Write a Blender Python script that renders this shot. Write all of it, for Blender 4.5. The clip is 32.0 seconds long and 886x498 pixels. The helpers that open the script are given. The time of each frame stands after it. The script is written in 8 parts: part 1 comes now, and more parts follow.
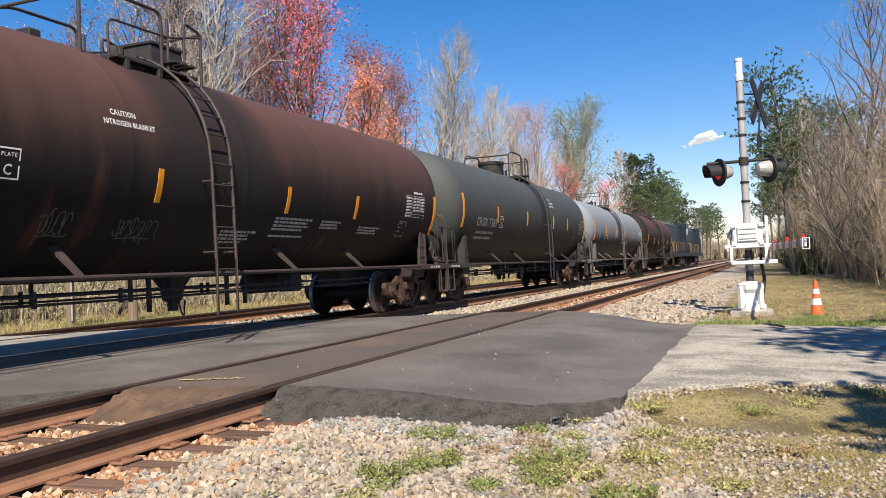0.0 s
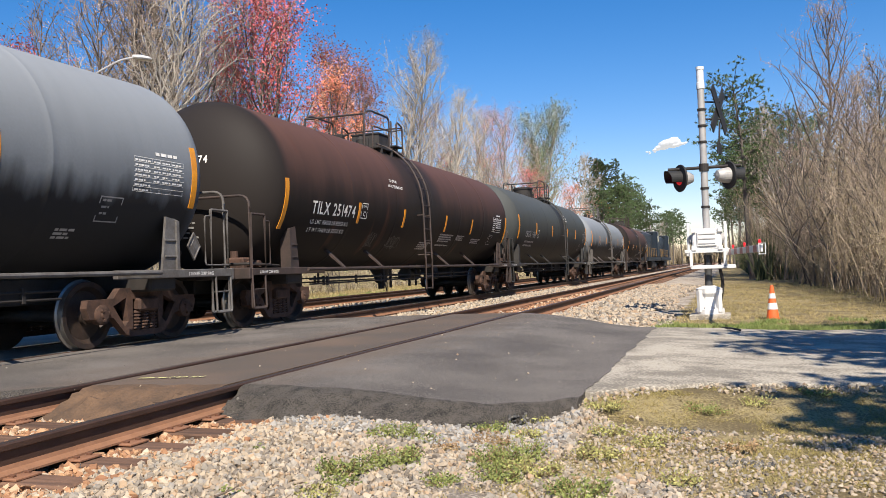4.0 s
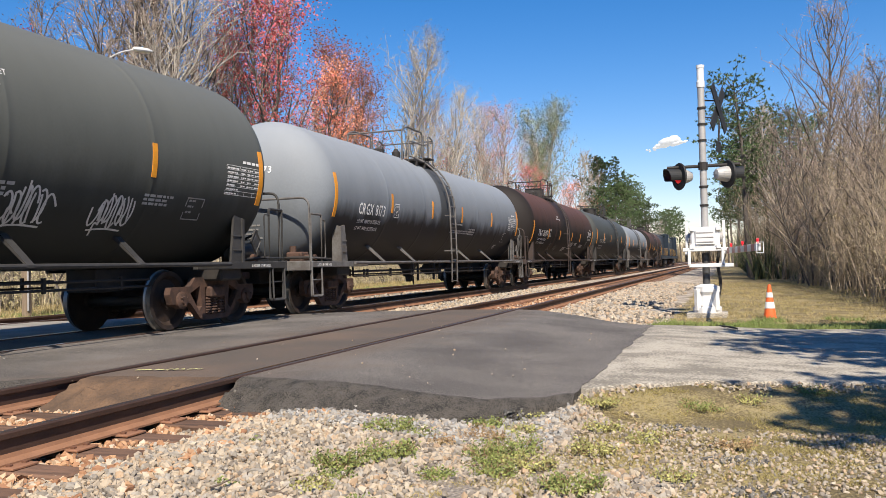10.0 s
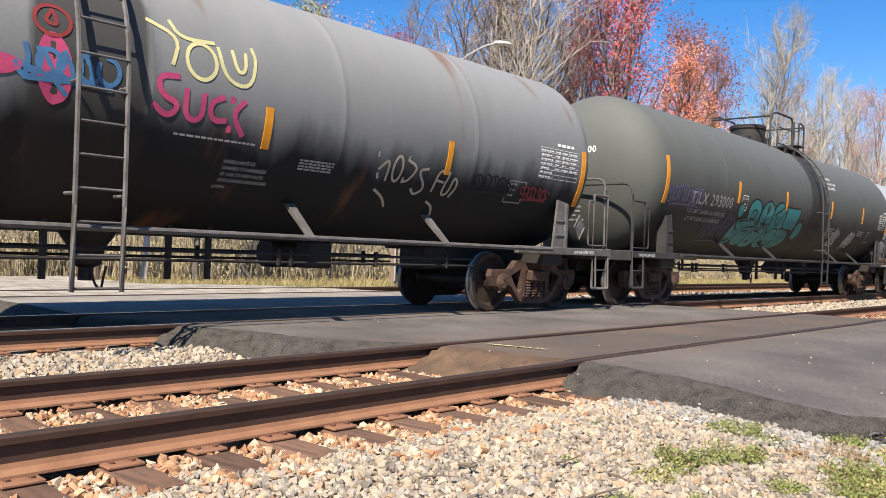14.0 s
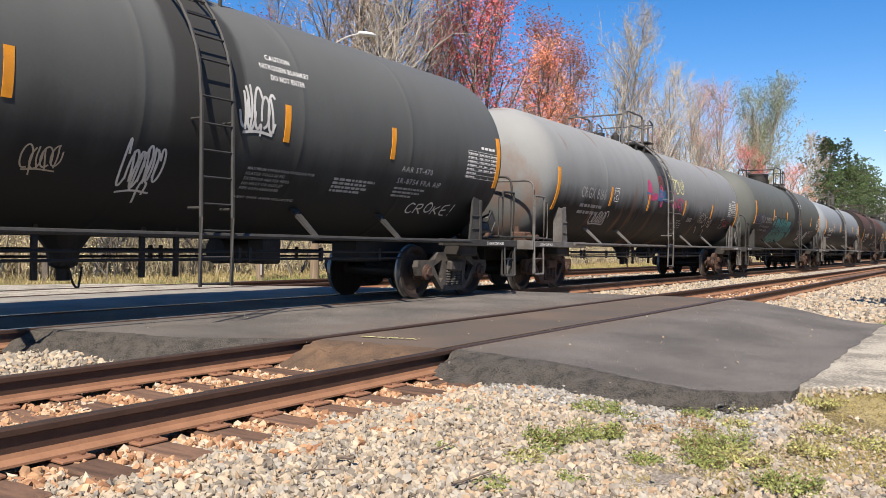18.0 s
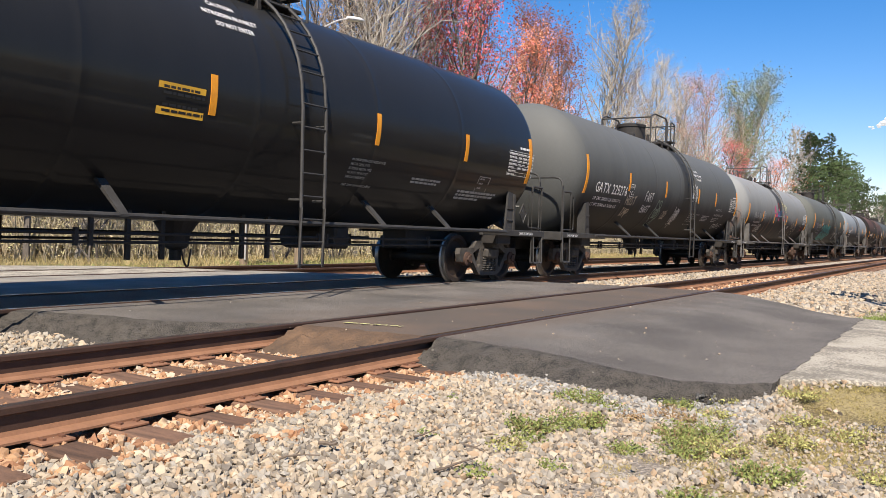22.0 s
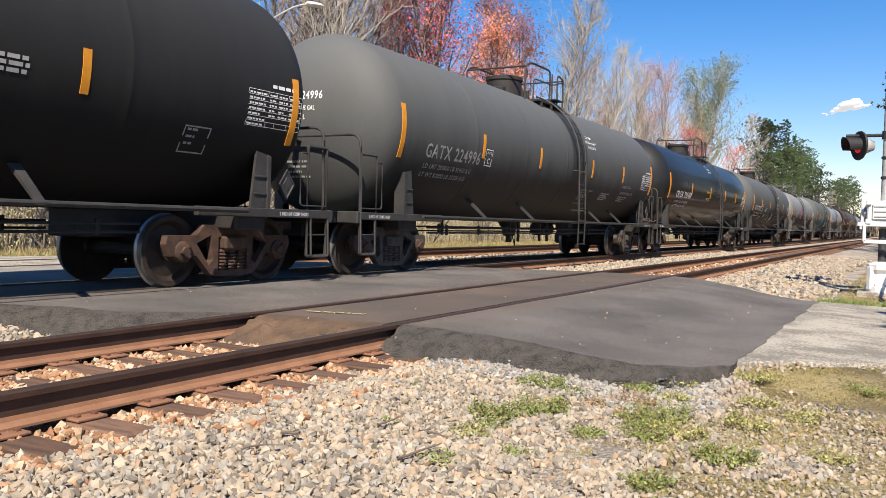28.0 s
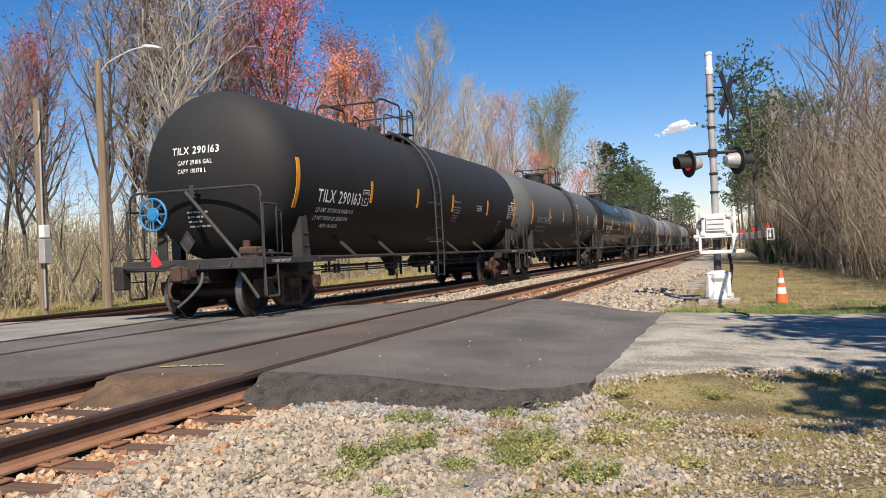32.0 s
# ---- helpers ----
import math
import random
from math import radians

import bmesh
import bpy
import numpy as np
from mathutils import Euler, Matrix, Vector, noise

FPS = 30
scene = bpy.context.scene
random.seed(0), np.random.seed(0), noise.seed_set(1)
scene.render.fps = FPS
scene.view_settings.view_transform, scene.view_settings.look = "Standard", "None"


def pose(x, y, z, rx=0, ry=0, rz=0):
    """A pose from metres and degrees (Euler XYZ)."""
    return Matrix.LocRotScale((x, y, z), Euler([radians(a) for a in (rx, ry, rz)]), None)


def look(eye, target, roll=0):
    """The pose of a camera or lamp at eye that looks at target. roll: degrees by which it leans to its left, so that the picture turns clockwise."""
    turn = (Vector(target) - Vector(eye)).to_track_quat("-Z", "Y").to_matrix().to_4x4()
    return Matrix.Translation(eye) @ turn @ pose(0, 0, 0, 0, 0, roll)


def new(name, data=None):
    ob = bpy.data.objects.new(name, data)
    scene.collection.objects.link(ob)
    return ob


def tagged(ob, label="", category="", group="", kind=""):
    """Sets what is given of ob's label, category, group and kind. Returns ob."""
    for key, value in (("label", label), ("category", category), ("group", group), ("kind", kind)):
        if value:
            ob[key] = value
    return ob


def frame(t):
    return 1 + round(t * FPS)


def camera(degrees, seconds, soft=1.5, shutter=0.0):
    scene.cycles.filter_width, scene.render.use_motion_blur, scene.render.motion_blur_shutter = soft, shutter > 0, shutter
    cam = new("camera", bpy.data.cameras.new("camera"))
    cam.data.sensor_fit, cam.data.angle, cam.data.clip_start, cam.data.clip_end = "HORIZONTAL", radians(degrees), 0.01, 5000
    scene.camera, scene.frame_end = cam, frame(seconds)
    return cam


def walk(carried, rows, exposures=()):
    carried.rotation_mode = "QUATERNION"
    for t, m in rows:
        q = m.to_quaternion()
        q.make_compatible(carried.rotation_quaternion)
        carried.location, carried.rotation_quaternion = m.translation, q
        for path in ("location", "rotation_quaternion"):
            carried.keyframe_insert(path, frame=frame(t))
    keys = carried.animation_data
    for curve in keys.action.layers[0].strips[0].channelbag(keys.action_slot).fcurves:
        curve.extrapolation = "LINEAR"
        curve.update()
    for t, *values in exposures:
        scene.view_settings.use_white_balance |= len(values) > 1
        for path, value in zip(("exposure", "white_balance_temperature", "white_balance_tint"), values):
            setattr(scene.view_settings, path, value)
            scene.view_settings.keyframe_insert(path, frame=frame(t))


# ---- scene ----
import itertools

cam = camera(56.52, 32.0, soft=0.8)
# seconds, eye x y z, yaw to the left of the tracks, pitch up, roll to the left
PATH = [
    (0, 4.672, 0.741, 0.920, 21.46, 1.36, -2.59),
    (0.5, 4.692, 0.724, 0.921, 22.23, 1.41, -2.02),
    (1, 4.717, 0.701, 0.918, 21.21, 1.32, -1.91),
    (1.5, 4.728, 0.686, 0.908, 20.01, 1.71, -2.36),
    (2, 4.736, 0.681, 0.906, 19.57, 1.74, -2.26),
    (2.5, 4.733, 0.677, 0.900, 19.42, 1.28, -2.06),
    (3, 4.736, 0.668, 0.899, 19.20, 1.20, -2.03),
    (3.5, 4.730, 0.673, 0.906, 19.12, 1.32, -2.18),
    (5.5, 4.727, 0.668, 0.907, 18.99, 1.45, -1.14),
    (6, 4.735, 0.672, 0.906, 18.91, 1.27, -1.48),
    (6.5, 4.728, 0.682, 0.903, 18.93, 1.03, -1.74),
    (7, 4.733, 0.680, 0.901, 19.09, 0.70, -1.70),
    (7.5, 4.732, 0.678, 0.898, 19.14, 0.50, -1.50),
    (8, 4.738, 0.675, 0.900, 18.97, 0.70, -1.66),
    (8.5, 4.739, 0.672, 0.901, 18.77, 0.91, -1.84),
    (9, 4.741, 0.672, 0.901, 18.64, 0.82, -1.74),
    (9.5, 4.743, 0.676, 0.899, 18.57, 0.82, -1.58),
    (10, 4.742, 0.659, 0.900, 19.03, 1.13, -1.40),
    (10.5, 4.707, 0.651, 0.901, 23.15, 1.71, -1.31),
    (11, 4.696, 0.619, 0.895, 35.31, 3.24, -1.54),
    (11.5, 4.656, 0.589, 0.903, 47.32, 4.26, 0.07),
    (12, 4.606, 0.560, 0.905, 49.29, 3.47, 1.81),
    (12.5, 4.649, 0.539, 0.908, 46.08, 2.86, 1.58),
    (13, 4.686, 0.520, 0.917, 43.20, 2.21, 1.46),
    (13.5, 4.721, 0.525, 0.914, 41.96, 1.24, 1.49),
    (14, 4.715, 0.542, 0.909, 42.29, 0.14, 2.18),
    (14.5, 4.747, 0.546, 0.922, 43.24, -0.13, 1.96),
    (16.5, 4.739, 0.443, 0.936, 36.53, 0.56, 0.77),
    (17, 4.739, 0.443, 0.942, 34.41, 0.93, 1.11),
    (17.5, 4.748, 0.449, 0.937, 33.41, 0.43, 1.03),
    (18, 4.744, 0.457, 0.933, 33.08, -0.29, 0.96),
    (18.5, 4.726, 0.465, 0.933, 32.98, -0.91, 1.52),
    (19, 4.717, 0.473, 0.935, 33.19, -1.41, 1.77),
    (19.5, 4.732, 0.465, 0.927, 33.16, -1.22, 1.53),
    (20, 4.723, 0.466, 0.930, 33.23, -1.10, 1.86),
    (20.5, 4.719, 0.472, 0.932, 33.50, -1.21, 2.30),
    (21, 4.713, 0.475, 0.932, 33.41, -1.51, 2.57),
    (21.5, 4.725, 0.467, 0.929, 33.08, -1.34, 2.44),
    (22, 4.733, 0.464, 0.929, 32.00, -1.10, 1.95),
    (22.5, 4.734, 0.462, 0.932, 31.29, -1.02, 1.56),
    (23, 4.737, 0.459, 0.930, 31.28, -0.74, 1.36),
    (23.5, 4.733, 0.460, 0.934, 30.78, -0.60, 1.45),
    (24, 4.736, 0.466, 0.930, 30.37, -0.83, 1.45),
    (24.5, 4.729, 0.470, 0.930, 30.22, -1.25, 1.62),
    (25, 4.716, 0.475, 0.931, 30.50, -1.57, 1.74),
    (25.5, 4.718, 0.473, 0.931, 30.98, -1.65, 1.57),
    (27.5, 4.740, 0.474, 0.926, 30.20, -1.81, 1.33),
    (28, 4.732, 0.473, 0.930, 29.38, -1.92, 1.58),
    (28.5, 4.726, 0.472, 0.929, 28.86, -2.03, 1.43),
    (29, 4.722, 0.473, 0.928, 28.62, -2.15, 1.56),
    (29.5, 4.723, 0.476, 0.926, 28.20, -2.29, 1.59),
    (30, 4.739, 0.468, 0.921, 26.36, -2.03, 0.60),
    (30.5, 4.725, 0.474, 0.931, 23.58, -1.18, 0.07),
    (31, 4.732, 0.476, 0.937, 21.32, -0.44, 0.21),
    (31.5, 4.729, 0.500, 0.946, 20.31, 0.11, -0.37),
    (32, 4.749, 0.507, 0.946, 19.74, 0.41, -2.43),
]


def view(x, y, z, yaw, pitch, roll):
    a, b = radians(yaw), radians(pitch)
    d = Vector((-math.sin(a) * math.cos(b), math.cos(a) * math.cos(b), math.sin(b)))
    return look((x, y, z), Vector((x, y, z)) + 10 * d, roll)


walk(cam, [(t, view(*v)) for t, *v in PATH], exposures=[(0, 0.68), (9, 0.66), (10.5, 0.66), (11, 0.76), (12, 1.0), (14.5, 0.88), (19, 0.74), (25, 0.78), (28, 0.74), (30, 0.72), (31, 0.70), (32, 0.48)])

# ---- light: a clear spring noon, the sun high behind the camera ----
SUN_WAY = Vector((0.42, -0.85, 1.0)).normalized()  # from the ground towards the sun
world = bpy.data.worlds.new("sky")
scene.world = world
world.use_nodes = True
wn, wl = world.node_tree.nodes, world.node_tree.links
sky = wn.new("ShaderNodeTexSky")
sky.sky_type, sky.sun_disc = "NISHITA", False
sky.sun_elevation = math.asin(SUN_WAY.z)
sky.sun_rotation = math.atan2(SUN_WAY.x, SUN_WAY.y)
sky.air_density, sky.dust_density, sky.ozone_density = 1.0, 0.15, 2.0
wn["Background"].inputs["Strength"].default_value = 0.082
rich = wn.new("ShaderNodeHueSaturation")
rich.inputs["Saturation"].default_value = 1.45
wl.new(sky.outputs[0], rich.inputs["Color"])
tint = wn.new("ShaderNodeMix")
tint.data_type, tint.blend_type = "RGBA", "MULTIPLY"
tint.inputs["Factor"].default_value = 1.0
tint.inputs[7].default_value = (1.07, 0.945, 1.07, 1)
wl.new(rich.outputs[0], tint.inputs[6])
wl.new(tint.outputs[2], wn["Background"].inputs["Color"])
sun = new("sun", bpy.data.lights.new("sun", "SUN"))
sun.data.energy, sun.data.angle, sun.data.color = 5.0, radians(0.53), (1.0, 0.91, 0.78)
sun.matrix_world = look((0, 0, 30), Vector((0, 0, 30)) - SUN_WAY)
scene.view_settings.exposure = 0.60


# ---- materials ----
def mat(name, a, b=None, rough=0.7, metal=0.0, scale=3.0, fine=40.0, bump=0.15, mix=0.5, spec=0.4, vary=0.0, stretch=(1, 1, 1), depth=0.01, tight=False, even=False, grit=0.45):
    """Two colours mixed by coarse and fine noise, with relief. vary: how far pieces differ among themselves."""
    m = bpy.data.materials.new(name)
    m.use_nodes = True
    n, k = m.node_tree.nodes, m.node_tree.links
    p = n["Principled BSDF"]
    p.inputs["Roughness"].default_value, p.inputs["Metallic"].default_value = rough, metal
    p.inputs["Specular IOR Level"].default_value = spec
    tc, mp = n.new("ShaderNodeTexCoord"), n.new("ShaderNodeMapping")
    mp.inputs["Scale"].default_value = stretch
    k.new(tc.outputs["Object"], mp.inputs["Vector"])
    n1, n2 = n.new("ShaderNodeTexNoise"), n.new("ShaderNodeTexNoise")
    for node, s, d in ((n1, scale, 6), (n2, fine, 4)):
        node.inputs["Scale"].default_value, node.inputs["Detail"].default_value = s, d
        k.new(mp.outputs[0], node.inputs["Vector"])
    add = n.new("ShaderNodeMath")
    add.operation = "MULTIPLY_ADD"
    k.new(n2.outputs["Fac"], add.inputs[0])
    add.inputs[1].default_value = grit
    base = n.new("ShaderNodeMath")
    base.operation, base.inputs[1].default_value = "SUBTRACT", 0.5 * (grit - 0.45)
    k.new(n1.outputs["Fac"], base.inputs[0])
    k.new(base.outputs[0], add.inputs[2])
    ramp = n.new("ShaderNodeValToRGB")
    ramp.color_ramp.elements[0].position, ramp.color_ramp.elements[1].position = 0.55 - mix * 0.25, 0.85 + (0.5 - mix) * 0.3
    if tight:
        ramp.color_ramp.elements[0].position, ramp.color_ramp.elements[1].position = 0.60, 0.84
    b = b or tuple(c * 0.75 for c in a)
    ramp.color_ramp.elements[0].color, ramp.color_ramp.elements[1].color = (*a, 1), (*b, 1)
    k.new(add.outputs[0], ramp.inputs[0])
    out = ramp.outputs[0]
    if vary:
        geo, hsv, mm = n.new("ShaderNodeNewGeometry"), n.new("ShaderNodeHueSaturation"), n.new("ShaderNodeMapRange")
        mm.inputs["To Min"].default_value, mm.inputs["To Max"].default_value = 1 - vary, 1 + vary
        info, su = n.new("ShaderNodeObjectInfo"), n.new("ShaderNodeMath")
        su.operation = "ADD"
        k.new(geo.outputs["Random Per Island"], su.inputs[0])
        k.new(info.outputs["Random"], su.inputs[1])
        fr = n.new("ShaderNodeMath")
        fr.operation = "FRACT"
        k.new(su.outputs[0], fr.inputs[0])
        k.new(fr.outputs[0], mm.inputs["Value"])
        k.new(mm.outputs[0], hsv.inputs["Value"])
        k.new(out, hsv.inputs["Color"])
        out = hsv.outputs[0]
    k.new(out, p.inputs["Base Color"])
    if bump:
        bp = n.new("ShaderNodeBump")
        bp.inputs["Strength"].default_value, bp.inputs["Distance"].default_value = bump, depth
        k.new(n2.outputs["Fac"] if even else add.outputs[0], bp.inputs["Height"])
        k.new(bp.outputs[0], p.inputs["Normal"])
    return m


def glow(name, colour, strength):
    m = mat(name, colour, colour, rough=0.3, bump=0)
    p = m.node_tree.nodes["Principled BSDF"]
    p.inputs["Emission Color"].default_value, p.inputs["Emission Strength"].default_value = (*colour, 1), strength
    return m


def tank_paint(name, side, top, rough=0.5, coat=0.0, rust=None, shade_grime=0.5, belly=None, spill=None, spill_colour=(0.03, 0.028, 0.026), ends=None, edge=(2.77, 2.13), spread=0.0):
    """Tank paint: lighter towards the crown, shade and grime painted into the belly, drips that run down."""
    m = mat(name, side, tuple(c * 0.8 for c in side), rough=rough, spec=0.16, scale=0.8, fine=25, bump=0.03, mix=0.5)
    n, k = m.node_tree.nodes, m.node_tree.links
    p = n["Principled BSDF"]
    p.inputs["Coat Weight"].default_value, p.inputs["Coat Roughness"].default_value = coat, 0.10
    tc = n["Texture Coordinate"]
    sep = n.new("ShaderNodeSeparateXYZ")
    k.new(tc.outputs["Object"], sep.inputs[0])
    streak, mp = n.new("ShaderNodeTexNoise"), n.new("ShaderNodeMapping")
    mp.inputs["Scale"].default_value = (0.6, 1.7, 0.35)
    k.new(tc.outputs["Object"], mp.inputs["Vector"])
    k.new(mp.outputs[0], streak.inputs["Vector"])
    streak.inputs["Scale"].default_value, streak.inputs["Detail"].default_value = 1.6, 7
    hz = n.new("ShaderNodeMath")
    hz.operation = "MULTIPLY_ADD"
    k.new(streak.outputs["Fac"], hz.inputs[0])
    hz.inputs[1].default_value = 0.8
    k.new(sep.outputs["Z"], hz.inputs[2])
    # blends to the top colour towards the crown
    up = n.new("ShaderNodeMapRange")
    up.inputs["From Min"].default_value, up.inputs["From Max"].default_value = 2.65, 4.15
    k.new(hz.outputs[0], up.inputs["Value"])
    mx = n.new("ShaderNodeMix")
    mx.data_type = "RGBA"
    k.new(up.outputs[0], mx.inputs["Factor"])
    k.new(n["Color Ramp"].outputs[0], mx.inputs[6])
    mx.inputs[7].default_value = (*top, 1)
    # the underside's shade, along with road grime, is coloured in by height
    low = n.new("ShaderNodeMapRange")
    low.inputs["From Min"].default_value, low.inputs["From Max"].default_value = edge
    low.inputs["To Max"].default_value = shade_grime
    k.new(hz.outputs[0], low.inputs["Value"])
    # the dished heads stay dusty, with little of the belly's painted shade and grime
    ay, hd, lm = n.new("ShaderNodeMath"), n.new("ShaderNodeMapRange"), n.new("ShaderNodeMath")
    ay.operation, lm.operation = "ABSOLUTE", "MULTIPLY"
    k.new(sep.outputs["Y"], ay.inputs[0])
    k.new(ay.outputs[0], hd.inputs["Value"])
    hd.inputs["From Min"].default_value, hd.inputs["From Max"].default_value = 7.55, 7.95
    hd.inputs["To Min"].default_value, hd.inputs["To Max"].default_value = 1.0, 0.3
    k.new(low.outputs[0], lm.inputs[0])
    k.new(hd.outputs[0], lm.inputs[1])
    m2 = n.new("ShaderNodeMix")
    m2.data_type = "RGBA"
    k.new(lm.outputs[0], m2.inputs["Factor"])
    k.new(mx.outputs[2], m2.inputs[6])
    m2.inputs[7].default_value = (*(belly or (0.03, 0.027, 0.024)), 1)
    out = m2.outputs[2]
    if rust:
        rn, rr, m3 = n.new("ShaderNodeTexNoise"), n.new("ShaderNodeMapRange"), n.new("ShaderNodeMix")
        rn.inputs["Scale"].default_value, rn.inputs["Detail"].default_value = 1.1, 9
        k.new(mp.outputs[0], rn.inputs["Vector"])
        rr.inputs["From Min"].default_value, rr.inputs["From Max"].default_value = 0.60, 0.72
        rr.inputs["To Max"].default_value = 0.7
        k.new(rn.outputs["Fac"], rr.inputs["Value"])
        m3.data_type = "RGBA"
        k.new(rr.outputs[0], m3.inputs["Factor"])
        k.new(out, m3.inputs[6])
        m3.inputs[7].default_value = (*rust, 1)
        out = m3.outputs[2]
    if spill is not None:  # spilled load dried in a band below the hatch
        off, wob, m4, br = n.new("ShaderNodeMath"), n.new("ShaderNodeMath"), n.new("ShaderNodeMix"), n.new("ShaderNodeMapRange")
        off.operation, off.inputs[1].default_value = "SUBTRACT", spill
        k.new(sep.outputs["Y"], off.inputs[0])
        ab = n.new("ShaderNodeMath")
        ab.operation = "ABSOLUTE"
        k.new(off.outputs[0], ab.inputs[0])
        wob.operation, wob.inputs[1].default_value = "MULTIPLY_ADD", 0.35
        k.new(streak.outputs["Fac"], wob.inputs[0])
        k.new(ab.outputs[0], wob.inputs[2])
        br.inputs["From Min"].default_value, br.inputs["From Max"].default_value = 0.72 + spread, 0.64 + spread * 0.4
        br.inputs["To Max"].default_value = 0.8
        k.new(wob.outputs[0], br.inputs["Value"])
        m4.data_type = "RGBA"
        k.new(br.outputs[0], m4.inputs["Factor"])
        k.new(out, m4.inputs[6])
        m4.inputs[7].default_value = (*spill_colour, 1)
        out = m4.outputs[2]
    if ends:  # darker dished heads
        hf, m5 = n.new("ShaderNodeMapRange"), n.new("ShaderNodeMix")
        hf.inputs["From Min"].default_value, hf.inputs["From Max"].default_value = 7.45, 7.70
        k.new(ay.outputs[0], hf.inputs["Value"])
        m5.data_type = "RGBA"
        k.new(hf.outputs[0], m5.inputs["Factor"])
        k.new(out, m5.inputs[6])
        m5.inputs[7].default_value = (*ends, 1)
        out = m5.outputs[2]
    k.new(out, p.inputs["Base Color"])
    return m


ASPHALT = mat("asphalt", (0.066, 0.058, 0.052), (0.175, 0.155, 0.137), rough=0.88, scale=0.7, fine=90, bump=1.0, depth=0.008, tight=True, even=True, grit=2.0)
ASPHALT_EDGE = mat("broken_asphalt", (0.030, 0.027, 0.024), (0.115, 0.10, 0.085), rough=0.95, scale=9, fine=85, even=True, grit=1.4, bump=1.0, depth=0.04)
CONCRETE = mat("old_concrete", (0.19, 0.168, 0.135), (0.42, 0.375, 0.305), rough=0.9, tight=True, even=True, grit=1.1, scale=2.2, fine=45, bump=0.8, depth=0.012, stretch=(0.8, 1.1, 1))
GROUND = mat("dry_ground", (0.14, 0.105, 0.05), (0.32, 0.255, 0.125), tight=True, grit=1.1, rough=0.95, scale=1.6, fine=45, bump=1.0, depth=0.03)
# dark head sides; the same dark paints the head's shade on the web
RAIL = mat("rail_steel_and_web_shade", (0.05, 0.028, 0.02), (0.075, 0.042, 0.03), rough=0.6, metal=0.25, scale=5, fine=60, bump=0.2)
# rust of the foot, brightened in colour for the sun on it
RAIL_FOOT_LIT = mat("sunlit_rusty_rail_foot", (0.19, 0.092, 0.050), (0.27, 0.135, 0.075), rough=0.88, scale=5, fine=60, bump=0.3)
RAIL_TOP = mat("worn_rail_head", (0.105, 0.078, 0.065), (0.07, 0.053, 0.046), rough=0.42, metal=0.4, scale=3, fine=30, bump=0.05, stretch=(1, 0.1, 1))
TIE = mat("tie_wood", (0.055, 0.034, 0.024), (0.17, 0.095, 0.06), rough=0.85, scale=3, fine=30, bump=0.5, stretch=(1, 6, 6), vary=0.3)
RUST = mat("rusty_iron", (0.07, 0.033, 0.021), (0.19, 0.083, 0.046), rough=0.85, scale=9, fine=60, bump=0.35)
TRUCK_IRON = mat("brown_truck_iron", (0.022, 0.0145, 0.0115), (0.085, 0.046, 0.032), rough=0.8, scale=7, fine=40, bump=0.3)
BLACK_IRON = mat("sooty_iron", (0.016, 0.0145, 0.0135), (0.032, 0.027, 0.024), rough=0.7, scale=5, fine=40, bump=0.15)
WHEEL_STEEL = mat("wheel_steel", (0.06, 0.038, 0.028), (0.028, 0.021, 0.018), rough=0.6, metal=0.2, scale=6, fine=40, bump=0.15)
TREAD = mat("bright_wheel_tread", (0.34, 0.32, 0.30), (0.26, 0.245, 0.23), rough=0.38, metal=0.8, scale=6, fine=40, bump=0.03)
ORANGE = mat("orange_reflector", (0.80, 0.33, 0.02), (0.62, 0.24, 0.02), rough=0.4, scale=5, fine=60, bump=0.02)
LETTER = mat("white_lettering", (0.62, 0.60, 0.57), (0.85, 0.83, 0.79), rough=0.6, scale=9, fine=60, bump=0)
FADED = mat("faded_lettering", (0.20, 0.19, 0.185), (0.36, 0.35, 0.335), rough=0.6, scale=9, fine=60, bump=0)
GREY_STEEL = mat("galvanised_steel", (0.30, 0.29, 0.28), (0.42, 0.405, 0.39), rough=0.55, metal=0.2, scale=4, fine=40, bump=0.05)
WHITE_METAL = mat("white_enamel", (0.80, 0.79, 0.77), (0.62, 0.61, 0.59), rough=0.45, scale=4, fine=40, bump=0.04)
SIGN_BLACK = mat("matt_black", (0.012, 0.012, 0.013), (0.022, 0.022, 0.022), rough=0.6, bump=0.03)
WOOD_POLE = mat("weathered_pole", (0.30, 0.23, 0.16), (0.17, 0.125, 0.085), rough=0.9, scale=2, fine=30, bump=0.4, stretch=(6, 6, 0.4))
CONE_ORANGE = mat("cone_orange", (0.85, 0.16, 0.04), (0.70, 0.12, 0.03), rough=0.5, bump=0.02)
BARK = mat("grey_bark", (0.055, 0.046, 0.039), (0.13, 0.11, 0.092), rough=0.95, scale=5, fine=30, bump=0.4, stretch=(3, 3, 0.6), vary=0.25)
BARK_PALE = mat("pale_bark", (0.20, 0.17, 0.14), (0.40, 0.36, 0.31), rough=0.95, scale=4, fine=30, bump=0.4, stretch=(3, 3, 0.6), vary=0.2)
TWIG = mat("bare_twigs", (0.15, 0.115, 0.09), (0.25, 0.195, 0.155), rough=0.95, scale=3, fine=20, bump=0, vary=0.3)
TWIG_PALE = mat("pale_twigs", (0.30, 0.255, 0.205), (0.42, 0.37, 0.30), rough=0.95, scale=3, fine=20, bump=0, vary=0.3)
BUD_PALE = mat("pale_buds", (0.40, 0.33, 0.24), (0.52, 0.45, 0.34), rough=0.8, scale=1, fine=9, bump=0, vary=0.3)
BUD_RED = mat("red_maple_buds", (0.50, 0.075, 0.085), (0.62, 0.15, 0.14), rough=0.8, scale=1, fine=9, bump=0, vary=0.35)
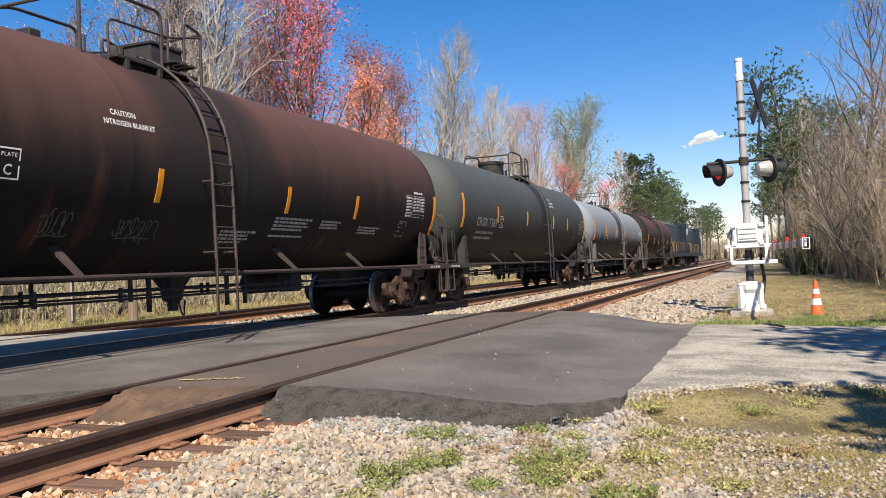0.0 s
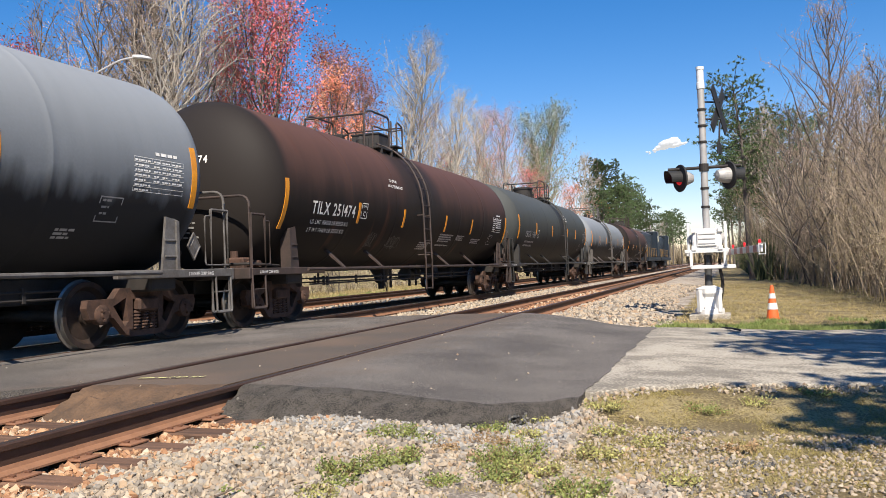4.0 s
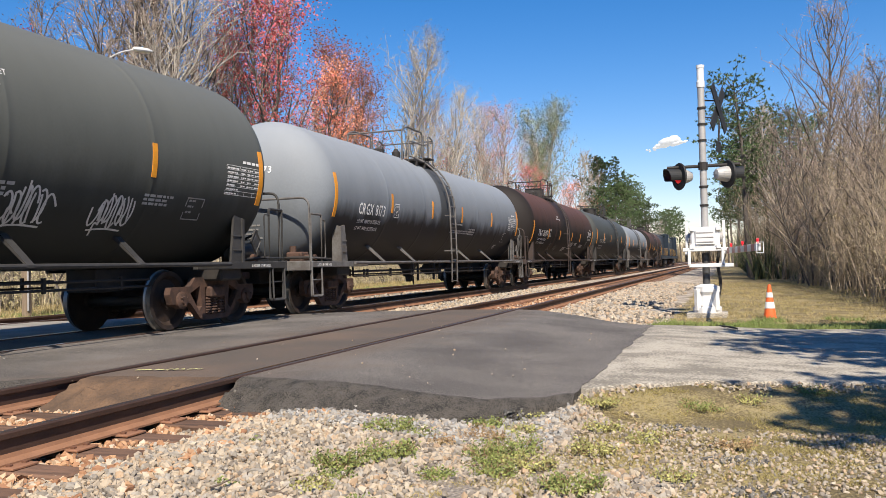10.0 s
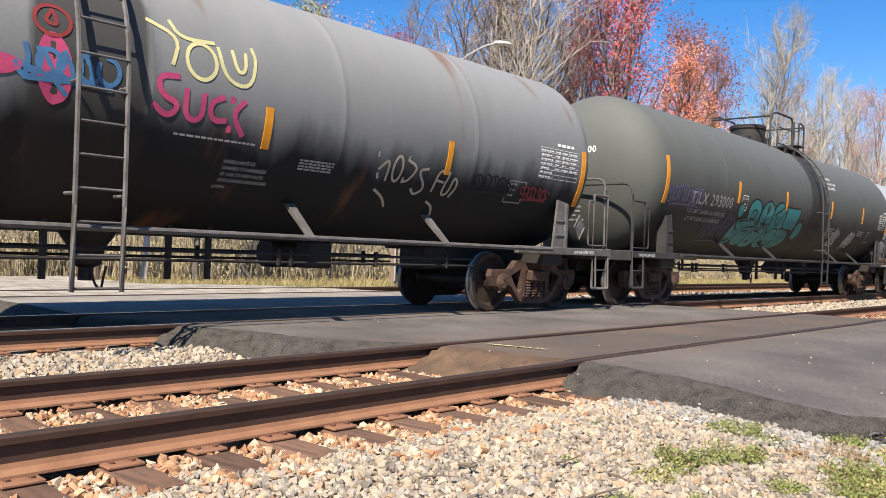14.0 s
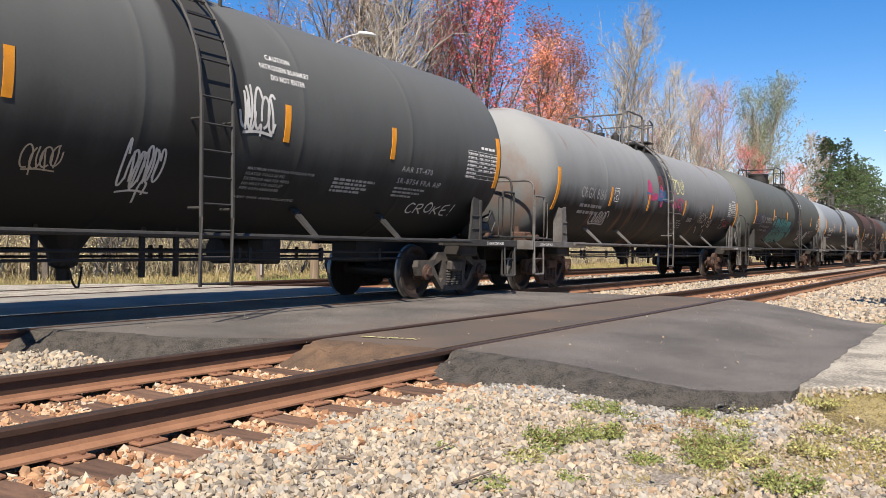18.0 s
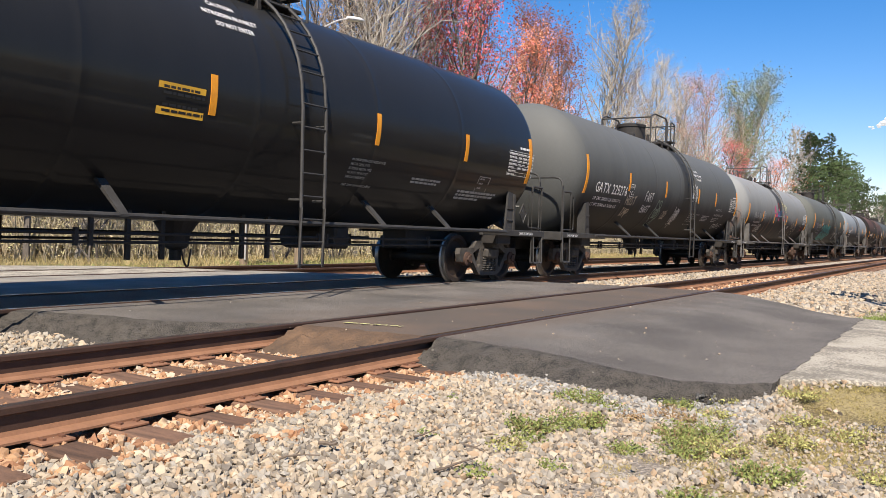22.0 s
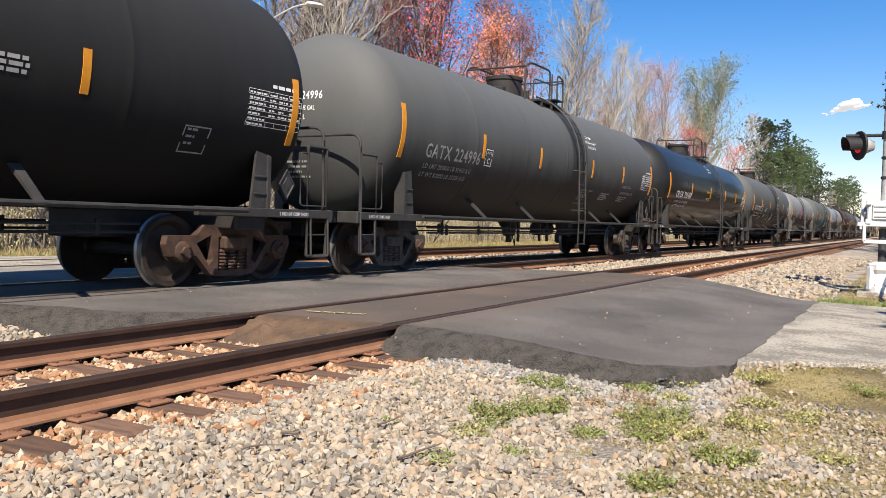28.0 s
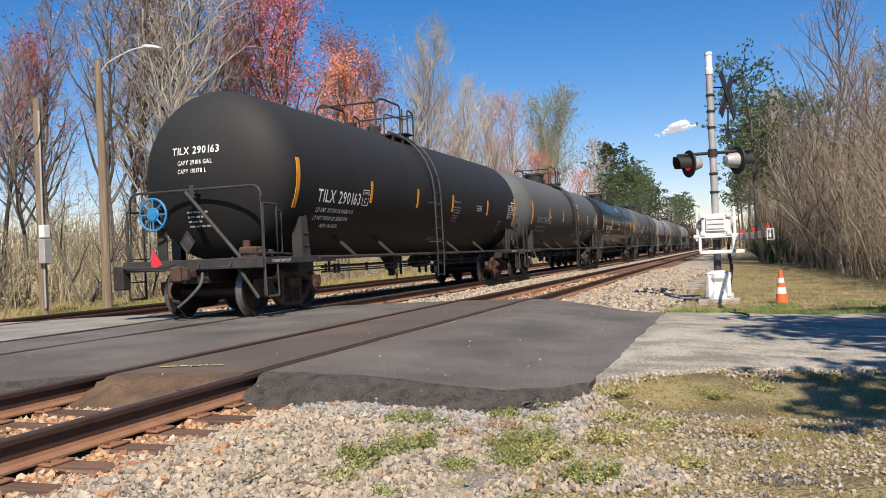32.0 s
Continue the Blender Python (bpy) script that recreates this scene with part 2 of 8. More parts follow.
BUD_PINK = mat("pinkish_buds", (0.46, 0.17, 0.14), (0.50, 0.26, 0.20), rough=0.8, scale=1, fine=9, bump=0, vary=0.3)
BUD_ORANGE = mat("orange_maple_keys", (0.66, 0.15, 0.085), (0.69, 0.29, 0.16), rough=0.8, scale=1, fine=9, bump=0, vary=0.3)
BUD_TAN = mat("tan_buds", (0.30, 0.215, 0.16), (0.40, 0.30, 0.23), rough=0.8, scale=1, fine=9, bump=0, vary=0.3)
BUD_GREEN = mat("young_green_leaves", (0.22, 0.29, 0.10), (0.33, 0.37, 0.17), rough=0.7, scale=1, fine=9, bump=0, vary=0.3)
PINE = mat("pine_needles", (0.045, 0.085, 0.028), (0.085, 0.12, 0.04), rough=0.75, scale=1, fine=9, bump=0, vary=0.35)
DRY_GRASS = mat("dry_grass", (0.42, 0.32, 0.16), (0.28, 0.23, 0.10), rough=0.9, scale=1, fine=9, bump=0, vary=0.35)
GREEN_GRASS = mat("green_grass", (0.12, 0.17, 0.04), (0.20, 0.23, 0.07), rough=0.85, scale=1, fine=9, bump=0, vary=0.35)


# ---- mesh tools ----
class Shape:
    """Gathers the corners and faces of one mesh."""

    def __init__(self):
        self.v, self.f = [], []

    def add(self, v, f):
        k = len(self.v)
        self.v += [tuple(p) for p in v]
        self.f += [tuple(i + k for i in q) for q in f]
        return self

    def box(self, lo, hi, bevel=0.0, turn=None):
        (x0, y0, z0), (x1, y1, z1) = lo, hi
        b = min(bevel, 0.45 * min(x1 - x0, y1 - y0, z1 - z0))
        if b <= 0:
            v = [(x, y, z) for x in (x0, x1) for y in (y0, y1) for z in (z0, z1)]
            f = [(0, 1, 3, 2), (4, 6, 7, 5), (0, 4, 5, 1), (2, 3, 7, 6), (0, 2, 6, 4), (1, 5, 7, 3)]
        else:
            v, f = [], []
            for sx in (0, 1):
                for sy in (0, 1):
                    for sz in (0, 1):
                        X, Y, Z = (x0, x1)[sx], (y0, y1)[sy], (z0, z1)[sz]
                        dx, dy, dz = (b, -b)[sx], (b, -b)[sy], (b, -b)[sz]
                        v += [(X, Y + dy, Z + dz), (X + dx, Y, Z + dz), (X + dx, Y + dy, Z)]

            def i(sx, sy, sz, a):
                return 3 * (4 * sx + 2 * sy + sz) + a

            for s in (0, 1):
                q = [(0, 0), (1, 0), (1, 1), (0, 1)]
                f += [tuple(i(s, a, c, 0) for a, c in q), tuple(i(a, s, c, 1) for a, c in q), tuple(i(a, c, s, 2) for a, c in q)]
                for r in (0, 1):
                    f += [(i(s, r, 0, 0), i(s, r, 1, 0), i(s, r, 1, 1), i(s, r, 0, 1)), (i(s, 0, r, 0), i(s, 1, r, 0), i(s, 1, r, 2), i(s, 0, r, 2)), (i(0, s, r, 1), i(1, s, r, 1), i(1, s, r, 2), i(0, s, r, 2))]
                    f += [(i(s, r, c, 0), i(s, r, c, 1), i(s, r, c, 2)) for c in (0, 1)]
        if turn:
            v = [turn @ Vector(p) for p in v]
        return self.add(v, f)

    def lathe(self, rows, m=None, n=24, close=True):
        """Turns (radius, height) rows about z."""
        v, f = [], []
        for r, h in rows:
            v += [(r * math.cos(2 * math.pi * i / n), r * math.sin(2 * math.pi * i / n), h) for i in range(n)]
        for a in range(len(rows) - 1):
            f += [(a * n + i, a * n + (i + 1) % n, (a + 1) * n + (i + 1) % n, (a + 1) * n + i) for i in range(n)]
        if close:
            f += [tuple(range(n))[::-1], tuple((len(rows) - 1) * n + i for i in range(n))]
        if m:
            v = [m @ Vector(p) for p in v]
        return self.add(v, f)

    def rod(self, a, b, r, r2=None, n=8):
        a, b = Vector(a), Vector(b)
        m = Matrix.Translation(a) @ (b - a).to_track_quat("Z", "Y").to_matrix().to_4x4()
        return self.lathe([(r, 0), (r if r2 is None else r2, (b - a).length)], m, n)

    def tube(self, pts, r, n=8, r2=None):
        pts = [Vector(p) for p in pts]
        v, f = [], []
        for k, p in enumerate(pts):
            d = (pts[min(k + 1, len(pts) - 1)] - pts[max(k - 1, 0)]).normalized()
            q = d.to_track_quat("Z", "Y")
            rr = r + ((r if r2 is None else r2) - r) * k / (len(pts) - 1)
            v += [p + q @ Vector((rr * math.cos(2 * math.pi * i / n), rr * math.sin(2 * math.pi * i / n), 0)) for i in range(n)]
        for a in range(len(pts) - 1):
            f += [(a * n + i, a * n + (i + 1) % n, (a + 1) * n + (i + 1) % n, (a + 1) * n + i) for i in range(n)]
        f += [tuple(range(n))[::-1], tuple((len(pts) - 1) * n + i for i in range(n))]
        return self.add(v, f)

    def prism(self, outline, lo, hi, axis="x"):
        """An outline pushed along an axis from lo to hi."""
        n = len(outline)
        put = {"x": lambda a, b, c: (c, a, b), "y": lambda a, b, c: (a, c, b), "z": lambda a, b, c: (a, b, c)}[axis]
        v = [put(a, b, c) for c in (lo, hi) for a, b in outline]
        f = [tuple(range(n))[::-1], tuple(range(n, 2 * n))] + [(i, (i + 1) % n, n + (i + 1) % n, n + i) for i in range(n)]
        return self.add(v, f)

    def moved(self, m):
        self.v = [tuple(m @ Vector(p)) for p in self.v]
        return self

    def mesh(self, name, material, smooth=False):
        me = bpy.data.meshes.new(name)
        me.from_pydata(self.v, [], self.f)
        bm = bmesh.new()
        bm.from_mesh(me)
        bmesh.ops.recalc_face_normals(bm, faces=bm.faces)
        bm.to_mesh(me)
        bm.free()
        if smooth:
            me.shade_smooth()
            me.set_sharp_from_angle(angle=radians(35))
        me.materials.append(material)
        return me


def part(name, shape, material, parent, label="", smooth=False):
    """One mesh object under a thing or under a part. shape: a Shape, or a mesh to share."""
    ob = new(name, shape if isinstance(shape, bpy.types.Mesh) else shape.mesh(name, material, smooth))
    ob.parent = parent
    return tagged(ob, label) if label else ob


def thing(name, label, category, group="", at=(0, 0, 0), turn=0.0):
    ob = new(name)
    ob.empty_display_size = 0.3
    ob.matrix_basis = pose(*at, 0, 0, turn)
    return tagged(ob, label, category, group)


def rounded(path, r=0.12, n=4):
    """Rounds the bends of a path."""
    path = [Vector(p) for p in path]
    out = [path[0]]
    for a, b, c in zip(path, path[1:], path[2:]):
        u, w = (a - b), (c - b)
        k = min(r, u.length * 0.45, w.length * 0.45)
        p, q = b + u.normalized() * k, b + w.normalized() * k
        out += [p.lerp(b, t).lerp(b.lerp(q, t), t) for t in [i / n for i in range(n + 1)]]
    return out + [path[-1]]


# ---- letters of the built-in font, made once ----
GLYPHS = {}


def make_glyphs(chars):
    made = []
    for ch in chars:
        cu = bpy.data.curves.new("glyph", "FONT")
        cu.body, cu.resolution_u, cu.offset = ch, 2, 0.014
        made.append((ch, new("glyph", cu)))
    deps = bpy.context.evaluated_depsgraph_get()
    for ch, ob in made:
        me = bpy.data.meshes.new_from_object(ob.evaluated_get(deps))
        v = [(p.co.x, p.co.y) for p in me.vertices]
        f = [tuple(p.vertices) for p in me.polygons]
        GLYPHS[ch] = (v, f, max((p[0] for p in v), default=0.3))
        cu = ob.data
        bpy.data.objects.remove(ob)
        bpy.data.curves.remove(cu)
        bpy.data.meshes.remove(me)


make_glyphs("ABCDEFGHIJKLMNOPQRSTUVWXYZ0123456789/.-!")


def writing(lines, size, squeeze=1.0, gap=1.5):
    """Flat letters: corners (u, v) and faces of lines of text, u to the right from 0, v up, the first line's foot at 0."""
    v, f = [], []
    for row, line in enumerate(lines):
        u = 0.0
        for ch in line:
            if ch == " ":
                u += 0.35 * size * squeeze
                continue
            gv, gf, w = GLYPHS[ch]
            k = len(v)
            v += [(u + x * size * squeeze, y * size - row * gap * size) for x, y in gv]
            f += [tuple(i + k for i in q) for q in gf]
            u += (w + 0.09) * size * squeeze
    return v, f


def bars(rows, height, gap, seed=1):
    """Unreadable small print: broken bars. rows: lengths."""
    rnd = random.Random(seed)
    v, f = [], []
    for r, length in enumerate(rows):
        u = 0.0
        while u < length:
            w = min(rnd.uniform(1.2, 4.0) * height, length - u + 0.02)
            k, y = len(v), -r * (height + gap)
            v += [(u, y), (u + w, y), (u + w, y + height), (u, y + height)]
            f.append((k, k + 1, k + 2, k + 3))
            u += w + 0.6 * height
    return v, f


# ---- the ground, one sheet out to the horizon ----
TRACKS = (0.0, -4.27, -8.90)
TRAIN_X = TRACKS[1]


def smooth(a, b, t):
    t = min(max((t - a) / (b - a), 0), 1)
    return t * t * (3 - 2 * t)


def conc_lo(x):
    return float(np.interp(x, [3.4, 3.9, 4.6, 6.0, 9, 14], [7.6, 8.1, 8.65, 9.2, 9.7, 10.2])) + 0.10 * noise.noise((x * 3, 1, 6)) + 0.05 * noise.noise((x * 9, 1, 6))


def conc_hi(x):
    return float(np.interp(x, [3.3, 4.6, 6.8, 14], [14.75, 14.95, 15.1, 15.4])) + 0.05 * noise.noise((x * 3, 9, 6))


def road_z(x, y):
    z = -0.012 - 0.17 * smooth(1.2, 3.6, x) - 0.09 * smooth(3.6, 6, x) - 0.2 * smooth(-10, -16, x)
    return z + 0.008 * noise.noise((x * 0.5, y * 0.5, 4))


def ground_z(x, y):
    """Ballast shoulders by the tracks, a shallow ditch, level verges."""
    z = -0.215
    z -= 0.12 * smooth(1.7, 3.4, x) + 0.03 * smooth(3.4, 7, x)
    z -= 0.14 * smooth(-10.4, -12.2, x)
    z -= 0.025 * (1 - smooth(1.25, 1.5, abs(x)))
    for c in (-2.13, -6.6):
        z -= 0.05 * math.exp(-(((x - c) / 0.35) ** 2))
    if x > 1.5 or x < -11:
        z += 0.035 * (noise.noise((x * 0.6, y * 0.6, 0)) + 0.5 * noise.noise((x * 1.7, y * 1.7, 3))) * smooth(1.5, 4, abs(x))
    if x > 3.2:  # up to the concrete's edges, and just below it
        lo, hi = conc_lo(max(x, 3.4)), conc_hi(x)
        near = smooth(lo - 1.3, lo - 0.3, y) * (1 - smooth(hi + 0.3, hi + 1.6, y)) * smooth(3.2, 3.7, x)
        inside = smooth(lo + 0.15, lo + 0.5, y) * (1 - smooth(hi - 0.5, hi - 0.15, y))
        z += near * (road_z(x, y) - 0.035 - 0.08 * inside - z)
    elif x < -10.5:
        z -= 0.16 * smooth(0, 1.5, y) * (1 - smooth(9.5, 10.4, y)) * smooth(-20, -18, x)
    return z


def lines(fine_lo, fine_hi, step, far, growth=1.28):
    out = list(np.arange(fine_lo, fine_hi + step / 2, step))
    for sign, k in ((1, -1), (-1, 0)):
        s = step
        while abs(out[k]) < far:
            s *= growth
            if sign > 0:
                out.append(out[-1] + s)
            else:
                out.insert(0, out[0] - s)
    return out


def verge_soil():
    """Dry mossy soil, pale ballast along the tracks and rust-stained ballast between the rails, with ragged borders."""
    m = GROUND
    n, k = m.node_tree.nodes, m.node_tree.links
    p, tc = n["Principled BSDF"], n["Texture Coordinate"]
    sep, border = n.new("ShaderNodeSeparateXYZ"), n.new("ShaderNodeTexNoise")
    k.new(tc.outputs["Object"], sep.inputs[0])
    k.new(tc.outputs["Object"], border.inputs["Vector"])
    border.inputs["Scale"].default_value, border.inputs["Detail"].default_value = 1.2, 8
    out = n["Color Ramp"].outputs[0]

    def lay(colours, centre, reach, soft):
        """Another soil over the one below, within a distance of a line along the tracks."""
        off, far, wob, mr, ramp, mx = n.new("ShaderNodeMath"), n.new("ShaderNodeMath"), n.new("ShaderNodeMath"), n.new("ShaderNodeMapRange"), n.new("ShaderNodeValToRGB"), n.new("ShaderNodeMix")
        off.operation, off.inputs[1].default_value = "SUBTRACT", centre
        k.new(sep.outputs["X"], off.inputs[0])
        far.operation = "ABSOLUTE"
        k.new(off.outputs[0], far.inputs[0])
        wob.operation, wob.inputs[1].default_value = "MULTIPLY_ADD", 2.2 * soft
        k.new(border.outputs["Fac"], wob.inputs[0])
        k.new(far.outputs[0], wob.inputs[2])
        mr.inputs["From Min"].default_value, mr.inputs["From Max"].default_value = reach + 1.1 * soft + 0.15, reach + 1.1 * soft - 0.15
        k.new(wob.outputs[0], mr.inputs["Value"])
        for e, c, at in zip(ramp.color_ramp.elements, colours, (0.60, 0.84)):
            e.position, e.color = at, (*c, 1)
        k.new(n["Math"].outputs[0], ramp.inputs[0])
        mx.data_type = "RGBA"
        k.new(mr.outputs[0], mx.inputs["Factor"])
        k.new(out, mx.inputs[6])
        k.new(ramp.outputs[0], mx.inputs[7])
        return mx.outputs[2]

    out = lay(((0.24, 0.20, 0.16), (0.46, 0.395, 0.32)), -3.6, 7.2, 0.8)
    out = lay(((0.17, 0.085, 0.042), (0.36, 0.19, 0.10)), 0.0, 1.25, 0.35)
    k.new(out, p.inputs["Base Color"])
    return m


gx, gy = lines(-13, 9, 0.22, 2600), lines(0, 34, 0.25, 2600)
gv = [(x, y, ground_z(x, y)) for x in gx for y in gy]
gf = [(i * len(gy) + j, (i + 1) * len(gy) + j, (i + 1) * len(gy) + j + 1, i * len(gy) + j + 1) for i in range(len(gx) - 1) for j in range(len(gy) - 1)]
gm = bpy.data.meshes.new("ground")
gm.from_pydata(gv, [], gf)
gm.materials.append(verge_soil())
gm.shade_smooth()
ground = tagged(new("ground", gm), "dry grassy verge with pale crushed stone ballast along the tracks", "ground", kind="structure")


# ---- the road over the tracks ----
def rail_dust(m, colour, centre, reach):
    """Brown brake dust and dried mud trodden into a road surface along a track, with a ragged border."""
    n, k = m.node_tree.nodes, m.node_tree.links
    p, tc = n["Principled BSDF"], n["Texture Coordinate"]
    below = p.inputs["Base Color"].links[0].from_socket
    sep, blot, off, far, wob, mr, mx = n.new("ShaderNodeSeparateXYZ"), n.new("ShaderNodeTexNoise"), n.new("ShaderNodeMath"), n.new("ShaderNodeMath"), n.new("ShaderNodeMath"), n.new("ShaderNodeMapRange"), n.new("ShaderNodeMix")
    k.new(tc.outputs["Object"], sep.inputs[0])
    k.new(tc.outputs["Object"], blot.inputs["Vector"])
    blot.inputs["Scale"].default_value, blot.inputs["Detail"].default_value = 1.7, 8
    off.operation, off.inputs[1].default_value = "SUBTRACT", centre
    k.new(sep.outputs["X"], off.inputs[0])
    far.operation = "ABSOLUTE"
    k.new(off.outputs[0], far.inputs[0])
    wob.operation, wob.inputs[1].default_value = "MULTIPLY_ADD", 2.4
    k.new(blot.outputs["Fac"], wob.inputs[0])
    k.new(far.outputs[0], wob.inputs[2])
    mr.inputs["From Min"].default_value, mr.inputs["From Max"].default_value = reach + 1.2 + 0.5, reach + 1.2 - 0.5
    mr.inputs["To Max"].default_value = 0.6
    k.new(wob.outputs[0], mr.inputs["Value"])
    mx.data_type = "RGBA"
    k.new(mr.outputs[0], mx.inputs["Factor"])
    k.new(below, mx.inputs[6])
    mx.inputs[7].default_value = (*colour, 1)
    k.new(mx.outputs[2], p.inputs["Base Color"])


rail_dust(ASPHALT, (0.135, 0.100, 0.074), 0.0, 1.15)


def near_edge(x):
    """Where the tarmac begins, by distance across the tracks."""
    table = [(-30, 3.0), (-12, 4.0), (-9.6, 5.0), (-5, 4.9), (-3.6, 5.35), (-1.6, 5.9), (-0.8, 6.55), (0.8, 6.75), (1.85, 6.75), (2.9, 6.85), (3.3, 7.15), (3.45, 7.42), (3.7, 7.6)]
    base = float(np.interp(x, [t[0] for t in table], [t[1] for t in table]))
    return base + 0.10 * noise.noise((x * 1.8, 0, 2)) + 0.05 * noise.noise((x * 6, 0, 9))


def far_edge(x):
    table = [(-30, 10.5), (-12, 11.0), (-9, 12.6), (-6.3, 14.6), (-1, 16.6), (0.7, 16.7), (1.6, 16.0), (2.8, 15.1), (3.4, 14.8)]
    return float(np.interp(x, [t[0] for t in table], [t[1] for t in table])) + 0.06 * noise.noise((x * 2, 4, 2))


def slab(name, x0, x1, material, edge_material, lo=near_edge, hi=far_edge, top=road_z, skirt=0.35, step=0.2, drop=0.26, label="", rough=1.0, ragged=0.0):
    """A strip of road with broken, sloping ends."""
    s, t = Shape(), []
    nx, ny, ns = max(2, int((x1 - x0) / step)), 44, 12
    for i in range(nx + 1):
        x = x0 + (x1 - x0) * i / nx
        a, b = lo(x), hi(x)
        fade = 1 - 0.78 * smooth(1.6, 3.4, x)
        reach = fade * (skirt + 0.12 * noise.noise((x * 4, 8, 0)))
        s.v.append((x, a - reach - 0.08, top(x, a) - 0.6))
        for j in range(ns + 1):
            u = j / ns  # 0 at the foot, 1 at the top
            y = a - reach * (1 - u)
            lump = (0.04 + 0.09 * smooth(1.7, 0.95, x) * smooth(0.78, 0.82, x)) * noise.noise((x * 6, y * 6, 1)) + 0.04 * noise.noise((x * 17, y * 17, 4)) + 0.03 * noise.noise((x * 41, y * 41, 4))
            s.v.append((x, y, top(x, y) - fade * drop * (1 - u) ** 1.5 + rough * lump * math.sin(math.pi * u) * fade))
        for j in range(1, ny + 1):
            y = a + (b - a) * (j / ny) ** 1.3
            s.v.append((x, y, top(x, y)))
        for dy, dz in ((0.2, 0.05), (0.32, drop), (0.4, 0.6)):
            s.v.append((x, b + dy, top(x, b) - dz))
    m = ny + ns + 5
    if ragged:  # the last edge runs unevenly over its neighbour
        k = len(s.v) - 4 * m
        s.v[k:] = [(x, y, z + 0.006) for x, y, z in s.v[k:]]
        for j, (x, y, z) in enumerate(s.v[-m:]):
            s.v[len(s.v) - m + j] = (x + ragged * (noise.noise((y * 1.6, 3, 1)) + 0.6 * noise.noise((y * 6, 3, 4))), y, z)
    for i in range(nx):
        for j in range(m - 1):
            s.f.append((i * m + j, (i + 1) * m + j, (i + 1) * m + j + 1, i * m + j + 1))
            t.append(1 if j < ns + 1 or j > ny + ns + 1 else 0)
    # walls down at both sides
    for i in (0, nx):
        k = len(s.v)
        s.v += [(x, y, z - 0.20) for x, y, z in s.v[i * m : (i + 1) * m]]
        s.f += [(i * m + j, i * m + j + 1, k + j + 1, k + j) for j in range(m - 1)]
        t += [1] * (m - 1)
    me = s.mesh(name, material, True)
    me.materials.append(edge_material)
    me.polygons.foreach_set("material_index", t)
    return tagged(new(name, me), label, "road", kind="structure")


G = 0.7525  # half the distance between rail centres
HEAD = 0.055
DIRT = mat("brown_soil", (0.16, 0.095, 0.055), (0.085, 0.055, 0.036), rough=0.95, scale=4, fine=50, bump=1.0, depth=0.02)
MID = mat("dusty_asphalt", (0.145, 0.10, 0.072), (0.085, 0.070, 0.058), rough=0.9, scale=0.8, fine=90, bump=0.8, depth=0.006, even=True, grit=1.2)
slab("road_1", G + HEAD, 3.53, ASPHALT, ASPHALT_EDGE, skirt=0.55, step=0.05, ragged=0.05, label="dark patched asphalt apron beside the rails")
slab("road_2", -G + 0.11, G - 0.11, MID, DIRT, skirt=0.75, step=0.05, label="dusty brown asphalt filled between the rails")
slab("road_3", TRACKS[1] + G + HEAD, -G - HEAD, ASPHALT, ASPHALT_EDGE, skirt=0.5, step=0.06, label="dark asphalt between the two tracks")
slab("road_4", TRACKS[1] - G + 0.11, TRACKS[1] + G - 0.11, ASPHALT, ASPHALT_EDGE, label="dark asphalt filled between the rails")
PALE = mat("pale_dusty_asphalt", (0.19, 0.172, 0.15), (0.29, 0.265, 0.225), rough=0.9, scale=1.3, fine=75, bump=0.6, depth=0.006, tight=True, even=True, grit=1.0)
slab("road_5", TRACKS[2] + G + HEAD, TRACKS[1] - G - HEAD, PALE, ASPHALT_EDGE, label="pale dusty asphalt between the far tracks")
slab("road_6", TRACKS[2] - G + 0.11, TRACKS[2] + G - 0.11, CONCRETE, ASPHALT_EDGE, label="pale worn concrete filled between the far rails")


slab("pavement_1", 3.46, 16, CONCRETE, CONCRETE, conc_lo, conc_hi, skirt=0.10, drop=0.05, step=0.05, rough=0.4, label="pale worn concrete road with a ragged edge")
slab("pavement_2", -19, TRACKS[2] - G - HEAD, CONCRETE, CONCRETE, lambda x: near_edge(x) - 6 * smooth(-10, -11.5, x), far_edge, skirt=0.15, drop=0.12, step=0.3, label="pale concrete road beyond the tracks")
PAINT_Y = mat("yellow_paint", (0.42, 0.40, 0.14), (0.62, 0.60, 0.26), rough=0.6, scale=8, fine=60, bump=0)
mark = Shape()
mv, mf = bars([0.24], 0.05, 0.1, 5)
wv, wf = writing(["MAIN"], 0.11, 1.1)
mark.add([(u - 0.46, 6.93 + 0.25 * u + v, road_z(0, 7) + 0.012) for u, v in mv], mf)
mark.add([(u - 0.18, 7.0 + 0.25 * u + v, road_z(0, 7) + 0.012) for u, v in wv], wf)
tagged(new("road_marking", mark.mesh("road_marking", PAINT_Y)), "worn yellow spray-painted lettering on the asphalt", "marking", kind="structure")


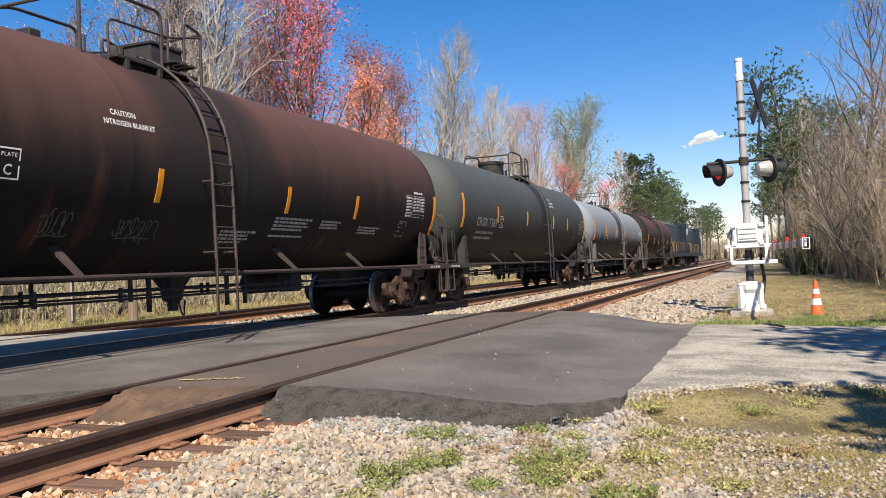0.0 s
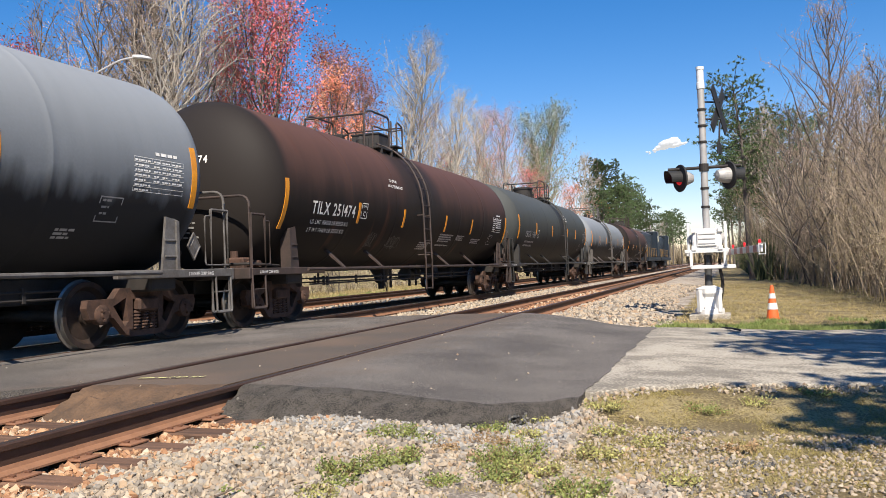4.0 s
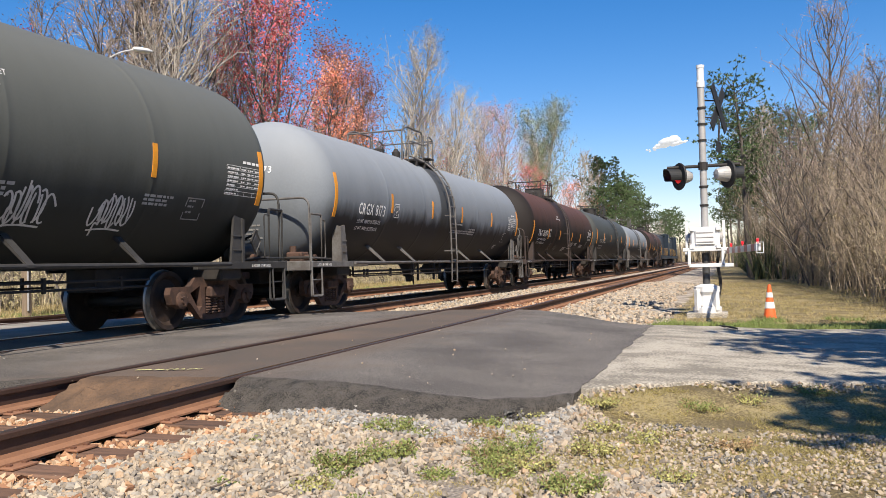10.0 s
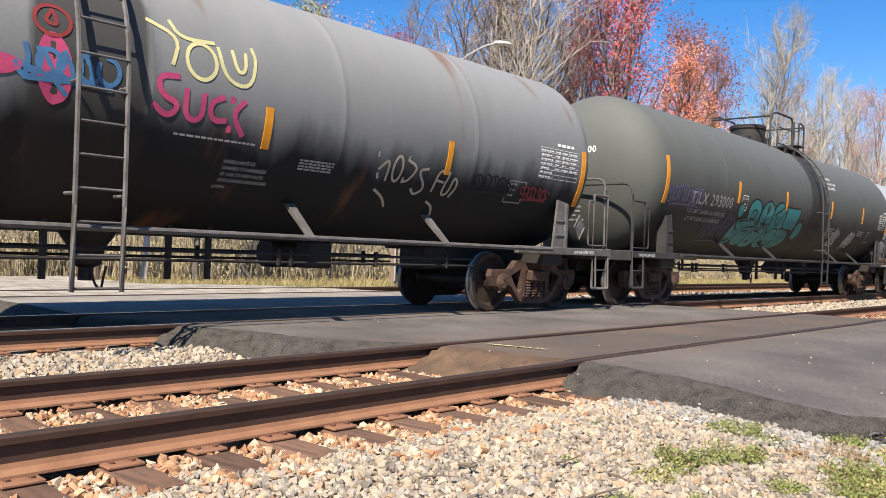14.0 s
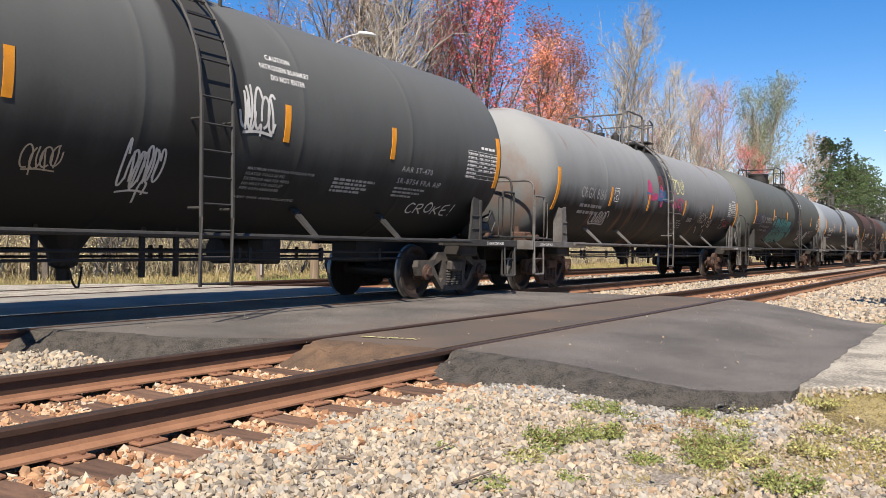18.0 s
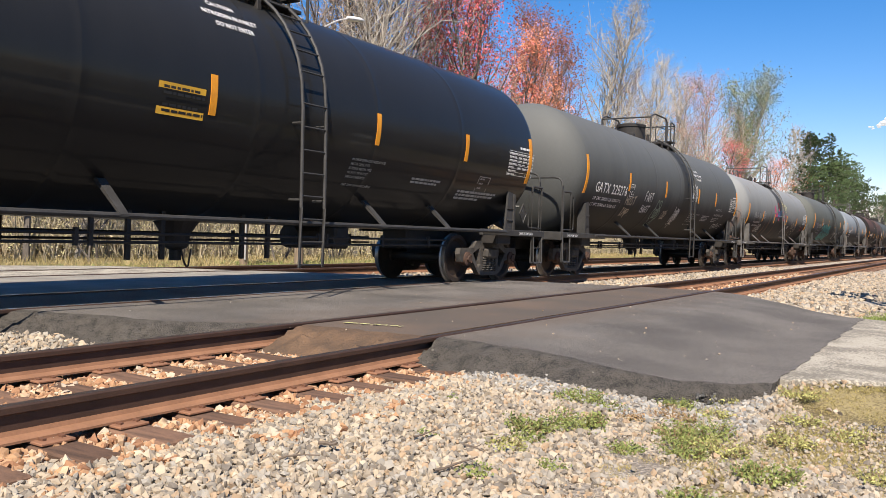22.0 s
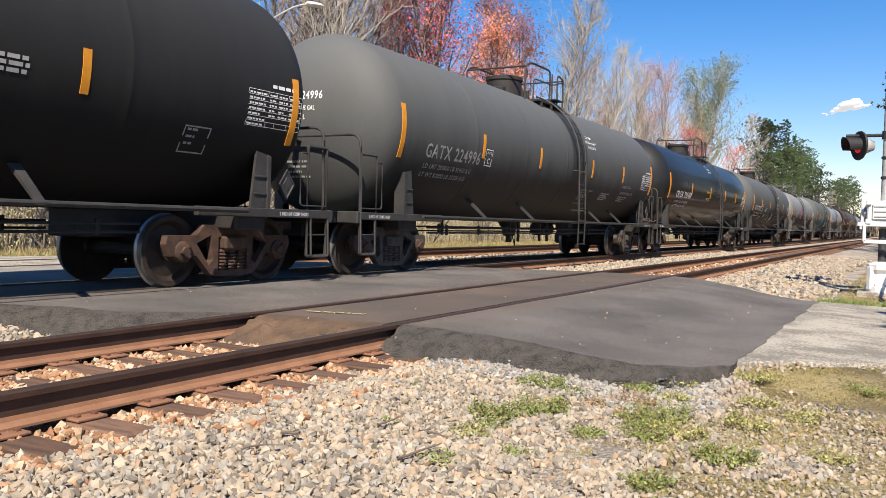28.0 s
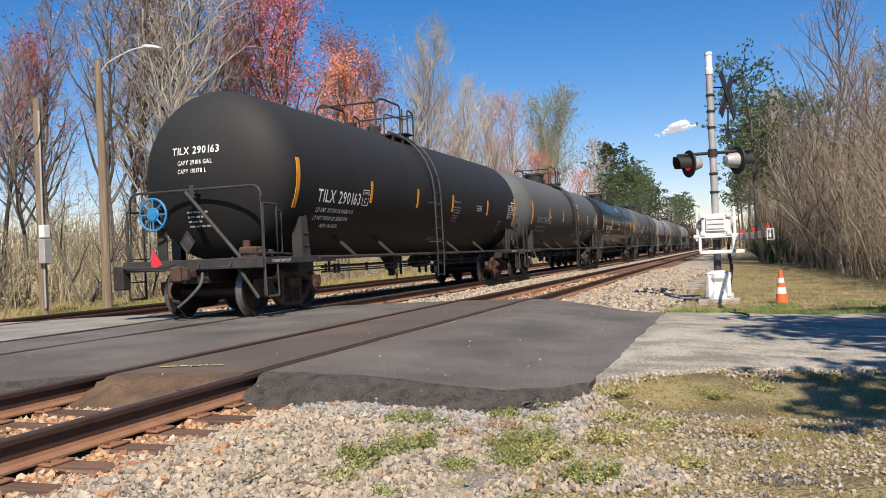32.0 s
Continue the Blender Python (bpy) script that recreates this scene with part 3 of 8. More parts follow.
# ---- rails, ties, plates and spikes ----
def rail_mesh(y0, y1):
    out = [(-0.075, -0.185), (0.075, -0.185), (0.075, -0.172), (0.018, -0.155), (0.010, -0.13), (0.010, -0.05), (0.035, -0.04), (0.036, -0.01), (0.028, 0.0), (-0.028, 0.0), (-0.036, -0.01), (-0.035, -0.04), (-0.010, -0.05), (-0.010, -0.13), (-0.018, -0.155), (-0.075, -0.172)]
    s = Shape()
    ys = list(np.arange(y0, y1, 24)) + [y1]
    for y in ys:
        s.v += [(a, y, b) for a, b in out]
    n = len(out)
    for k in range(len(ys) - 1):
        s.f += [(k * n + i, k * n + (i + 1) % n, (k + 1) * n + (i + 1) % n, (k + 1) * n + i) for i in range(n)]
    s.f += [tuple(range(n))[::-1], tuple((len(ys) - 1) * n + i for i in range(n))]
    me = s.mesh("rail", RAIL)
    me.materials.append(RAIL_TOP)
    me.materials.append(RAIL_FOOT_LIT)
    # web coloured dark for the head's shade, foot in the sunlit rust
    me.polygons.foreach_set("material_index", [1 if p.center.z > -0.003 else (0 if p.center.z > -0.12 else 2) for p in me.polygons])
    return me


RAIL_ME = rail_mesh(-60, 700)
RAIL_BRIGHT = RAIL_ME.copy()
RAIL_BRIGHT.materials[1] = mat("polished_rail_head", (0.50, 0.49, 0.47), (0.38, 0.36, 0.34), rough=0.22, metal=0.9, scale=3, fine=30, bump=0.02, stretch=(1, 0.1, 1))
tie_rnd = random.Random(3)
TIE_ME = [Shape().box((-1.30, -0.112, -0.17), (1.30, 0.112, 0), 0.012).mesh("tie", TIE) for _ in range(2)]
PLATE = Shape().box((-0.17, -0.095, 0), (0.17, 0.095, 0.016), 0.004).mesh("tie_plate", mat("plate_rust", (0.13, 0.062, 0.036), (0.26, 0.125, 0.07), rough=0.85, scale=9, fine=60, bump=0.3))
spk = Shape()
spk.add([(x, y, z) for x, y, z in ((-0.03, -0.018, 0.047), (0.03, -0.018, 0.043), (0.03, 0.018, 0.043), (-0.03, 0.018, 0.047), (-0.03, -0.018, 0.034), (0.03, -0.018, 0.03), (0.03, 0.018, 0.03), (-0.03, 0.018, 0.034), (-0.011, -0.011, 0.01), (0.011, -0.011, 0.01), (0.011, 0.011, 0.01), (-0.011, 0.011, 0.01))], [(0, 1, 2, 3), (0, 4, 5, 1), (1, 5, 6, 2), (2, 6, 7, 3), (3, 7, 4, 0), (4, 8, 9, 5), (5, 9, 10, 6), (6, 10, 11, 7), (7, 11, 8, 4)])
spk.v[:] = [(0.62 * x, 0.62 * y, 0.62 * z) for x, y, z in spk.v]
SPIKE = spk.mesh("spike", RUST)

TIE_TOP = -0.20
names = ("near_track", "train_track", "far_track")
labels = ("rusty railway track with worn brown rails on wooden ties", "railway track that carries the train", "rusty siding track beyond the train")
for c, nm, lb in zip(TRACKS, names, labels):
    track = thing(nm, lb, "railway track", at=(c, 0, 0))
    for side in (-G, G):
        part("rail", RAIL_BRIGHT if nm == "train_track" else RAIL_ME, RAIL, track).location = (side, 0, 0)
    rest = Shape()
    k = 0
    for i in range(-40, 700):
        y = 2.96 + 0.465 * i
        if near_edge(c) + 0.25 < y < far_edge(c) - 0.2 or y > 230:
            continue
        x, dz, rz = tie_rnd.uniform(-0.03, 0.03), tie_rnd.uniform(-0.012, 0.004), tie_rnd.uniform(-1.0, 1.0)
        if (c == 0 and 0.0 < y < 60 and k < 110) or (c == TRACKS[1] and 0 < y < 30) or (c == TRACKS[2] and 10 < y < 26):
            k += 1
            tie = part("tie", TIE_ME[i % 2], TIE, track)
            tie.matrix_basis = pose(x, y, TIE_TOP + dz, 0, 0, rz)
            if (c == 0 and y < 24) or (c == TRACKS[1] and y < 8):
                for side in (-G, G):
                    pl = part("tie_plate", PLATE, RUST, tie)
                    pl.matrix_basis = pose(side - x, 0, -dz * 0.6 + 0.002, 0, 0, -rz)
                    for dx, dy in ((-0.10, 0.05), (0.10, -0.05), (-0.105, -0.055), (0.105, 0.055)) if y < 13 else ():
                        part("spike", SPIKE, RUST, tie).matrix_basis = pose(side - x + dx, dy, -dz * 0.6 + 0.002, 0, 0, -rz + tie_rnd.uniform(-8, 8))
        else:
            rest.box((-1.3 + x, y - 0.112, TIE_TOP - 0.17), (1.3 + x, y + 0.112, TIE_TOP + dz))
    tagged(part("more_ties", rest, TIE, track), kind="stuff")


# ---- the train ----
TRAIN, WHEELSETS = [], ([], [])
ZC, R, HALF, DOME = 2.56, 1.60, 7.62, 0.80


def head_y(x, z):
    q = 1 - (x * x + (z - ZC) ** 2) / (R * R)
    return HALF + DOME * math.sqrt(max(q, 0.0))


def barrel():
    """The tank: a lathe about the car's length, with welded seams and dished heads."""
    rows = []
    for i in range(13):
        a = math.pi / 2 * i / 12
        rows.append((max(R * math.sin(a), 0.002), -HALF - DOME * math.cos(a)))
    for y in (-4.9, -2.45, 0.0, 2.45, 4.9):
        rows += [(R, y - 0.12), (R, y - 0.03), (R + 0.004, y - 0.012), (R + 0.004, y + 0.012), (R, y + 0.03), (R, y + 0.12)]
    rows += [(r, -h) for r, h in rows[12::-1]]
    turn = Matrix.Translation((0, 0, ZC)) @ Matrix.Rotation(radians(-90), 4, "X")
    return Shape().lathe(rows, turn, 64, close=False)


def wrap(flat, y, z, proud=0.006):
    """Lays flat (u, v) letters on the tank's side that faces +x, from y and height z."""
    v, f = flat
    a0 = math.asin(max(-1, min(1, (z - ZC) / R)))
    r = R + proud
    return Shape().add([(r * math.cos(a0 + b / R), y + a, ZC + r * math.sin(a0 + b / R)) for a, b in v], f)


def on_head(flat, x, z, proud=0.008):
    """Lays flat letters on the rear head."""
    v, f = flat
    return Shape().add([(x + a, -head_y(x + a, z + b) - proud, z + b) for a, b in v], f)


def strip(y, z0, z1, width=0.10):
    """A reflector strip round the tank's side."""
    n = max(2, int((z1 - z0) / 0.08))
    a0, a1 = math.asin((z0 - ZC) / R), math.asin((z1 - ZC) / R)
    s = Shape()
    for i in range(n + 1):
        a = a0 + (a1 - a0) * i / n
        for yy in (y - width / 2, y + width / 2):
            for r in (R - 0.004, R + 0.007):
                s.v.append((r * math.cos(a), yy, ZC + r * math.sin(a)))
    for i in range(n):
        k = 4 * i
        s.f += [(k + 1, k + 3, k + 7, k + 5), (k, k + 1, k + 5, k + 4), (k + 3, k + 2, k + 6, k + 7)]
    return s


def frame_outline(w, h):
    """A square frame drawn in thin lines."""
    t = 0.018
    v, f = [], []
    for a, b, c, d in ((0, 0, w, t), (0, h - t, w, h), (0, t, t, h - t), (w - t, t, w, h - t)):
        k = len(v)
        v += [(a, b), (c, b), (c, d), (a, d)]
        f.append((k, k + 1, k + 2, k + 3))
    return v, f


# wheelset: two flanged wheels on one axle
def wheelset_meshes():
    tyre, tread = Shape(), Shape()
    for side in (-1, 1):
        m = Matrix.Translation((side * 0.69, 0, 0)) @ Matrix.Rotation(radians(90 * side), 4, "Y")
        tyre.lathe([(0.10, 0.13), (0.13, 0.13), (0.14, 0.075), (0.33, 0.055), (0.385, 0.125), (0.452, 0.13)], m, 32, close=False)
        tyre.lathe([(0.452, 0.13), (0.456, 0.125)], m, 32, close=False)
        tyre.lathe([(0.485, 0.025), (0.482, 0.0), (0.40, 0.0), (0.36, 0.02), (0.13, 0.01), (0.10, -0.02)], m, 32, close=False)
        tread.lathe([(0.456, 0.125), (0.460, 0.045), (0.485, 0.025)], m, 32, close=False)
    axle = Shape().lathe([(0.085, -0.69), (0.075, 0), (0.085, 0.69)], Matrix.Rotation(radians(90), 4, "Y"), 14)
    cap = Shape()
    for side in (-1, 1):
        m = Matrix.Translation((side * 0.83, 0, 0)) @ Matrix.Rotation(radians(90 * side), 4, "Y")
        cap.lathe([(0.10, 0), (0.105, 0.12), (0.135, 0.13), (0.135, 0.24), (0.10, 0.26), (0.07, 0.265), (0.06, 0.29), (0.0, 0.29)], m, 18)
        for i in range(3):
            a = 2 * math.pi * i / 3
            cap.rod(m @ Vector((0.075 * math.cos(a), 0.075 * math.sin(a), 0.26)), m @ Vector((0.075 * math.cos(a), 0.075 * math.sin(a), 0.30)), 0.022, n=6)
    return tyre.mesh("wheels", WHEEL_STEEL, True), tread.mesh("tread", TREAD, True), axle.mesh("axle", BLACK_IRON, True), cap.mesh("bearing", TRUCK_IRON, True)


WH = wheelset_meshes()
ws = bpy.data.meshes.new("wheelset")
bmw = bmesh.new()
for me in WH:
    k = len(bmw.faces)
    bmw.from_mesh(me)
    bmw.faces.ensure_lookup_table()
    for fc in bmw.faces[k:]:
        fc.material_index = WH.index(me)
bmw.to_mesh(ws)
bmw.free()
for m in (WHEEL_STEEL, TREAD, BLACK_IRON, TRUCK_IRON):
    ws.materials.append(m)


def side_frame(x, iron):
    """A cast truck side with its two windows, pedestals and the spring nest's opening."""
    out = [(-1.16, 0.55), (-1.13, 0.66), (-0.66, 0.66), (-0.52, 0.80), (0.52, 0.80), (0.66, 0.66), (1.13, 0.66), (1.16, 0.55), (1.10, 0.40), (0.98, 0.40), (0.97, 0.55), (0.80, 0.56), (0.78, 0.42), (0.66, 0.40), (0.42, 0.16), (0.30, 0.12), (-0.30, 0.12), (-0.42, 0.16), (-0.66, 0.40), (-0.78, 0.42), (-0.80, 0.56), (-0.97, 0.55), (-0.98, 0.40), (-1.10, 0.40)]
    holes = [[(-0.66, 0.56), (-0.40, 0.67), (-0.36, 0.34), (-0.44, 0.27)], [(0.66, 0.56), (0.40, 0.67), (0.36, 0.34), (0.44, 0.27)], [(-0.27, 0.20), (-0.27, 0.64), (0.27, 0.64), (0.27, 0.20)]]
    bm = bmesh.new()
    edges = []
    for loop in [out] + holes:
        vs = [bm.verts.new((x, a, b)) for a, b in loop]
        edges += [bm.edges.new((vs[i], vs[(i + 1) % len(vs)])) for i in range(len(vs))]
    bmesh.ops.triangle_fill(bm, use_beauty=True, edges=edges)
    ext = bmesh.ops.extrude_face_region(bm, geom=bm.faces[:])
    bmesh.ops.translate(bm, verts=[v for v in ext["geom"] if isinstance(v, bmesh.types.BMVert)], vec=(0.11 if x > 0 else -0.11, 0, 0))
    bmesh.ops.recalc_face_normals(bm, faces=bm.faces)
    me = bpy.data.meshes.new("side_frame")
    bm.to_mesh(me)
    bm.free()
    me.materials.append(iron)
    return me


spring = Shape().lathe([(0.05, 0.20)] + [(r, 0.21 + 0.045 * k + d) for k in range(6) for r, d in ((0.055, 0.0), (0.080, 0.010), (0.080, 0.024), (0.055, 0.034))] + [(0.05, 0.48)], None, 8)
BOLSTER_SHAPE = Shape().box((-1.12, -0.22, 0.47), (1.12, 0.22, 0.66), 0.03).box((-0.5, -0.3, 0.60), (0.5, 0.3, 0.78), 0.04)
DARK_TRUCK = mat("grey_black_truck_iron", (0.020, 0.018, 0.0165), (0.075, 0.065, 0.057), rough=0.7, scale=7, fine=40, bump=0.3)
IRONS = {m.name: (m, {k: side_frame(k * 0.93, m) for k in (-1, 1)}, spring.mesh("spring", m), BOLSTER_SHAPE.mesh("bolster", m)) for m in (TRUCK_IRON, DARK_TRUCK)}
BEAMS = []
for y in (-0.42, 0.42):
    bs = Shape().box((-0.85, y - 0.05, 0.30), (0.85, y + 0.05, 0.42), 0.02)
    for x in (-0.7525, 0.7525):
        bs.box((x - 0.05, y + math.copysign(0.02, y) - 0.035, 0.26), (x + 0.05, y + math.copysign(0.02, y) + 0.06, 0.50), 0.02)
    BEAMS.append(bs.mesh("brake_beam", BLACK_IRON))


def truck(parent, y, iron=TRUCK_IRON):
    iron, sides, coil, bolster = IRONS[iron.name]
    t = part("truck", bolster, iron, parent, "rust-brown cast freight truck" if iron is TRUCK_IRON else "grimy black cast freight truck")
    t.location = (0, y, 0)
    for s in (-1, 1):
        part("side_frame", sides[s], iron, t)
    for x in (-0.99, 0.99):
        for dy in (-0.17, 0.0, 0.17):
            part("spring", coil, iron, t).location = (x, dy, 0)
    for me in BEAMS:
        part("brake_beam", me, BLACK_IRON, t)
    for k, dy in enumerate((-0.89, 0.89)):
        w = part("wheelset", ws, WHEEL_STEEL, t)
        w.location = (0, dy, 0.457)
        WHEELSETS[k].append(w)
    return t


SHARED = {}


def deck_pieces(s):
    """The deck plate, end sill, draft sill, bolster and side sills beyond the head at one end; s: -1 rear, 1 front."""
    y = sorted((s * 7.35, s * 8.62))
    out = [("end_deck", Shape().box((-1.38, y[0], 0.98), (1.38, y[1], 1.02), 0.008))]
    out.append(("end_sill", Shape().box((-1.45, s * 8.66 - 0.04, 0.86), (1.45, s * 8.66 + 0.04, 1.05), 0.012)))
    a, b = sorted((s * 5.2, s * 8.6))
    out.append(("draft_sill", Shape().box((-0.28, a, 0.62), (0.28, b, 0.975), 0.02)))
    a, b = sorted((s * 6.75, s * 7.33))
    out.append(("body_bolster", Shape().box((-1.37, a, 0.74), (1.37, b, 1.02), 0.03)))
    a, b = sorted((s * 6.0, s * 8.615))
    for x in (-1.42, 1.42):
        out.append(("side_sill", Shape().box((x - 0.04, a, 0.92), (x + 0.04, b, 1.04), 0.008)))
    return out


def coupler(s):
    sh = Shape()
    sh.box((-0.10, min(s * 8.65, s * 8.95), 0.72), (0.10, max(s * 8.65, s * 8.95), 0.88), 0.02)
    sh.box((-0.17, min(s * 8.88, s * 9.06), 0.66), (0.04, max(s * 8.88, s * 9.06), 0.94), 0.03)
    sh.box((0.05, min(s * 8.90, s * 9.04), 0.68), (0.16, max(s * 8.90, s * 9.04), 0.92), 0.03)
    sh.tube(rounded([(0.32 * s, s * 8.66, 0.80), (0.36 * s, s * 8.85, 0.55), (0.20 * s, s * 9.0, 0.38)], 0.15), 0.028)
    return sh


def saddle(s, x):
    """The upright gusset plate beside the tank over a truck, with a flange at its edge and stiffening ribs."""
    o = [(6.96, 1.02), (7.30, 1.02), (7.28, 1.76), (7.07, 1.80)]
    sh = Shape().prism([(s * a, b) for a, b in o], x - 0.02, x + 0.02, "x")
    k = math.copysign(1, x)
    a, b = sorted((x - 0.16 * k, x + 0.05 * k))
    sh.prism([(a, 1.02), (b, 1.02), (b, 1.74), (a, 1.84)], *sorted((s * 7.26, s * 7.32)), "y")
    for z in (1.22, 1.45):
        sh.box((min(x, x + 0.04 * k), min(s * 7.02, s * 7.26), z), (max(x, x + 0.04 * k), max(s * 7.02, s * 7.26), z + 0.025), 0.004)
    return sh


def end_rail(s, tall=2.28):
    """The bent safety rail that runs round the end deck."""
    y0 = s * 8.55
    return Shape().tube(rounded([(-1.38, y0, 1.03), (-1.38, y0, tall), (1.38, y0, tall), (1.38, y0, 1.03)], 0.2), 0.023)


def end_ladder(s, x):
    """A tall bent frame at the corner of the end deck with rungs below it, and a hand-hold beside it."""
    y0, y1 = s * 8.58, s * 8.14
    sh = Shape().tube(rounded([(x, y0, 1.96), (x, y0, 0.37), (x, y1, 0.37), (x, y1, 1.96), (x, y0, 1.96)], 0.03, 3), 0.024, 6)
    sh.tube(rounded([(x, y1, 1.10), (x, y1 - s * 0.16, 1.10), (x, y1 - s * 0.16, 1.86), (x, y1, 1.86)], 0.06), 0.014, 6)
    for z in (0.68, 1.10):
        sh.rod((x, y0, z), (x, y1, z), 0.014, n=6)
    return sh


def rail_clip(s):
    """The small strap that ties the end railing to the head."""
    y = s * (head_y(0, 2.28) - 0.02)
    sh = Shape().box((-0.06, min(y, s * 8.60), 2.20), (0.06, max(y, s * 8.60), 2.235), 0.008)
    sh.box((-0.045, min(s * 8.50, s * 8.60), 2.12), (0.045, max(s * 8.50, s * 8.60), 2.36), 0.01)
    return sh


def ladder(y):
    sh = Shape()
    for dy in (-0.23, 0.23):
        pts = [(R + 0.16, y + dy, 0.42), (R + 0.16, y + dy, 1.2), (R + 0.14, y + dy, 2.5)]
        pts += [((R + 0.13) * math.cos(a), y + dy, ZC + (R + 0.13) * math.sin(a)) for a in [radians(d) for d in range(10, 76, 9)]]
        sh.tube(pts, 0.024, 6)
    for z in (0.45, 0.75, 1.05, 1.35, 1.65, 1.95, 2.25, 2.55):
        sh.rod((R + 0.15, y - 0.23, z), (R + 0.15, y + 0.23, z), 0.014, n=6)
    for d in range(14, 74, 10):
        a = radians(d)
        p = ((R + 0.13) * math.cos(a), ZC + (R + 0.13) * math.sin(a))
        sh.rod((p[0], y - 0.23, p[1]), (p[0], y + 0.23, p[1]), 0.014, n=6)
    for dy in (-0.23, 0.23):
        for z in (1.3, 2.3):
            sh.rod((R - 0.05, y + dy, z), (R + 0.15, y + dy, z), 0.018, n=6)
    return sh


def bracket(y):
    """A flat strut from the side pipe in to the tank."""
    return Shape().prism([(1.55, 0.985), (1.55, 1.015), (1.13, 1.40), (1.05, 1.40)], y - 0.055, y + 0.055, "y")


def under_gear():
    """Brake rods, hangers, the bottom outlet and the air reservoir under the tank."""
    out = []
    for x in (-0.9, 0.9):
        for z in (0.70, 0.80):
            out.append(("brake_rod", Shape().rod((x, -5.6, z), (x, 5.6, z), 0.02, n=6)))
        for y in (-5.0, -4.82, -3.4, -2.0, -1.82, 2.0, 2.18, 3.6, 5.0):
            out.append(("hanger", Shape().box((x - 0.025, y - 0.025, 0.66), (x + 0.025, y + 0.025, 0.86 if abs(y) > 1.9 else 1.05), 0.005)))
    for y in (-1.1, -0.6, 0.75, 1.25):
        out.append(("hanger", Shape().box((0.55, y - 0.03, 0.48), (0.61, y + 0.03, 1.1), 0.006)))
    out.append(("outlet_valve", Shape().lathe([(0.08, 0.44), (0.08, 0.58), (0.16, 0.62), (0.19, 0.80), (0.26, 0.90), (0.34, 1.02)], Matrix.Translation((0, 0.1, 0)), 16)))
    out.append(("outlet_chain", Shape().tube(rounded([(0.1, 0.1, 0.62), (0.14, 0.14, 0.40), (0.12, 0.22, 0.34), (0.1, 0.28, 0.6)], 0.05), 0.014, 6)))
    out.append(("air_reservoir", Shape().rod((-0.35, 2.7, 0.80), (-0.35, 3.6, 0.80), 0.20, n=14)))
    out.append(("brake_valve", Shape().box((0.25, 2.75, 0.62), (0.6, 3.1, 0.98), 0.03)))
    return out


def top_platform(lad):
    y0, y1 = lad - 1.75, lad + 0.55
    out = []
    top = ZC + R
    for x in (-0.72, 0.72):
        for k in range(3):
            a = x + (k - 1) * 0.17
            out.append(("plank", Shape().box((a - 0.075, y0 + 0.6, top - 0.20), (a + 0.075, y1, top - 0.15), 0.008)))
        for y in (y0 + 0.8, lad - 0.3, y1 - 0.15):
            out.append(("platform_bearer", Shape().box((x - 0.26, y - 0.04, top - 0.34), (x + 0.26, y + 0.04, top - 0.20), 0.008)))
    for k in range(3):
        out.append(("plank", Shape().box((-0.62, y1 - 0.52 + 0.18 * k, top - 0.02), (0.95, y1 - 0.38 + 0.18 * k, top + 0.02), 0.008)))
    return out


def top_rails(lad):
    """The bent pipes of the platform railing, each a piece."""
    y0, y1 = lad - 1.62, lad + 0.85
    z, b, out = ZC + R + 0.72, ZC + R - 0.32, []
    for x in (-0.80, 0.80):
        out.append(Shape().tube(rounded([(x, y0, b), (x, y0, z - 0.12), (x, y0 + 0.35, z), (x, lad - 0.06, z), (x, lad - 0.06, b)], 0.14), 0.026))
        out.append(Shape().tube(rounded([(x, lad + 0.08, b), (x, lad + 0.08, z - 0.06)], 0.1), 0.022))
        out.append(Shape().tube(rounded([(x, y0 + 0.5, b), (x, y0 + 0.5, z - 0.36), (x, lad + 0.1, z - 0.34), (x, y1, z - 0.16)], 0.12), 0.018))
        out.append(Shape().tube(rounded([(x, y1 - 0.40, b), (x, y1 - 0.40, z - 0.02), (x, y1, z - 0.10), (x, y1, b)], 0.1), 0.024))
    out.append(Shape().rod((-0.80, y1, z - 0.12), (0.80, y1, z - 0.12), 0.02))
    out.append(Shape().tube(rounded([(-0.80, y0, z - 0.14), (0.80, y0, z - 0.14)], 0.1), 0.024))
    return out


def housing(lad):
    """A tapered steel housing over the valves."""
    y, z = lad + 0.55, ZC + R - 0.12
    sh = Shape()
    lo, hi = [(-0.46, -0.42), (0.46, -0.42), (0.46, 0.42), (-0.46, 0.42)], [(-0.38, -0.34), (0.38, -0.34), (0.38, 0.34), (-0.38, 0.34)]
    sh.add([(a, y + b, z) for a, b in lo] + [(a, y + b, z + 0.52) for a, b in hi], [(0, 1, 5, 4), (1, 2, 6, 5), (2, 3, 7, 6), (3, 0, 4, 7), (4, 5, 6, 7)])
    return sh.box((-0.41, y - 0.37, z + 0.50), (0.41, y + 0.37, z + 0.55), 0.01)


def dome(lad):
    top = ZC + R
    m = Matrix.Translation((0, lad - 1.12, top - 0.14))
    sh = Shape().lathe([(0.44, 0), (0.44, 0.46), (0.47, 0.47), (0.47, 0.54), (0.43, 0.57), (0.0, 0.59)], m, 28)
    return sh


def fittings(lad):
    sh, top = Shape(), ZC + R
    sh.lathe([(0.12, 0), (0.12, 0.25), (0.08, 0.28), (0.05, 0.34)], Matrix.Translation((0.05, lad - 0.2, top - 0.05)), 12)
    sh.box((-0.5, lad - 2.05, top - 0.06), (0.4, lad - 1.85, top + 0.06), 0.02)
    sh.rod((0.3, lad - 0.35, top - 0.02), (0.3, lad - 0.35, top + 0.2), 0.05)
    return sh


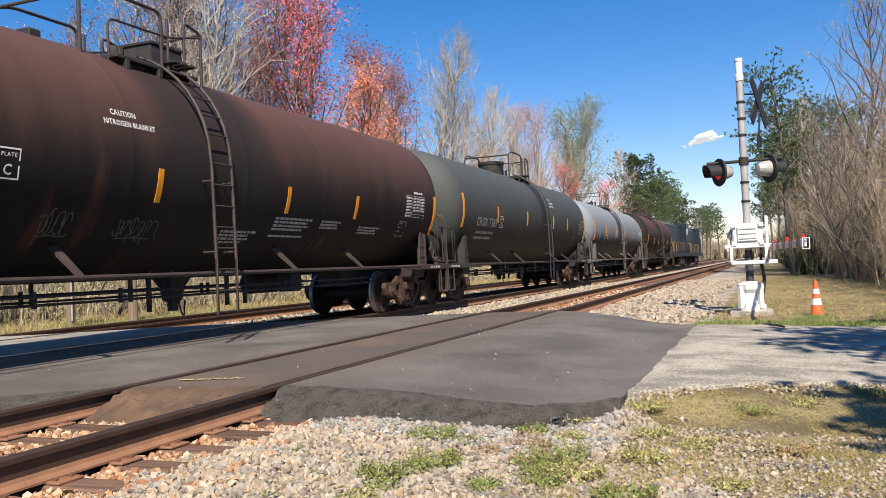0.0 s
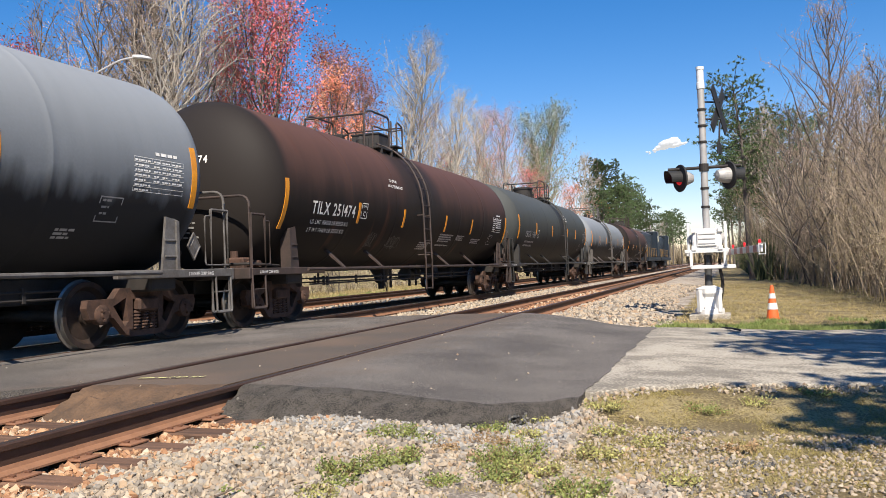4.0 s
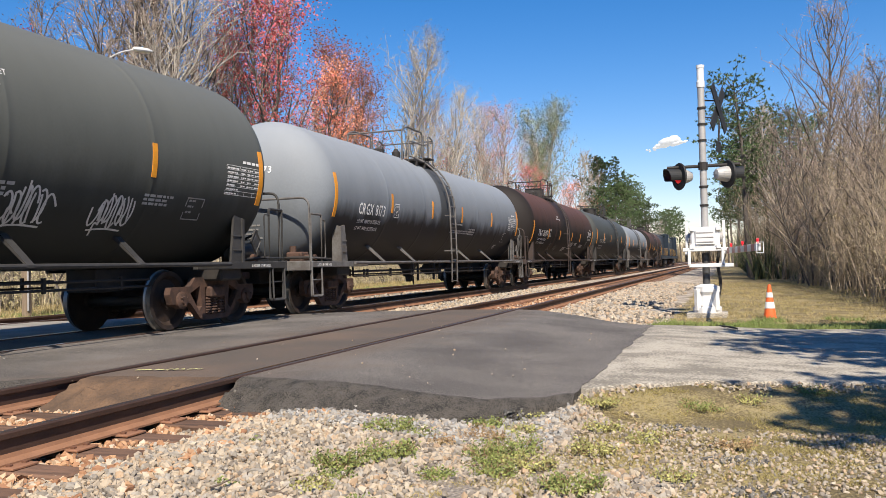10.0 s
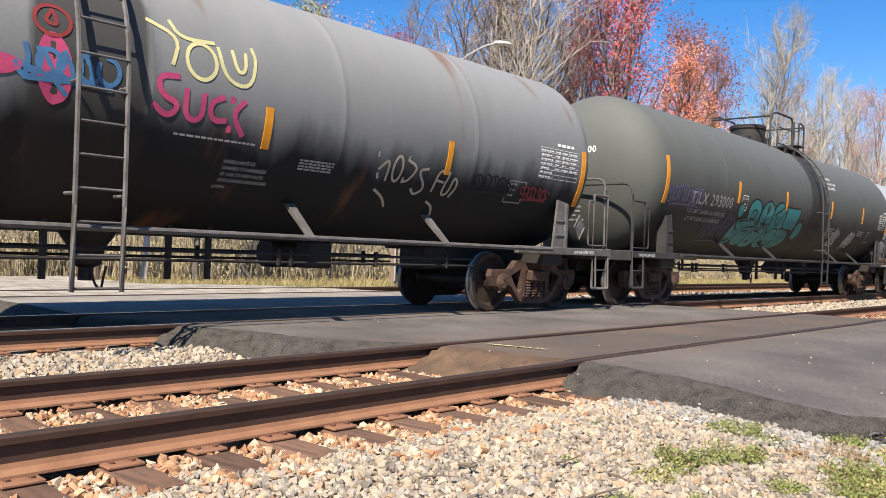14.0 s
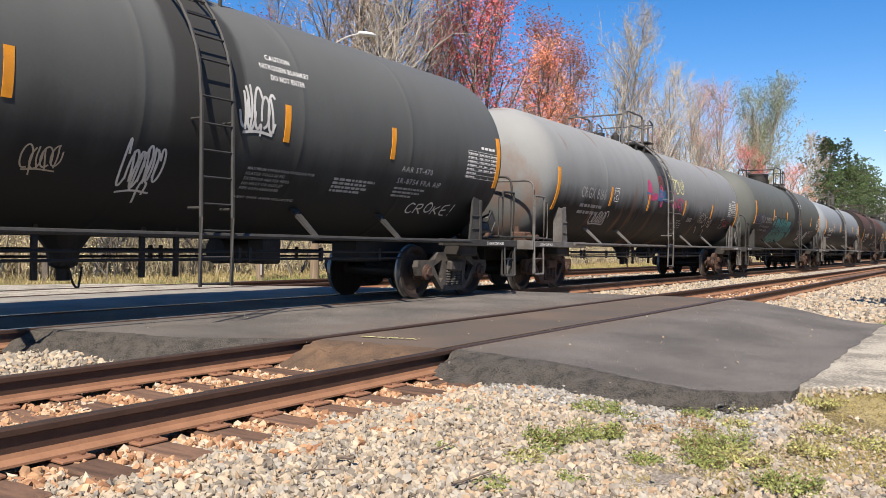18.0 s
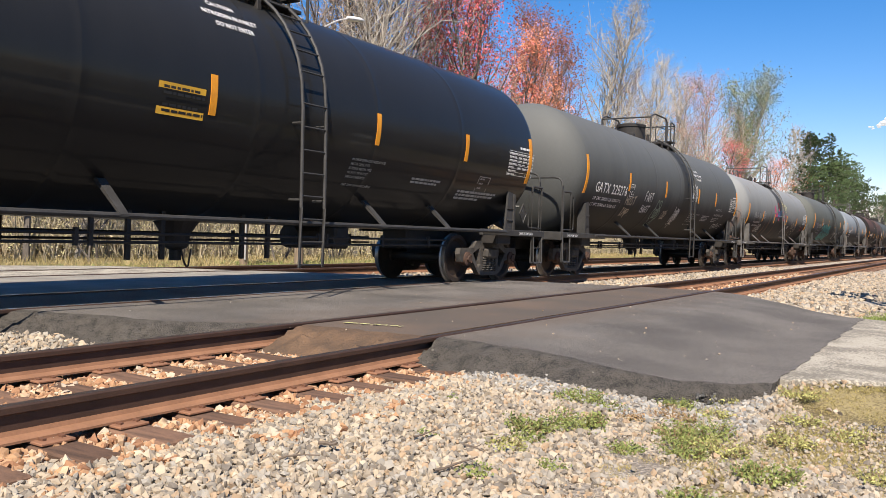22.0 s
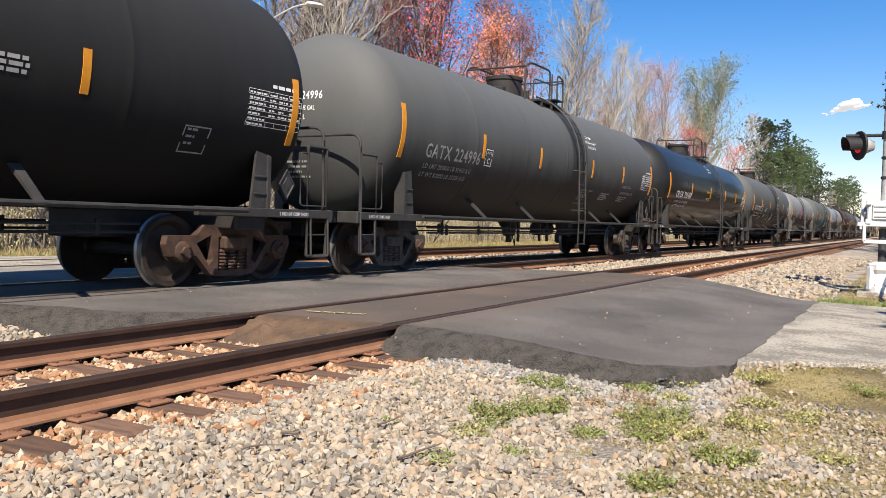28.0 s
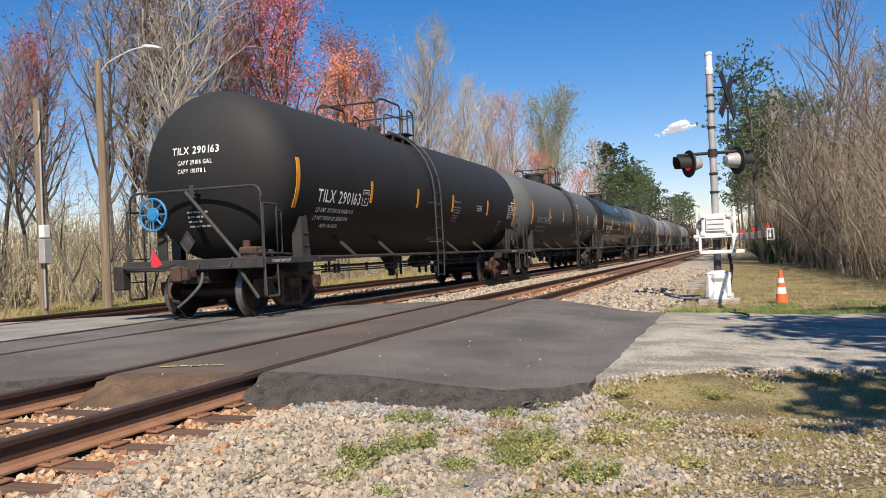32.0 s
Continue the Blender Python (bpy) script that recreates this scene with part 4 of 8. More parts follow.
def scaled(flat, width):
    """Letters squeezed to a width."""
    v, f = flat
    k = width / max(p[0] for p in v)
    return [(a * k, b) for a, b in v], f


def diamond():
    """An empty placard holder, a square plate on its point with a frame."""
    m = Matrix.Rotation(radians(90), 4, "Y") @ Matrix.Diagonal((1, 0.74, 1, 1))
    return Shape().lathe([(0.004, -0.012), (0.21, -0.012), (0.21, 0.014), (0.185, 0.014), (0.175, 0.002), (0.11, 0.002), (0.10, 0.008), (0.004, 0.008)], m, 4)


def data_table():
    """A ruled table with rows of small print, 1.06 by 0.50."""
    v, f = bars([0.30, 0.26, 0.3, 0.28, 0.22, 0.3, 0.27], 0.024, 0.043, 7)
    v = [(a + 0.02, b + 0.425) for a, b in v]
    for c, (x, w) in enumerate(((0.40, 0.12), (0.58, 0.16), (0.80, 0.2))):
        bv, bf = bars([w, w, w, w * 0.7, w], 0.022, 0.045, 8 + c)
        k = len(v)
        v += [(a + x, b + 0.426) for a, b in bv]
        f += [tuple(i + k for i in q) for q in bf]
    for a, b, c, d in [(0, 0.067 * i + 0.008, 1.06, 0.067 * i + 0.014) for i in range(8)] + [(x, 0.008, x + 0.006, 0.483) for x in (0.0, 0.37, 0.54, 0.78, 1.054)]:
        k = len(v)
        v += [(a, b), (c, b), (c, d), (a, d)]
        f.append((k, k + 1, k + 2, k + 3))
    return v, f


def sill_print(s):
    v, f = scaled(writing(["2 INCH HF COMP SHOES"], 0.07), 0.62)
    return Shape().add([(1.464, s * 7.95 - 0.45 + a, 0.95 + b) for a, b in v], f)


STENCIL = mat("dull_stencil", (0.26, 0.25, 0.24), (0.42, 0.41, 0.39), rough=0.6, scale=9, fine=60, bump=0)
HEATER = ("MAXIMUM OPERATING PRESSURE FOR", "HEATER COILS 50 PSI", "EXTERIOR HEATER PIPES", "NO INLET OR OUTLET", "PIPE CAPS REQUIRED", "", "VENT TANK WHEN UNLOADING")
BARS4, BARS3 = (1.0, 0.8, 0.9, 0.7), (1.0, 0.85, 0.9)


def tank_car(label, paint, fit, lad=0.92, stripes=(-4.65, -1.43, 2.14, 4.40), text=None, text_y=-6.5, width=1.95, letter=LETTER, weights=None, caution=None, tall_dome=True, radius=1.60, centre=2.56, capacity=None, approval=False, plate=-4.42, band=(2.21, 2.68), struts=(-4.33, -1.87, 2.78, 4.68), stencils=None, cylinder=False, table=6.55, iron=TRUCK_IRON):
    global R, ZC
    R, ZC = radius, centre
    car = thing("tank_car", label, "tank car", "tank cars of the train")

    def shared(key, make):
        if (key, radius) not in SHARED:
            SHARED[(key, radius)] = make()
        return SHARED[(key, radius)]

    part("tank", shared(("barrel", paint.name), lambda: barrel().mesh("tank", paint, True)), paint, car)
    for y in (-HALF, HALF):
        part("reflector", shared(("end_stripe", y, band), lambda: strip(y, band[0] - 0.22, band[0] + 0.68, 0.12).mesh("reflector", ORANGE)), ORANGE, car)
    for y in stripes:
        part("reflector", strip(y, *band, 0.10), ORANGE, car)
    for s in (-1, 1):
        for name, me in shared(("deck", s, fit.name), lambda: [(nm, sh.mesh(nm, BLACK_IRON if nm in ("draft_sill", "body_bolster") else fit)) for nm, sh in deck_pieces(s)]):
            part(name, me, fit, car)
        part("coupler", shared(("coupler", s), lambda: coupler(s).mesh("coupler", TRUCK_IRON)), TRUCK_IRON, car)
        part("end_railing", shared(("rail", s, fit.name), lambda: end_rail(s).mesh("end_railing", fit, True)), fit, car)
        for x in (-1.42, 1.42):
            part("end_ladder", shared(("end_ladder", s, x, fit.name), lambda: end_ladder(s, x).mesh("end_ladder", fit)), fit, car)
        part("rail_clip", shared(("clip", s, fit.name), lambda: rail_clip(s).mesh("rail_clip", fit)), fit, car)
        for x in (-1.40, 1.40):
            part("saddle", shared(("saddle", s, x, fit.name), lambda: saddle(s, x).mesh("saddle", fit)), fit, car)
        if s > 0:
            pl = part("placard", shared(("placard", fit.name), lambda: diamond().mesh("placard", fit)), fit, car, "empty diamond placard holder")
            pl.location = (1.47, 7.62, 1.38)
        p2 = part("placard", shared(("placard", fit.name), lambda: diamond().mesh("placard", fit)), fit, car, "empty diamond placard holder")
        p2.matrix_basis = pose(-0.1, s * 8.62, 1.35, 0, 0, s * 90)
        part("sill_print", shared(("sill_print", s), lambda: sill_print(s).mesh("sill_print", LETTER)), LETTER, car)
        part("air_hose", shared(("hose", s), lambda: Shape().tube(rounded([(0.42 * s, s * 8.70, 0.78), (0.44 * s, s * 8.78, 0.52), (0.20 * s, s * 8.95, 0.34), (0.0, s * 9.03, 0.33)], 0.2), 0.03).mesh("air_hose", BLACK_IRON, True)), BLACK_IRON, car)
        part("stirrup_step", shared(("stirrup", s, fit.name), lambda: Shape().tube(rounded([(1.44, s * 8.60, 0.95), (1.46, s * 8.60, 0.36), (1.46, s * 8.20, 0.36), (1.44, s * 8.20, 0.95)], 0.05), 0.018, 6).mesh("stirrup_step", fit, True)), fit, car)
        part("grab_iron", shared(("grab", s, fit.name), lambda: Shape().tube(rounded([(0.2, s * 8.71, 0.98), (0.2, s * 8.78, 0.90), (0.85, s * 8.78, 0.90), (0.85, s * 8.71, 0.98)], 0.04), 0.012, 6).mesh("grab_iron", fit, True)), fit, car)
        truck(car, s * 7.05, iron)
    for x in (-1.52, 1.52):
        part("side_pipe", shared(("pipe", x, fit.name), lambda: Shape().rod((x, -6.8, 1.0), (x, 6.8, 1.0), 0.032, n=8).mesh("side_pipe", fit, True)), fit, car)
    for y in struts:
        part("bracket", shared(("bracket", y, fit.name), lambda: bracket(y).mesh("bracket", fit)), fit, car)
    for name, me in shared("gear", lambda: [(nm, sh.mesh(nm, BLACK_IRON)) for nm, sh in under_gear()]):
        part(name, me, BLACK_IRON, car)
    part("ladder", shared(("ladder", lad, fit.name), lambda: ladder(lad).mesh("ladder", fit, True)), fit, car)
    for name, me in shared(("platform", lad), lambda: [(nm, sh.mesh(nm, BLACK_IRON)) for nm, sh in top_platform(lad)]):
        part(name, me, BLACK_IRON, car)
    for me in shared(("rails", lad, fit.name), lambda: [q.mesh("platform_rail", fit, True) for q in top_rails(lad)]):
        part("platform_rail", me, fit, car)
    part("valve_cluster", shared(("fit", lad), lambda: fittings(lad).mesh("valve_cluster", BLACK_IRON, True)), BLACK_IRON, car)
    if tall_dome == "box":
        part("valve_housing", shared(("housing", lad), lambda: housing(lad).mesh("valve_housing", BLACK_IRON)), BLACK_IRON, car, "tapered steel valve housing")
    elif tall_dome:
        part("manway", shared(("dome", lad), lambda: dome(lad).mesh("manway", BLACK_IRON, True)), BLACK_IRON, car)
    if text:
        part("lettering", wrap(scaled(writing([text], 0.35), width), text_y, 2.07), letter, car)
        if weights:
            part("weights_lettering", wrap(scaled(writing(weights, 0.125, gap=1.35), width * 0.86), text_y + 0.05, 1.88), FADED if letter is FADED else LETTER, car)
        else:
            part("small_print", wrap(bars([width * 0.85, width * 0.8], 0.075, 0.09, len(text)), text_y + 0.1, 1.86), FADED, car)
        part("head_lettering", on_head(scaled(writing([text], 0.19), 1.0), -0.55, ZC + 0.36), LETTER, car)
        if capacity:
            part("head_print", on_head(scaled(writing(capacity, 0.11, gap=1.4), 0.74), -0.42, ZC + 0.17), LETTER, car)
        else:
            part("head_print", on_head(bars([0.75, 0.62], 0.07, 0.07, 2), -0.42, ZC + 0.18), LETTER, car)
        part("head_print", on_head(bars([0.46, 0.42, 0.30, 0.44], 0.034, 0.05, 6), -0.30, ZC - 0.70), FADED, car)
    cy, cz, rows = caution or (lad + 0.72, 3.25, 3)
    for k, (text_line, size, dy, w) in enumerate((("CAUTION", 0.105, 0.14, 0.44), ("NITROGEN BLANKET", 0.10, 0.0, 0.9), ("DO NOT ENTER", 0.10, 0.16, 0.62))[:rows]):
        part("caution_lettering", wrap(scaled(writing([text_line], size), w), cy + dy, cz - 0.13 * k), LETTER, car)
    part("data_panel", wrap(data_table(), table, 2.10), LETTER if stencils else FADED, car)
    part("data_heading", wrap(bars([0.45], 0.045, 0.05, 3), table + 0.45, 2.63), LETTER if stencils else FADED, car)
    for k, (text_lines, y, z, w, size) in enumerate(stencils or ()):
        if isinstance(text_lines[0], str):
            part("stencil", wrap(scaled(writing(text_lines, size, gap=1.25), w), y, z), STENCIL, car)
        else:
            part("stencil", wrap(bars([w * q for q in text_lines], size * 0.75, size * 0.45, 11 + k), y, z), STENCIL, car)
    if approval:
        part("approval_lettering", wrap(writing(["AAR ST-470"], 0.125, 1.15), 4.72, 2.06), STENCIL, car)
        part("approval_lettering", wrap(scaled(writing(["SR-8754 FRA AIP"], 0.125), 1.22), 4.68, 1.88), STENCIL, car)
        part("stencil", wrap(bars([0.8, 0.7, 0.5], 0.035, 0.03, 12), 4.68, 1.79), FADED, car)
    else:
        part("test_box", wrap(frame_outline(0.42, 0.36), 5.75, 1.68), FADED, car)
        part("stencil", wrap(bars([0.14, 0.12, 0.14], 0.03, 0.06, 13), 5.80, 1.94), FADED, car)
    if plate < 9:
        part("plate_frame", wrap(frame_outline(0.30, 0.34), plate, 2.07), LETTER, car)
        part("plate_letter", wrap(writing(["C"], 0.16), plate + 0.09, 2.12), LETTER, car)
        part("plate_print", wrap(scaled(writing(["PLATE"], 0.06), 0.2), plate + 0.05, 2.31), LETTER, car)
    e = 1 if cylinder else -1
    part("brake_valve", shared(("valve", e), lambda: Shape().box((0.62, e * 8.0 - 0.16, 1.02), (0.98, e * 8.0 + 0.16, 1.24), 0.03).rod((0.70, e * 8.0, 1.24), (0.70, e * 8.0, 1.36), 0.07, n=12).rod((0.88, e * 8.0, 1.12), (1.22, e * 8.0, 1.12), 0.06, n=12).mesh("brake_valve", TRUCK_IRON)), TRUCK_IRON, car, "grimy brake valve on the end deck")
    part("air_pipe", shared(("air_pipe", e), lambda: Shape().tube(rounded([(0.7, e * 8.15, 1.1), (0.7, e * 8.4, 1.12), (1.3, e * 8.4, 1.12), (1.3, e * 7.5, 1.08)], 0.1), 0.025, 8).mesh("air_pipe", BLACK_IRON, True)), BLACK_IRON, car)
    if cylinder:  # the brake cylinder and its levers on the front deck
        part("brake_cylinder", Shape().rod((1.02, 7.55, 1.22), (1.02, 8.15, 1.22), 0.15, n=18).rod((1.02, 8.15, 1.22), (1.02, 8.22, 1.22), 0.17, n=18).rod((1.02, 8.22, 1.22), (1.02, 8.5, 1.22), 0.03), fit, car, "painted brake cylinder on the end deck")
        part("brake_lever", Shape().box((0.96, 8.40, 1.02), (1.0, 8.46, 1.62), 0.01).rod((0.98, 8.43, 1.55), (0.4, 8.3, 1.30), 0.022), BLACK_IRON, car)
    return car


# belly: colour of the tank's shaded, grimy underside
BROWN_PAINT = tank_paint("brown_dusty_tank", (0.034, 0.024, 0.020), (0.098, 0.050, 0.038), rough=0.65, shade_grime=0.92, rust=(0.085, 0.036, 0.024), belly=(0.011, 0.010, 0.0095), spill=-0.7, spill_colour=(0.022, 0.019, 0.017), ends=(0.022, 0.018, 0.016), edge=(3.25, 2.45), spread=1.1)
DARK_GREY = tank_paint("dark_grey_tank", (0.084, 0.088, 0.080), (0.118, 0.121, 0.110), rough=0.6, shade_grime=0.86, belly=(0.032, 0.033, 0.029), spill=0.92)
LIGHT_GREY = tank_paint("light_grey_tank", (0.185, 0.202, 0.222), (0.245, 0.262, 0.28), rough=0.6, shade_grime=0.96, belly=(0.024, 0.0235, 0.0235), spill=-0.55, edge=(2.72, 2.36))
STAINED_GREY = tank_paint("stained_grey_tank", (0.185, 0.19, 0.19), (0.25, 0.25, 0.243), rough=0.6, shade_grime=0.96, rust=(0.17, 0.08, 0.04), belly=(0.015, 0.0145, 0.0142), spill=-0.57, edge=(2.72, 2.28))
BLACK_PAINT = tank_paint("black_tank", (0.0225, 0.022, 0.0215), (0.034, 0.0333, 0.0325), rough=0.62, shade_grime=0.7, belly=(0.010, 0.0097, 0.0094))
GLOSS_BLACK = tank_paint("glossy_black_tank", (0.014, 0.0138, 0.0135), (0.022, 0.0215, 0.021), rough=0.5, coat=0.3, shade_grime=0.3, belly=(0.009, 0.009, 0.009))
DIM_GREY = tank_paint("dim_grey_tank", (0.050, 0.054, 0.052), (0.075, 0.079, 0.075), rough=0.6, shade_grime=0.85, belly=(0.020, 0.0205, 0.019), spill=0.92)
CHARCOAL = tank_paint("charcoal_tank", (0.080, 0.082, 0.080), (0.112, 0.113, 0.108), rough=0.6, shade_grime=0.92, belly=(0.024, 0.0235, 0.0215), spill=0.92)
FIT_GREY = mat("grey_painted_steel", (0.16, 0.155, 0.15), (0.085, 0.075, 0.068), rough=0.6, scale=4, fine=30, bump=0.08)
FIT_DARK = mat("dark_painted_steel", (0.055, 0.052, 0.05), (0.032, 0.03, 0.028), rough=0.6, scale=4, fine=30, bump=0.08)
FIT_BROWN = mat("brown_painted_steel", (0.075, 0.05, 0.042), (0.04, 0.03, 0.026), rough=0.65, scale=4, fine=30, bump=0.08)

LONG = (-5.25, -3.30, 1.40, 3.85)  # places of the struts on the cars with the hatch behind the middle
BROWN_CAR = dict(tall_dome="box", lad=-0.84, stripes=(-4.52, -1.93, 1.21, 3.66), band=(1.96, 2.40), struts=LONG, plate=-4.42, table=5.95, stencils=(((1.0, 0.9, 0.95, 0.8, 0, 0.9), 0.95, 1.86, 1.15, 0.055), (BARS3, 2.45, 1.86, 0.7, 0.05), (BARS3, 3.95, 1.80, 0.9, 0.05), (BARS4, -0.35, 1.62, 0.9, 0.055)))
GREY_CAR = dict(lad=-0.55, stripes=(-4.64, -1.79, 0.82, 4.10), band=(2.17, 2.63), struts=LONG, plate=-4.50, table=6.30, radius=1.52, centre=2.475, tall_dome=False, stencils=(((1.0, 0.97, 0.9), 1.65, 1.97, 0.62, 0.065), ((1.0,), -0.1, 2.08, 1.0, 0.05), ((1.0, 0.9), -0.1, 1.90, 2.4, 0.055), (BARS3, 5.2, 1.55, 0.3, 0.05)))
HEATER_K = (("VENT TANK WHEN UNLOADING", "", "EXTERIOR HEATER PIPES NO INLET", "OR OUTLET PIPE CAPS REQUIRED", "MAXIMUM OPERATING PRESSURE", "FOR HEATER COILS 150 PSI", "FIBERGLASS INSULATION", "DO NOT EXCEED 450 F"), 1.06, 2.40, 0.58, 0.062)
ROUND = (HEATER, 1.62, 1.83, 1.22, 0.056)
car_a = tank_car("rust-brown railway tank car with a dusty top", BROWN_PAINT, FIT_BROWN, **BROWN_CAR)
car_b = tank_car("light grey railway tank car with a belly darkened by painted shade and grime", LIGHT_GREY, FIT_GREY, **GREY_CAR)
car_c = tank_car("dark grey railway tank car with faded lettering", DIM_GREY, FIT_DARK, text="CRGX 7385", letter=FADED, width=1.75)
car_d = tank_car("dusty brown-black railway tank car lettered TILX 251474", BROWN_PAINT, FIT_BROWN, text="TILX 251474", text_y=-6.63, width=1.90, weights=("LD LMT 188600 LB 85550 KG", "LT WT 74400 LB 33750 KG"), caution=(-2.9, 3.0, 2), **BROWN_CAR)
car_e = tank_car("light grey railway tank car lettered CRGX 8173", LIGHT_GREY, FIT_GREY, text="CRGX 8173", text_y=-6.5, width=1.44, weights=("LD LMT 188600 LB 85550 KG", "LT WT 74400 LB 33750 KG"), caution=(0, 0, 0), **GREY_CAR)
car_f = tank_car("dark grey railway tank car with a teal graffiti piece", DARK_GREY, FIT_DARK, lad=1.03, stripes=(-4.26, -1.39, 2.02, 4.90), plate=-4.06, text="TILX 293000", text_y=-6.52, width=1.98, letter=FADED, weights=("LD LMT 206000 LB 93450 KG", "LT WT 80000 LB 36300 KG"), caution=(1.62, 3.26, 3), capacity=("CAPY 28940 US GAL", "CAPY 110 304 L"), table=6.62, cylinder=True, stencils=((BARS4, 1.95, 1.92, 0.7, 0.055), (BARS3, 4.8, 1.95, 0.6, 0.05)))
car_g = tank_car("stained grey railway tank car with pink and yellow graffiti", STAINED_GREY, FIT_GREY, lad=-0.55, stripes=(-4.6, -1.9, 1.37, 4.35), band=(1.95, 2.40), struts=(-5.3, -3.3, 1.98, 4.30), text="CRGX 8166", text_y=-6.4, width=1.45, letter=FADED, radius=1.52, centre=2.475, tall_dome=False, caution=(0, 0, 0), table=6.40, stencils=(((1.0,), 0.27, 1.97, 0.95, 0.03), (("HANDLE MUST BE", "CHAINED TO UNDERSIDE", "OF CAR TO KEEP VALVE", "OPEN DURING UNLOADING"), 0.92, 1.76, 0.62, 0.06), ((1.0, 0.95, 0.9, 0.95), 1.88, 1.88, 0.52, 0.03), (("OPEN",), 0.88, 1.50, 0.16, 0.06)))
car_h = tank_car("charcoal railway tank car with white graffiti tags", CHARCOAL, FIT_DARK, iron=DARK_TRUCK, lad=0.86, stripes=(-4.66, -1.46, 2.15, 4.42), plate=-4.55, text="GATX 225276", approval=True, text_y=-7.0, width=2.21, weights=("LD LMT 204700 LB 92800 KG", "LT WT 81300 LB 36900 KG"), caution=(1.72, 3.22, 3), cylinder=True, stencils=(ROUND, (BARS4, 3.25, 1.82, 0.9, 0.05)))
car_i = tank_car("glossy black railway tank car lettered CRGX 290188", GLOSS_BLACK, FIT_DARK, iron=DARK_TRUCK, lad=0.86, stripes=(-4.2, -0.74, 2.48, 5.10), plate=99, text="CRGX 290188", text_y=-6.6, width=2.36, weights=("LD LMT 205 500 93200 KG", "LT WT 80 500 36500 KG"), caution=(-0.72, 3.58, 3), table=6.70, stencils=((HEATER, 2.0, 1.95, 0.82, 0.056), ((1.0, 0.9), 3.65, 1.79, 0.85, 0.05), ((1.0, 0.95, 0.6), 5.2, 1.68, 1.4, 0.06)))
car_j = tank_car("charcoal railway tank car lettered GATX 224996", CHARCOAL, FIT_DARK, iron=DARK_TRUCK, lad=0.68, stripes=(-4.60, -1.68, 1.90, 4.62), plate=-4.50, text="GATX 224996", approval=True, text_y=-6.82, width=2.10, letter=FADED, weights=("LD LMT 203800 LB 92450 KG", "LT WT 82000 LB 37250 KG"), caution=(1.43, 3.22, 3), capacity=("CAPY 28280 US GAL", "CAPY 110 758 L"), cylinder=True, stencils=((HEATER, 1.40, 1.85, 1.0, 0.056), (BARS4, 3.05, 1.82, 0.7, 0.05)))
car_k = tank_car("black railway tank car that ends the train, lettered TILX 290163", BLACK_PAINT, FIT_DARK, lad=-0.70, stripes=(-4.44, -1.70, 0.96, 4.32), band=(2.14, 2.60), struts=LONG, plate=-4.87, text="TILX 290163", text_y=-6.82, width=1.85, weights=("LD LMT 207700 LB 94200 KG", "LT WT 78300 LB 35500 KG", "           NEW 04-2000"), tall_dome=False, centre=2.58, caution=(0, 0, 0), capacity=("CAPY 29106 GAL", "CAPY 110178 L"), table=6.70, stencils=(HEATER_K, ((1.0, 0.95, 0.9), 3.18, 2.36, 0.52, 0.055), (("CLOSE AND LOCK BOTTOM", "OUTLET VALVE AFTER UNLOADING"), 0.0, 1.42, 0.66, 0.06)))
for car, off in ((car_a, 53.4), (car_b, 35.35), (car_c, 17.3), (car_d, 0), (car_e, -17.85), (car_f, -36.1), (car_g, -54.15), (car_h, -72.2), (car_i, -90.5), (car_j, -108.3), (car_k, -126.35)):
    TRAIN.append((car, off + 0.12))

# locomotives ahead of the cars
LOCO_BLUE = mat("dark_blue_loco_paint", (0.007, 0.014, 0.024), (0.011, 0.019, 0.03), rough=0.5, scale=2, fine=30, bump=0.03)
LOCO_YELLOW = mat("dull_yellow_paint", (0.42, 0.24, 0.05), (0.28, 0.16, 0.045), rough=0.6, scale=3, fine=30, bump=0.03)
LOCO_GREY = mat("roof_grey", (0.16, 0.16, 0.16), (0.10, 0.10, 0.10), rough=0.6, scale=2, fine=30, bump=0.03)
LOCO_GLASS = mat("dark_glass", (0.02, 0.025, 0.03), rough=0.08, bump=0)


